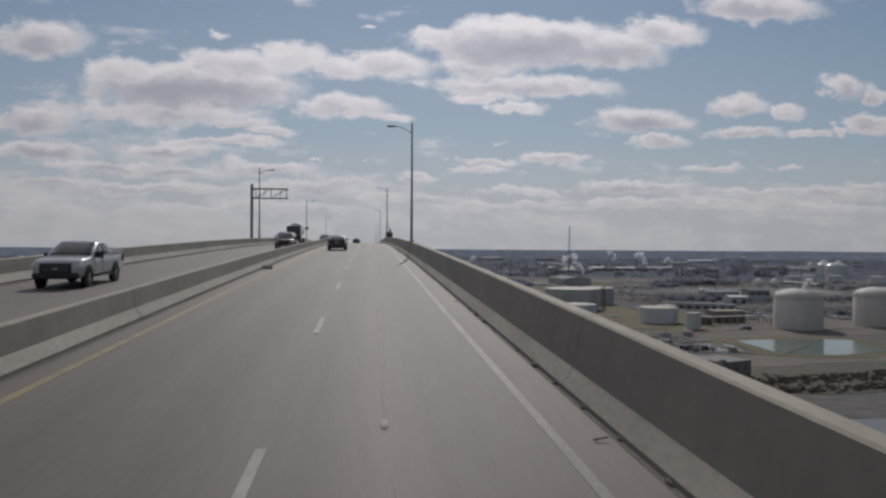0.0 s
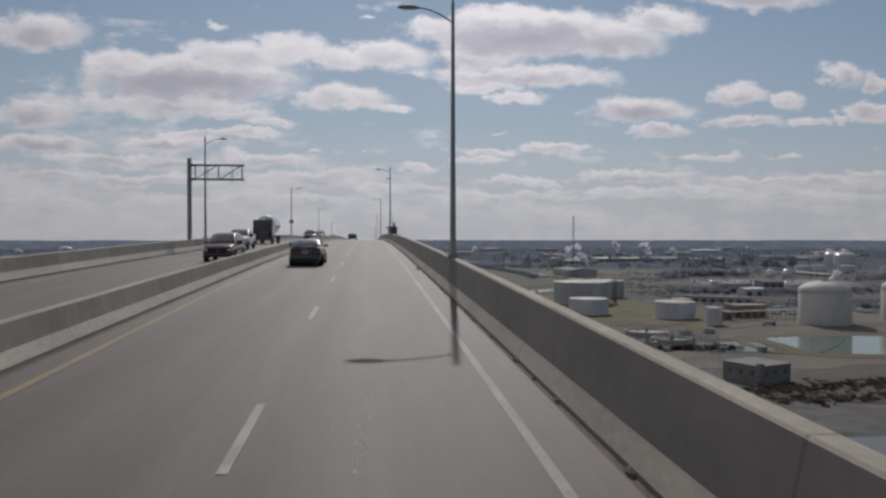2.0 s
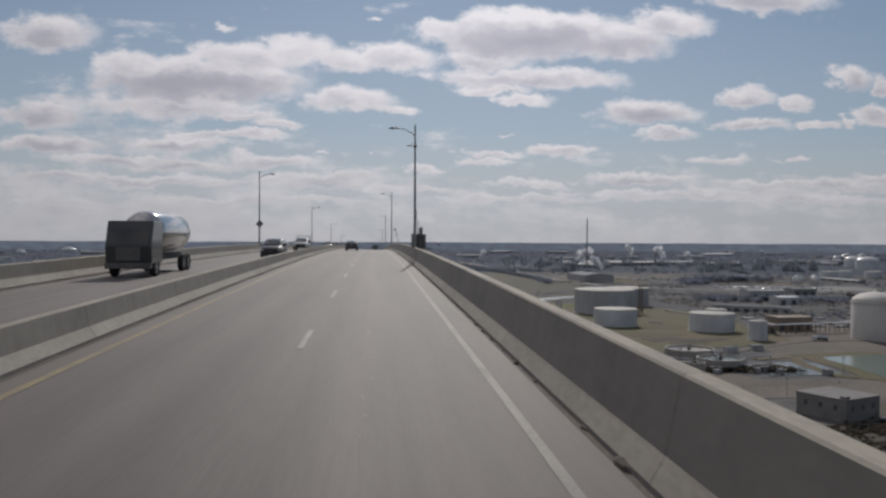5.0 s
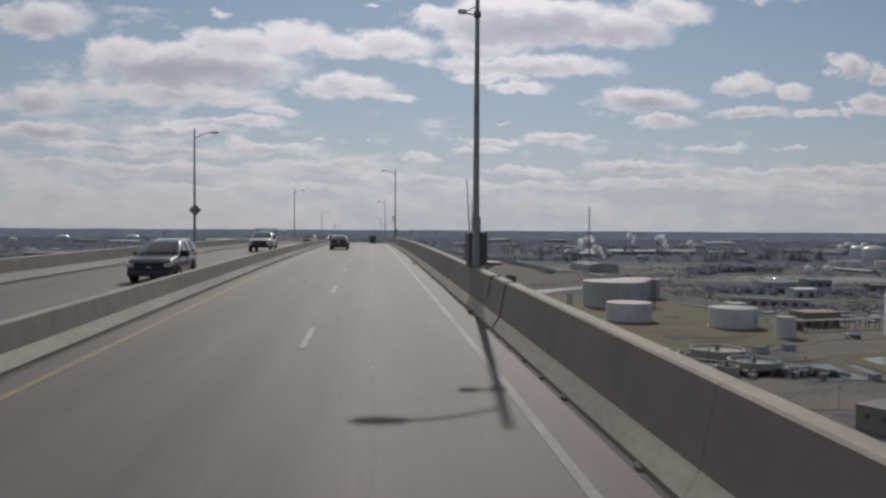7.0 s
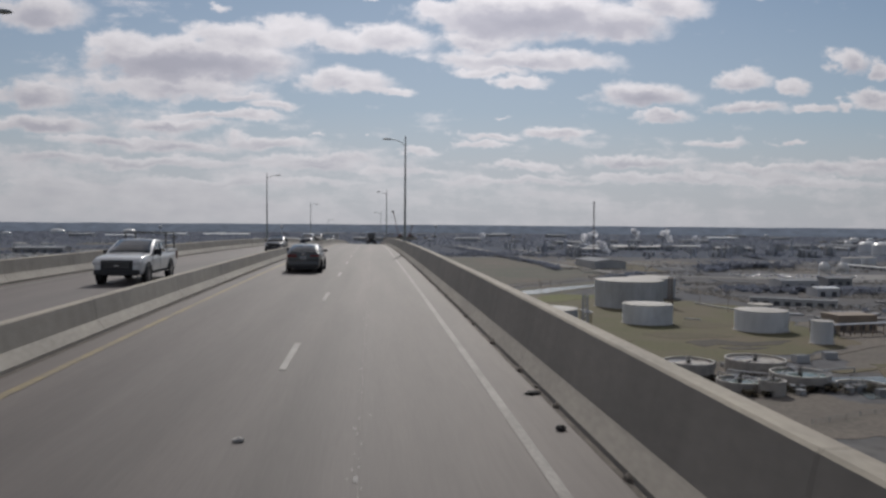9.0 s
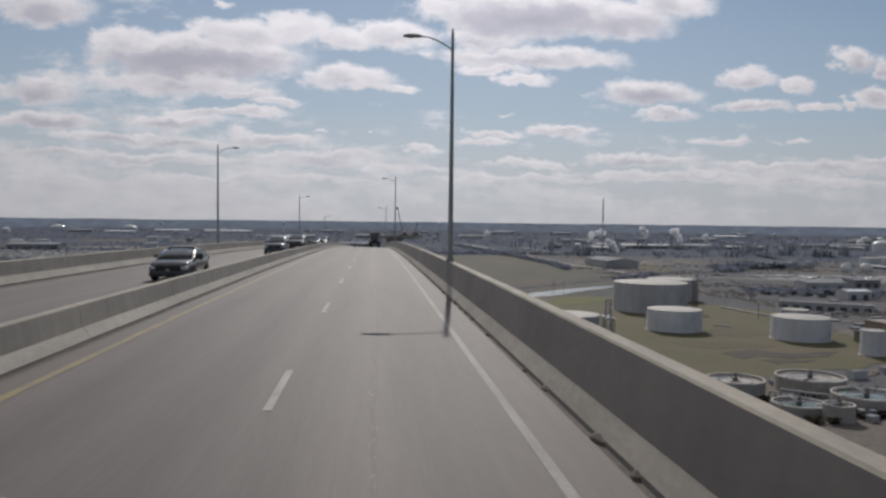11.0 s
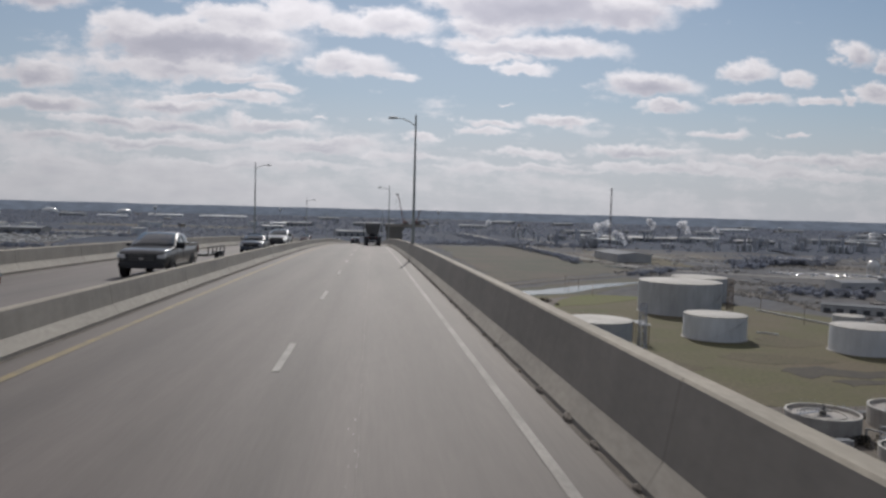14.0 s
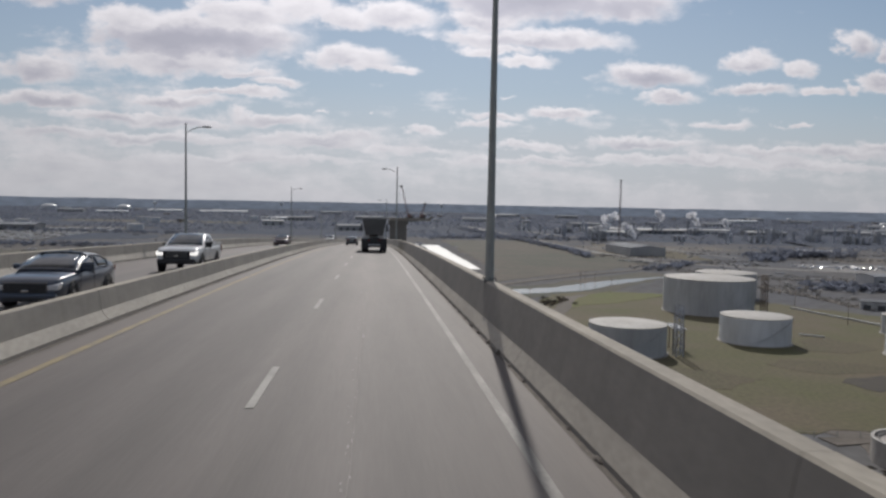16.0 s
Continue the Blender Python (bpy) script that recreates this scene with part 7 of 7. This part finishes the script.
        lamp = part("headlamp", side_bm([(yf - 0.32, hood - 0.13), (yf - 0.05, hood - 0.17), (yf + 0.03, hood - 0.22), (yf + 0.03, hood - 0.34), (yf - 0.22, hood - 0.30)], sx * (W * 0.60), sx * (W * 0.955), 0.015), M_LAMP_LIT if lights_on else M_LAMP_CLEAR, v, "lit headlamp" if lights_on else "clear headlamp")
        part("tail_lamp", box(sx * (W - 0.20), yr - 0.03, belt - 0.34, sx * (W - 0.02), yr + 0.10, belt - 0.05, 0.02) if pick else wrap_lamp(sx, W, yr, belt), M_LAMP_RED, v, "red tail lamp")
        part("door_handle", box(sx * W, ws - 1.2, belt - 0.14, sx * (W + 0.03), ws - 1.0, belt - 0.10), M_BLACK, v)
        for yy in (ax_f, ax_r):
            build_wheel(v, sx * (W - 0.085), yy, wr, 0.25, sx)
    gr = part("grille", box(-W * 0.64, yf - 0.10, low + 0.16, W * 0.64, yf + 0.05, hood - 0.14, 0.04), M_BLACK, v, "dark grille")
    for k in range(3):
        zz = low + 0.32 + (hood - low - 0.56) * k / 2
        part("grille_bar", box(-W * 0.5, yf + 0.048, zz - 0.015, W * 0.5, yf + 0.062, zz + 0.015), M_STEEL_DARK if pick else M_BLACK, gr)
    part("front_bumper", box(-W * 0.9, yf - 0.2, low - 0.02, W * 0.9, yf + 0.11, low + 0.22, 0.07), M_BLACK if pick else colour, v)
    part("intake", box(-W * 0.6, yf + 0.06, low + 0.0, W * 0.6, yf + 0.115, low + 0.10, 0.01), M_BLACK, v)
    part("badge", box(-0.09, yf + 0.05, hood - 0.40, 0.09, yf + 0.066, hood - 0.33, 0.01), M_CHROME, gr)
    part("rear_bumper", box(-W * 0.88, yr - 0.10, low, W * 0.88, yr + 0.14, low + 0.26, 0.07) if pick else box(-W * 0.90, yr - 0.07, low, W * 0.90, yr + 0.30, low + 0.40, 0.13), M_CHROME if pick else colour, v, smooth=not pick)
    rise = 0.11 if kind == "sedan" else 0.0
    plate = part("plate", box(-0.155, yr - 0.02, belt - 0.40 + rise, 0.155, yr + 0.01, belt - 0.25 + rise), M_PLATE, v)
    for k in range(3):
        part("bar", box(-0.11 + 0.08 * k, yr - 0.024, belt - 0.355 + rise, -0.05 + 0.08 * k, yr - 0.019, belt - 0.30 + rise), M_STEEL_DARK, plate)
    if not pick and not suv:
        part("boot_lip", box(-W * 0.78, yr + 0.03, belt + 0.045, W * 0.78, yr + 0.15, belt + 0.085, 0.018), colour, v)
        part("rear_badge", box(-0.06, yr - 0.012, belt - 0.09, 0.06, yr + 0.02, belt - 0.02, 0.01), M_CHROME, v)
        part("roof_aerial", side_bm([(yr + 1.55, roof + 0.0), (yr + 1.75, roof + 0.01), (yr + 1.60, roof + 0.075), (yr + 1.57, roof + 0.07)], -0.015, 0.015), colour, v)
        part("diffuser", box(-W * 0.62, yr - 0.105, low - 0.02, W * 0.62, yr - 0.02, low + 0.08, 0.02), M_BLACK, v)
        for sx in (-1, 1):
            ya, yb = line[1][0] + 0.02, line[-2][0] + 0.2
            loop = [skin.on_side(sx, ya + (yb - ya) * k / 10, 0.03, 0.016) for k in range(11)] + [skin.on_side(sx, ya + (yb - ya) * k / 10, 0.97, 0.016) for k in range(10, -1, -1)]
            bm = bmesh.new()
            for p, q in zip(loop, loop[1:] + loop[:1]):
                if (p - q).length > 0.01:
                    add_tube(bm, p, q, 0.011, seg=5)
            part("window_trim", bm, M_CHROME, cab, "bright chrome window trim")
    if pick:
        bm = bmesh.new()
        y1 = y0b - 0.06
        for x0, x1 in ((-W + 0.02, -W + 0.12), (W - 0.12, W - 0.02)):
            add_box(bm, x0, yr + 0.02, belt, x1, y1, belt + 0.13, 0.02)
        add_box(bm, -W + 0.12, yr + 0.02, belt, W - 0.12, yr + 0.1, belt + 0.13, 0.02)
        add_box(bm, -W + 0.12, y1 - 0.08, belt, W - 0.12, y1, belt + 0.13, 0.02)
        part("bed_rail", bm, colour, v)
        part("bed_liner", box(-W + 0.12, yr + 0.1, belt + 0.062, W - 0.12, y1 - 0.08, belt + 0.07), M_BLACK, v)
    if rack:
        bm = bmesh.new()
        for sx in (-W + 0.1, W - 0.1):
            for yy in (yr + 0.2, y0b - 0.15):
                add_box(bm, sx - 0.03, yy - 0.03, belt + 0.1, sx + 0.03, yy + 0.03, roof + 0.25)
            add_box(bm, sx - 0.03, yr + 0.1, roof + 0.25, sx + 0.03, y0b - 0.05, roof + 0.31)
        for yy in (yr + 0.2, (yr + y0b) / 2, y0b - 0.15):
            add_box(bm, -W + 0.1, yy - 0.03, roof + 0.25, W - 0.1, yy + 0.03, roof + 0.31)
        part("ladder_rack", bm, M_STEEL_DARK, v)
    return v


def build_dump_trailer(m):
    """The rear of a high-sided dump truck, facing +y; origin on the road under its tail."""
    t = thing("dump_truck", "dark high-sided dump truck with a tapered tub and white corner posts", "truck", m, "traffic on the bridge")
    y1 = 9.6
    # tapered tub: wide at the rim, narrow at the floor
    bm = bmesh.new()
    def ring(y, z0, z1, w0, w1):
        return [bm.verts.new(p) for p in ((-w0, y, z0), (w0, y, z0), (w1, y, z1), (-w1, y, z1))]
    r0, r1 = ring(0.15, 1.72, 3.32, 0.86, 1.20), ring(y1, 1.5, 3.4, 0.86, 1.20)
    i0, i1 = ring(0.22, 1.80, 3.33, 0.80, 1.12), ring(y1 - 0.1, 1.6, 3.41, 0.80, 1.12)
    for k in (0, 1, 3):
        n = (k + 1) % 4
        bm.faces.new((r0[k], r0[n], r1[n], r1[k]))
        bm.faces.new((i0[n], i0[k], i1[k], i1[n]))
    for p, q in ((r0, i0), (i1, r1)):
        bm.faces.new((p[1], p[2], q[2], q[1]))
        bm.faces.new((p[3], p[0], q[0], q[3]))
    bm.faces.new(r1)
    bm.faces.new((r0[2], i0[2], i1[2], r1[2]))
    bm.faces.new((r0[3], r1[3], i1[3], i0[3]))
    bmesh.ops.recalc_face_normals(bm, faces=bm.faces)
    part("tub", bm, P_TRAILER, t)
    bm = bmesh.new()
    quad(bm, [(-0.86, 0.10, 1.72), (0.86, 0.10, 1.72), (1.18, 0.06, 3.30), (-1.18, 0.06, 3.30)], 0.06, (0, -1, 0))
    gate = part("tailgate", bm, P_TRAILER, t, "dark ribbed tailgate")
    for k in range(4):
        zz = 1.85 + 0.42 * k
        ww = 0.86 + 0.32 * (zz - 1.72) / 1.6
        part("rib", box(-ww + 0.05, -0.02, zz, ww - 0.05, 0.04, zz + 0.08), P_TRAILER, gate)
    for sx in (-1, 1):
        part("corner_post", quad(bmesh.new(), [(sx * 0.90, 0.0, 1.66), (sx * 1.00, 0.0, 1.66), (sx * 1.27, 0.0, 3.32), (sx * 1.19, 0.0, 3.32)], 0.16, (0, 1, 0)), M_SHELL, t, "white corner post")
        part("tarp_bow", box(sx * 1.16, 0.1, 3.32, sx * 1.26, y1, 3.42, 0.02), M_STEEL_DARK, t)
        part("fender", box(sx * 0.62, -0.1, 1.38, sx * 1.25, 2.7, 1.46, 0.02), M_SHELL, t, "white fender")
        part("mud_flap", box(sx * 0.62, -0.2, 0.35, sx * 1.25, -0.17, 1.36), M_BLACK, t)
        lamps = part("tail_lamp", box(sx * 0.42, -0.22, 1.14, sx * 0.6, -0.16, 1.28, 0.02), M_LAMP_RED, t, "red tail lamp")
        for yy in (0.75, 2.05):
            for xx in (0.72, 1.06):
                build_wheel(t, sx * xx, yy, 0.52, 0.29, sx)
        for yy in (7.6, 9.0):
            build_wheel(t, sx * 0.95, yy, 0.52, 0.32, sx)
        part("mirror", box(sx * 1.35, 11.6, 2.1, sx * 1.5, 11.7, 2.9, 0.02), M_BLACK, t)
    part("chassis", box(-0.45, -0.05, 0.85, 0.45, 12.5, 1.45, 0.03), M_BLACK, t)
    part("rear_bar", box(-1.2, -0.24, 0.50, 1.2, -0.12, 0.66, 0.02), M_BLACK, t)
    part("reflector_bar", box(-0.55, -0.252, 0.70, 0.60, -0.242, 0.80), M_SHELL, t, "white reflective strip")
    part("bumper_plate", box(-0.62, -0.16, 0.66, 0.62, -0.10, 1.40), M_BLACK, t)
    cab = part("cab", box(-1.2, 10.6, 0.9, 1.2, 12.6, 3.0, 0.15), P_WHITE, t)
    part("hood", box(-0.95, 12.6, 0.8, 0.95, 14.2, 1.9, 0.2), P_WHITE, t)
    return t


def build_flat_trailer(m):
    """A low two-axle trailer with an open rail, towed behind a pickup."""
    t = thing("utility_trailer", "black steel utility trailer with low open side rails", "trailer", m)
    part("deck", box(-0.95, -2.2, 0.55, 0.95, 2.2, 0.66, 0.02), M_BLACK, t)
    part("drawbar", box(-0.06, 2.2, 0.5, 0.06, 3.4, 0.6, 0.02), M_STEEL_DARK, t)
    for sx in (-1, 1):
        part("top_rail", box(sx * 0.92 - 0.03, -2.2, 0.98, sx * 0.92 + 0.03, 2.2, 1.04), M_STEEL_DARK, t)
        for y in (-2.15, -1.05, 0.0, 1.05, 2.15):
            part("rail_post", box(sx * 0.92 - 0.03, y - 0.03, 0.66, sx * 0.92 + 0.03, y + 0.03, 0.98), M_STEEL_DARK, t)
        for y in (-0.45, 0.45):
            build_wheel(t, sx * 1.06, y, 0.36, 0.2, sx)
        part("mudguard", box(sx * 1.06 - 0.12, -0.9, 0.74, sx * 1.06 + 0.12, 0.9, 0.78, 0.01), M_BLACK, t)


build_dump_trailer(on_deck(377.0, 0.25))
LANE_N, LANE_F = -9.1, -12.4
build_car("sedan", P_BLACK, "black sedan driving ahead in the next lane", on_deck(428, -3.3))
build_car("sedan", P_BLACK, "glossy black sedan with red tail lamps in the next lane", on_deck(80.9, -3.42))
build_car("sedan", P_GREY, "dark grey sedan on the road ahead", on_deck(206.5, -3.4))
build_car("suv", P_MAROON, "dark maroon sport utility car in oncoming traffic", on_deck(86, LANE_N, 180))
build_car("pickup", P_SILVER, "silver crew-cab pickup truck in oncoming traffic", on_deck(33.9, -11.95, 180) @ Matrix.Diagonal((0.93, 0.88, 0.96, 1)))
build_car("pickup", P_WHITE, "white pickup truck with a black front in oncoming traffic", on_deck(108.5, -11.7, 180))
build_car("suv", P_BLACK, "black sport utility car in oncoming traffic", on_deck(160, LANE_N, 180))
build_car("pickup", P_WHITE, "white pickup truck with a steel ladder rack", on_deck(199, -10.15, 180), rack=True)
build_car("sedan", P_BLACK, "glossy black sedan in oncoming traffic", on_deck(241.0, LANE_N, 180))
build_car("suv", P_NAVY, "dark blue sport utility car in oncoming traffic", on_deck(278, LANE_N, 180))
build_car("pickup", P_BLACK, "black pickup truck in oncoming traffic", on_deck(297, LANE_N, 180))
build_flat_trailer(on_deck(304.6, LANE_N, 180))
build_car("sedan", P_NAVY, "dark blue sedan in oncoming traffic", on_deck(325.0, LANE_N, 180))
build_car("pickup", P_WHITE, "white pickup truck with a dark grille guard", on_deck(341.5, LANE_N, 180), lights_on=True)
build_car("sedan", P_MAROON, "dark maroon sedan in oncoming traffic", on_deck(405, -11.8, 180))
build_car("suv", P_WHITE, "white sport utility car in oncoming traffic", on_deck(470, LANE_N, 180))


# ---------------------------------------------------------------- small things on the deck
def drain_holes():
    """Dark weep holes clogged with grit along the right parapet's foot."""
    host = thing("drain_row", "dark grit-clogged drain holes at the parapet's foot", "drain", kind="structure")
    bm = bmesh.new()
    bmesh.ops.create_icosphere(bm, subdivisions=2, radius=1.0)
    for v in bm.verts:
        k = 1 + 0.35 * noise.noise(v.co * 2.3)
        v.co = Vector((v.co.x * 0.055 * k, v.co.y * 0.16 * k, max(v.co.z, -0.1) * 0.085 * k))
    clump = mesh_of(bm, "clump", M_DIRT_LINE)
    rnd = random.Random(23)
    s = -6.0
    while s < 440:
        ob = new("clump", clump)
        k = rnd.uniform(0.5, 1.25)
        ob.matrix_basis = pose(BAR_R - 0.01, s, deck_height(s, BAR_R) + 0.005, 0, 0, rnd.uniform(-8, 8)) @ Matrix.Diagonal((k, k * rnd.uniform(0.7, 1.4), k, 1))
        ob.parent = host
        s += rnd.choice((1.5, 1.55, 1.5, 3.05)) + rnd.uniform(-0.2, 0.2)


drain_holes()


def splatter():
    """Small dried white drips along the middle of the driving lane."""
    rnd = random.Random(31)
    bm = bmesh.new()
    for i in range(800):
        s = rnd.uniform(0, 330)
        if noise.noise(Vector((s * 0.09, 1.7, 0))) < -0.15:
            continue
        x = -0.06 + 0.12 * noise.noise(Vector((s * 0.02, 5, 0))) + rnd.gauss(0, 0.05)
        r = rnd.uniform(0.005, 0.015) if rnd.random() < 0.95 else rnd.uniform(0.016, 0.03)
        n = 7
        ring = []
        for k in range(n):
            a = 2 * math.pi * k / n
            rr = r * rnd.uniform(0.5, 1.3)
            px, py = x + rr * math.cos(a), s + rr * 4.5 * math.sin(a)
            ring.append(bm.verts.new((px, py, deck_height(py, px) + 0.007)))
        bm.faces.new(ring)
    single("lane_splatter", bm, M_SPILL, "dried white drips along the lane's middle", "stain", "stuff")


splatter()


def lane_seam(s0, s1, x, wide, seed):
    """A thin pale sealed crack that wanders along the lane."""
    bm = bmesh.new()
    last = None
    for k in range(int((s1 - s0) / 0.4) + 1):
        s = s0 + 0.4 * k
        px = x + 0.10 * noise.noise(Vector((s * 0.11, seed, 0))) + 0.03 * noise.noise(Vector((s * 0.7, seed, 5)))
        w = wide * (0.6 + 0.8 * abs(noise.noise(Vector((s * 0.5, seed, 9)))))
        row = [bm.verts.new((px + d * w, s, deck_height(s, px) + 0.0065)) for d in (-0.5, 0.5)]
        if last and noise.noise(Vector((s * 0.35, seed, 2))) > -0.22:
            bm.faces.new((last[0], last[1], row[1], row[0]))
        last = row
    single("lane_seam", bm, M_SEAM, "thin pale sealed crack along the lane", "crack", "structure")


M_SEAM = surface("pale_crack_filler", (0.205, 0.19, 0.175), (0.15, 0.138, 0.127), 3.0, 0.8, 0.0, 10.0, speck=0.2)
for s0, s1, x, wide, seed in ((6, 62, -0.02, 0.016, 1), (66, 118, -0.10, 0.014, 2), (124, 190, -0.06, 0.018, 3), (196, 262, 0.02, 0.022, 4), (266, 330, -0.04, 0.020, 5)):
    lane_seam(s0, s1, x, wide, seed)


def lump(name, x, s, size, mat, label, category, seed, flat_z=0.5):
    """A small irregular piece of debris lying on the deck."""
    bm = bmesh.new()
    bmesh.ops.create_icosphere(bm, subdivisions=2, radius=1.0)
    for v in bm.verts:
        k = 1 + 0.5 * noise.noise(v.co * 1.4 + Vector((seed, 0, 0)))
        v.co = Vector((v.co.x * size[0] * k, v.co.y * size[1] * k, max(v.co.z, -0.15) * size[2] * k))
    return single(name, bm, mat, label, category, m=on_deck(s, x, 0 if "spill" in name else seed * 37 % 180, 0.02))


lump("spill_patch", -0.08, 11.1, (0.05, 0.20, 0.01), M_SPILL, "dried white spill on the lane", "stain", 1)
lump("rubble", -5.74, 43.8, (0.20, 0.30, 0.22), M_SPILL, "pale broken lump beside the median", "rubble", 2)
lump("rubble", -5.85, 45.2, (0.10, 0.2, 0.10), M_BARRIER, "small concrete lump beside the median", "rubble", 3)
lump("rubble", 2.66, 76.4, (0.13, 0.08, 0.07), M_BLACK, "dark scrap beside the parapet", "rubble", 4)
lump("rubble", 2.62, 175.7, (0.13, 0.08, 0.04), M_RUBBER, "flat dark tyre scrap by the parapet", "rubble", 5)
lump("rubble", 2.55, 173.6, (0.08, 0.07, 0.05), M_RUBBER, "small dark tyre scrap by the parapet", "rubble", 6)
lump("rubble", -1.52, 173.2, (0.06, 0.08, 0.03), M_SPILL, "pale chip on the lane line", "rubble", 7)
lump("rubble", -2.9, 158.0, (0.05, 0.06, 0.02), M_SPILL, "pale chip on the road", "rubble", 8)


def twig(x, s, turn, label):
    t = thing("twig", label, "twig", on_deck(s, x, turn, 0.02))
    rnd = random.Random(int(s))
    for k in range(3):
        a = rnd.uniform(-0.5, 0.5)
        part("branch", tube((0, 0.02 * k, 0.01), (0.2 * math.cos(a), 0.2 * math.sin(a), 0.03), 0.008, 0.004, 5), M_BRUSH, t)


twig(2.45, 10.2, 20, "dry brown twig on the shoulder")
twig(2.6, 26.5, 80, "dry brown twig by the parapet")


def cable_loop():
    s, x = 66.7, BAR_R + 0.47
    bm = bmesh.new()
    pts = [(0.10 * math.cos(a), 0.15 * math.sin(a), 0.035 + 0.02 * math.sin(3 * a)) for a in [2 * math.pi * k / 16 for k in range(17)]]
    for a, b in zip(pts, pts[1:]):
        add_tube(bm, a, b, 0.010, seg=5)
    single("cable_loop", bm, M_BLACK, "loop of black cable on the parapet's top", "cable", m=on_deck(s, x, 0, 1.165))


cable_loop()


def build_tanker(m, label, cab_paint, cab_label):
    t = thing("tanker_truck", label, "truck", m)
    bm = turned([(0.2, 0), (1.05, 0.15), (1.15, 0.5), (1.15, 6.0), (1.05, 6.35), (0.2, 6.5)], 20)
    bmesh.ops.rotate(bm, verts=bm.verts, cent=(0, 0, 0), matrix=Matrix.Rotation(radians(-90), 3, "X"))
    bmesh.ops.translate(bm, verts=bm.verts, vec=(0, -4.5, 2.3))
    part("tank", bm, M_CHROME, t, "polished metal tank", smooth=True)
    part("chassis", box(-0.5, -4.6, 0.75, 0.5, 4.2, 1.1, 0.03), M_BLACK, t)
    part("cab", side_bm([(2.2, 0.7), (4.3, 0.7), (4.4, 1.6), (3.9, 2.9), (2.2, 2.9)], -1.15, 1.15, 0.08), cab_paint, t, cab_label)
    part("grille", box(-0.6, 4.34, 0.85, 0.6, 4.42, 1.55, 0.02), M_STEEL_DARK, t, "dull steel grille")
    part("bumper", box(-1.15, 4.2, 0.45, 1.15, 4.45, 0.75, 0.04), M_STEEL_DARK, t)
    part("windscreen", side_bm([(4.37, 1.72), (3.95, 2.75), (3.93, 2.75), (4.33, 1.72)], -1.0, 1.0), M_GLASS, t)
    for yy in (-3.6, -2.5, 3.3):
        for sx in (-1, 1):
            build_wheel(t, sx * 1.0, yy, 0.5, 0.3, sx)
    return t


build_tanker(pose(274.5, 545, GROUND + 0.12, 0, 0, 75), "white tanker truck with a shining metal tank in the yard", P_WHITE, "white cab")
tagged(build_tanker(on_deck(133, LANE_F, 180), "dark-cabbed tanker truck with a polished tank in oncoming traffic", P_GREY, "dark grey cab"), group="traffic on the bridge")


def build_pump_pickup():
    tagged(build_car("suv", P_BLACK, "black sport utility car parked beside the pump house", pose(171.5, 336.5, GROUND + 0.12, 0, 0, 60)), group="parked vehicles")


build_pump_pickup()
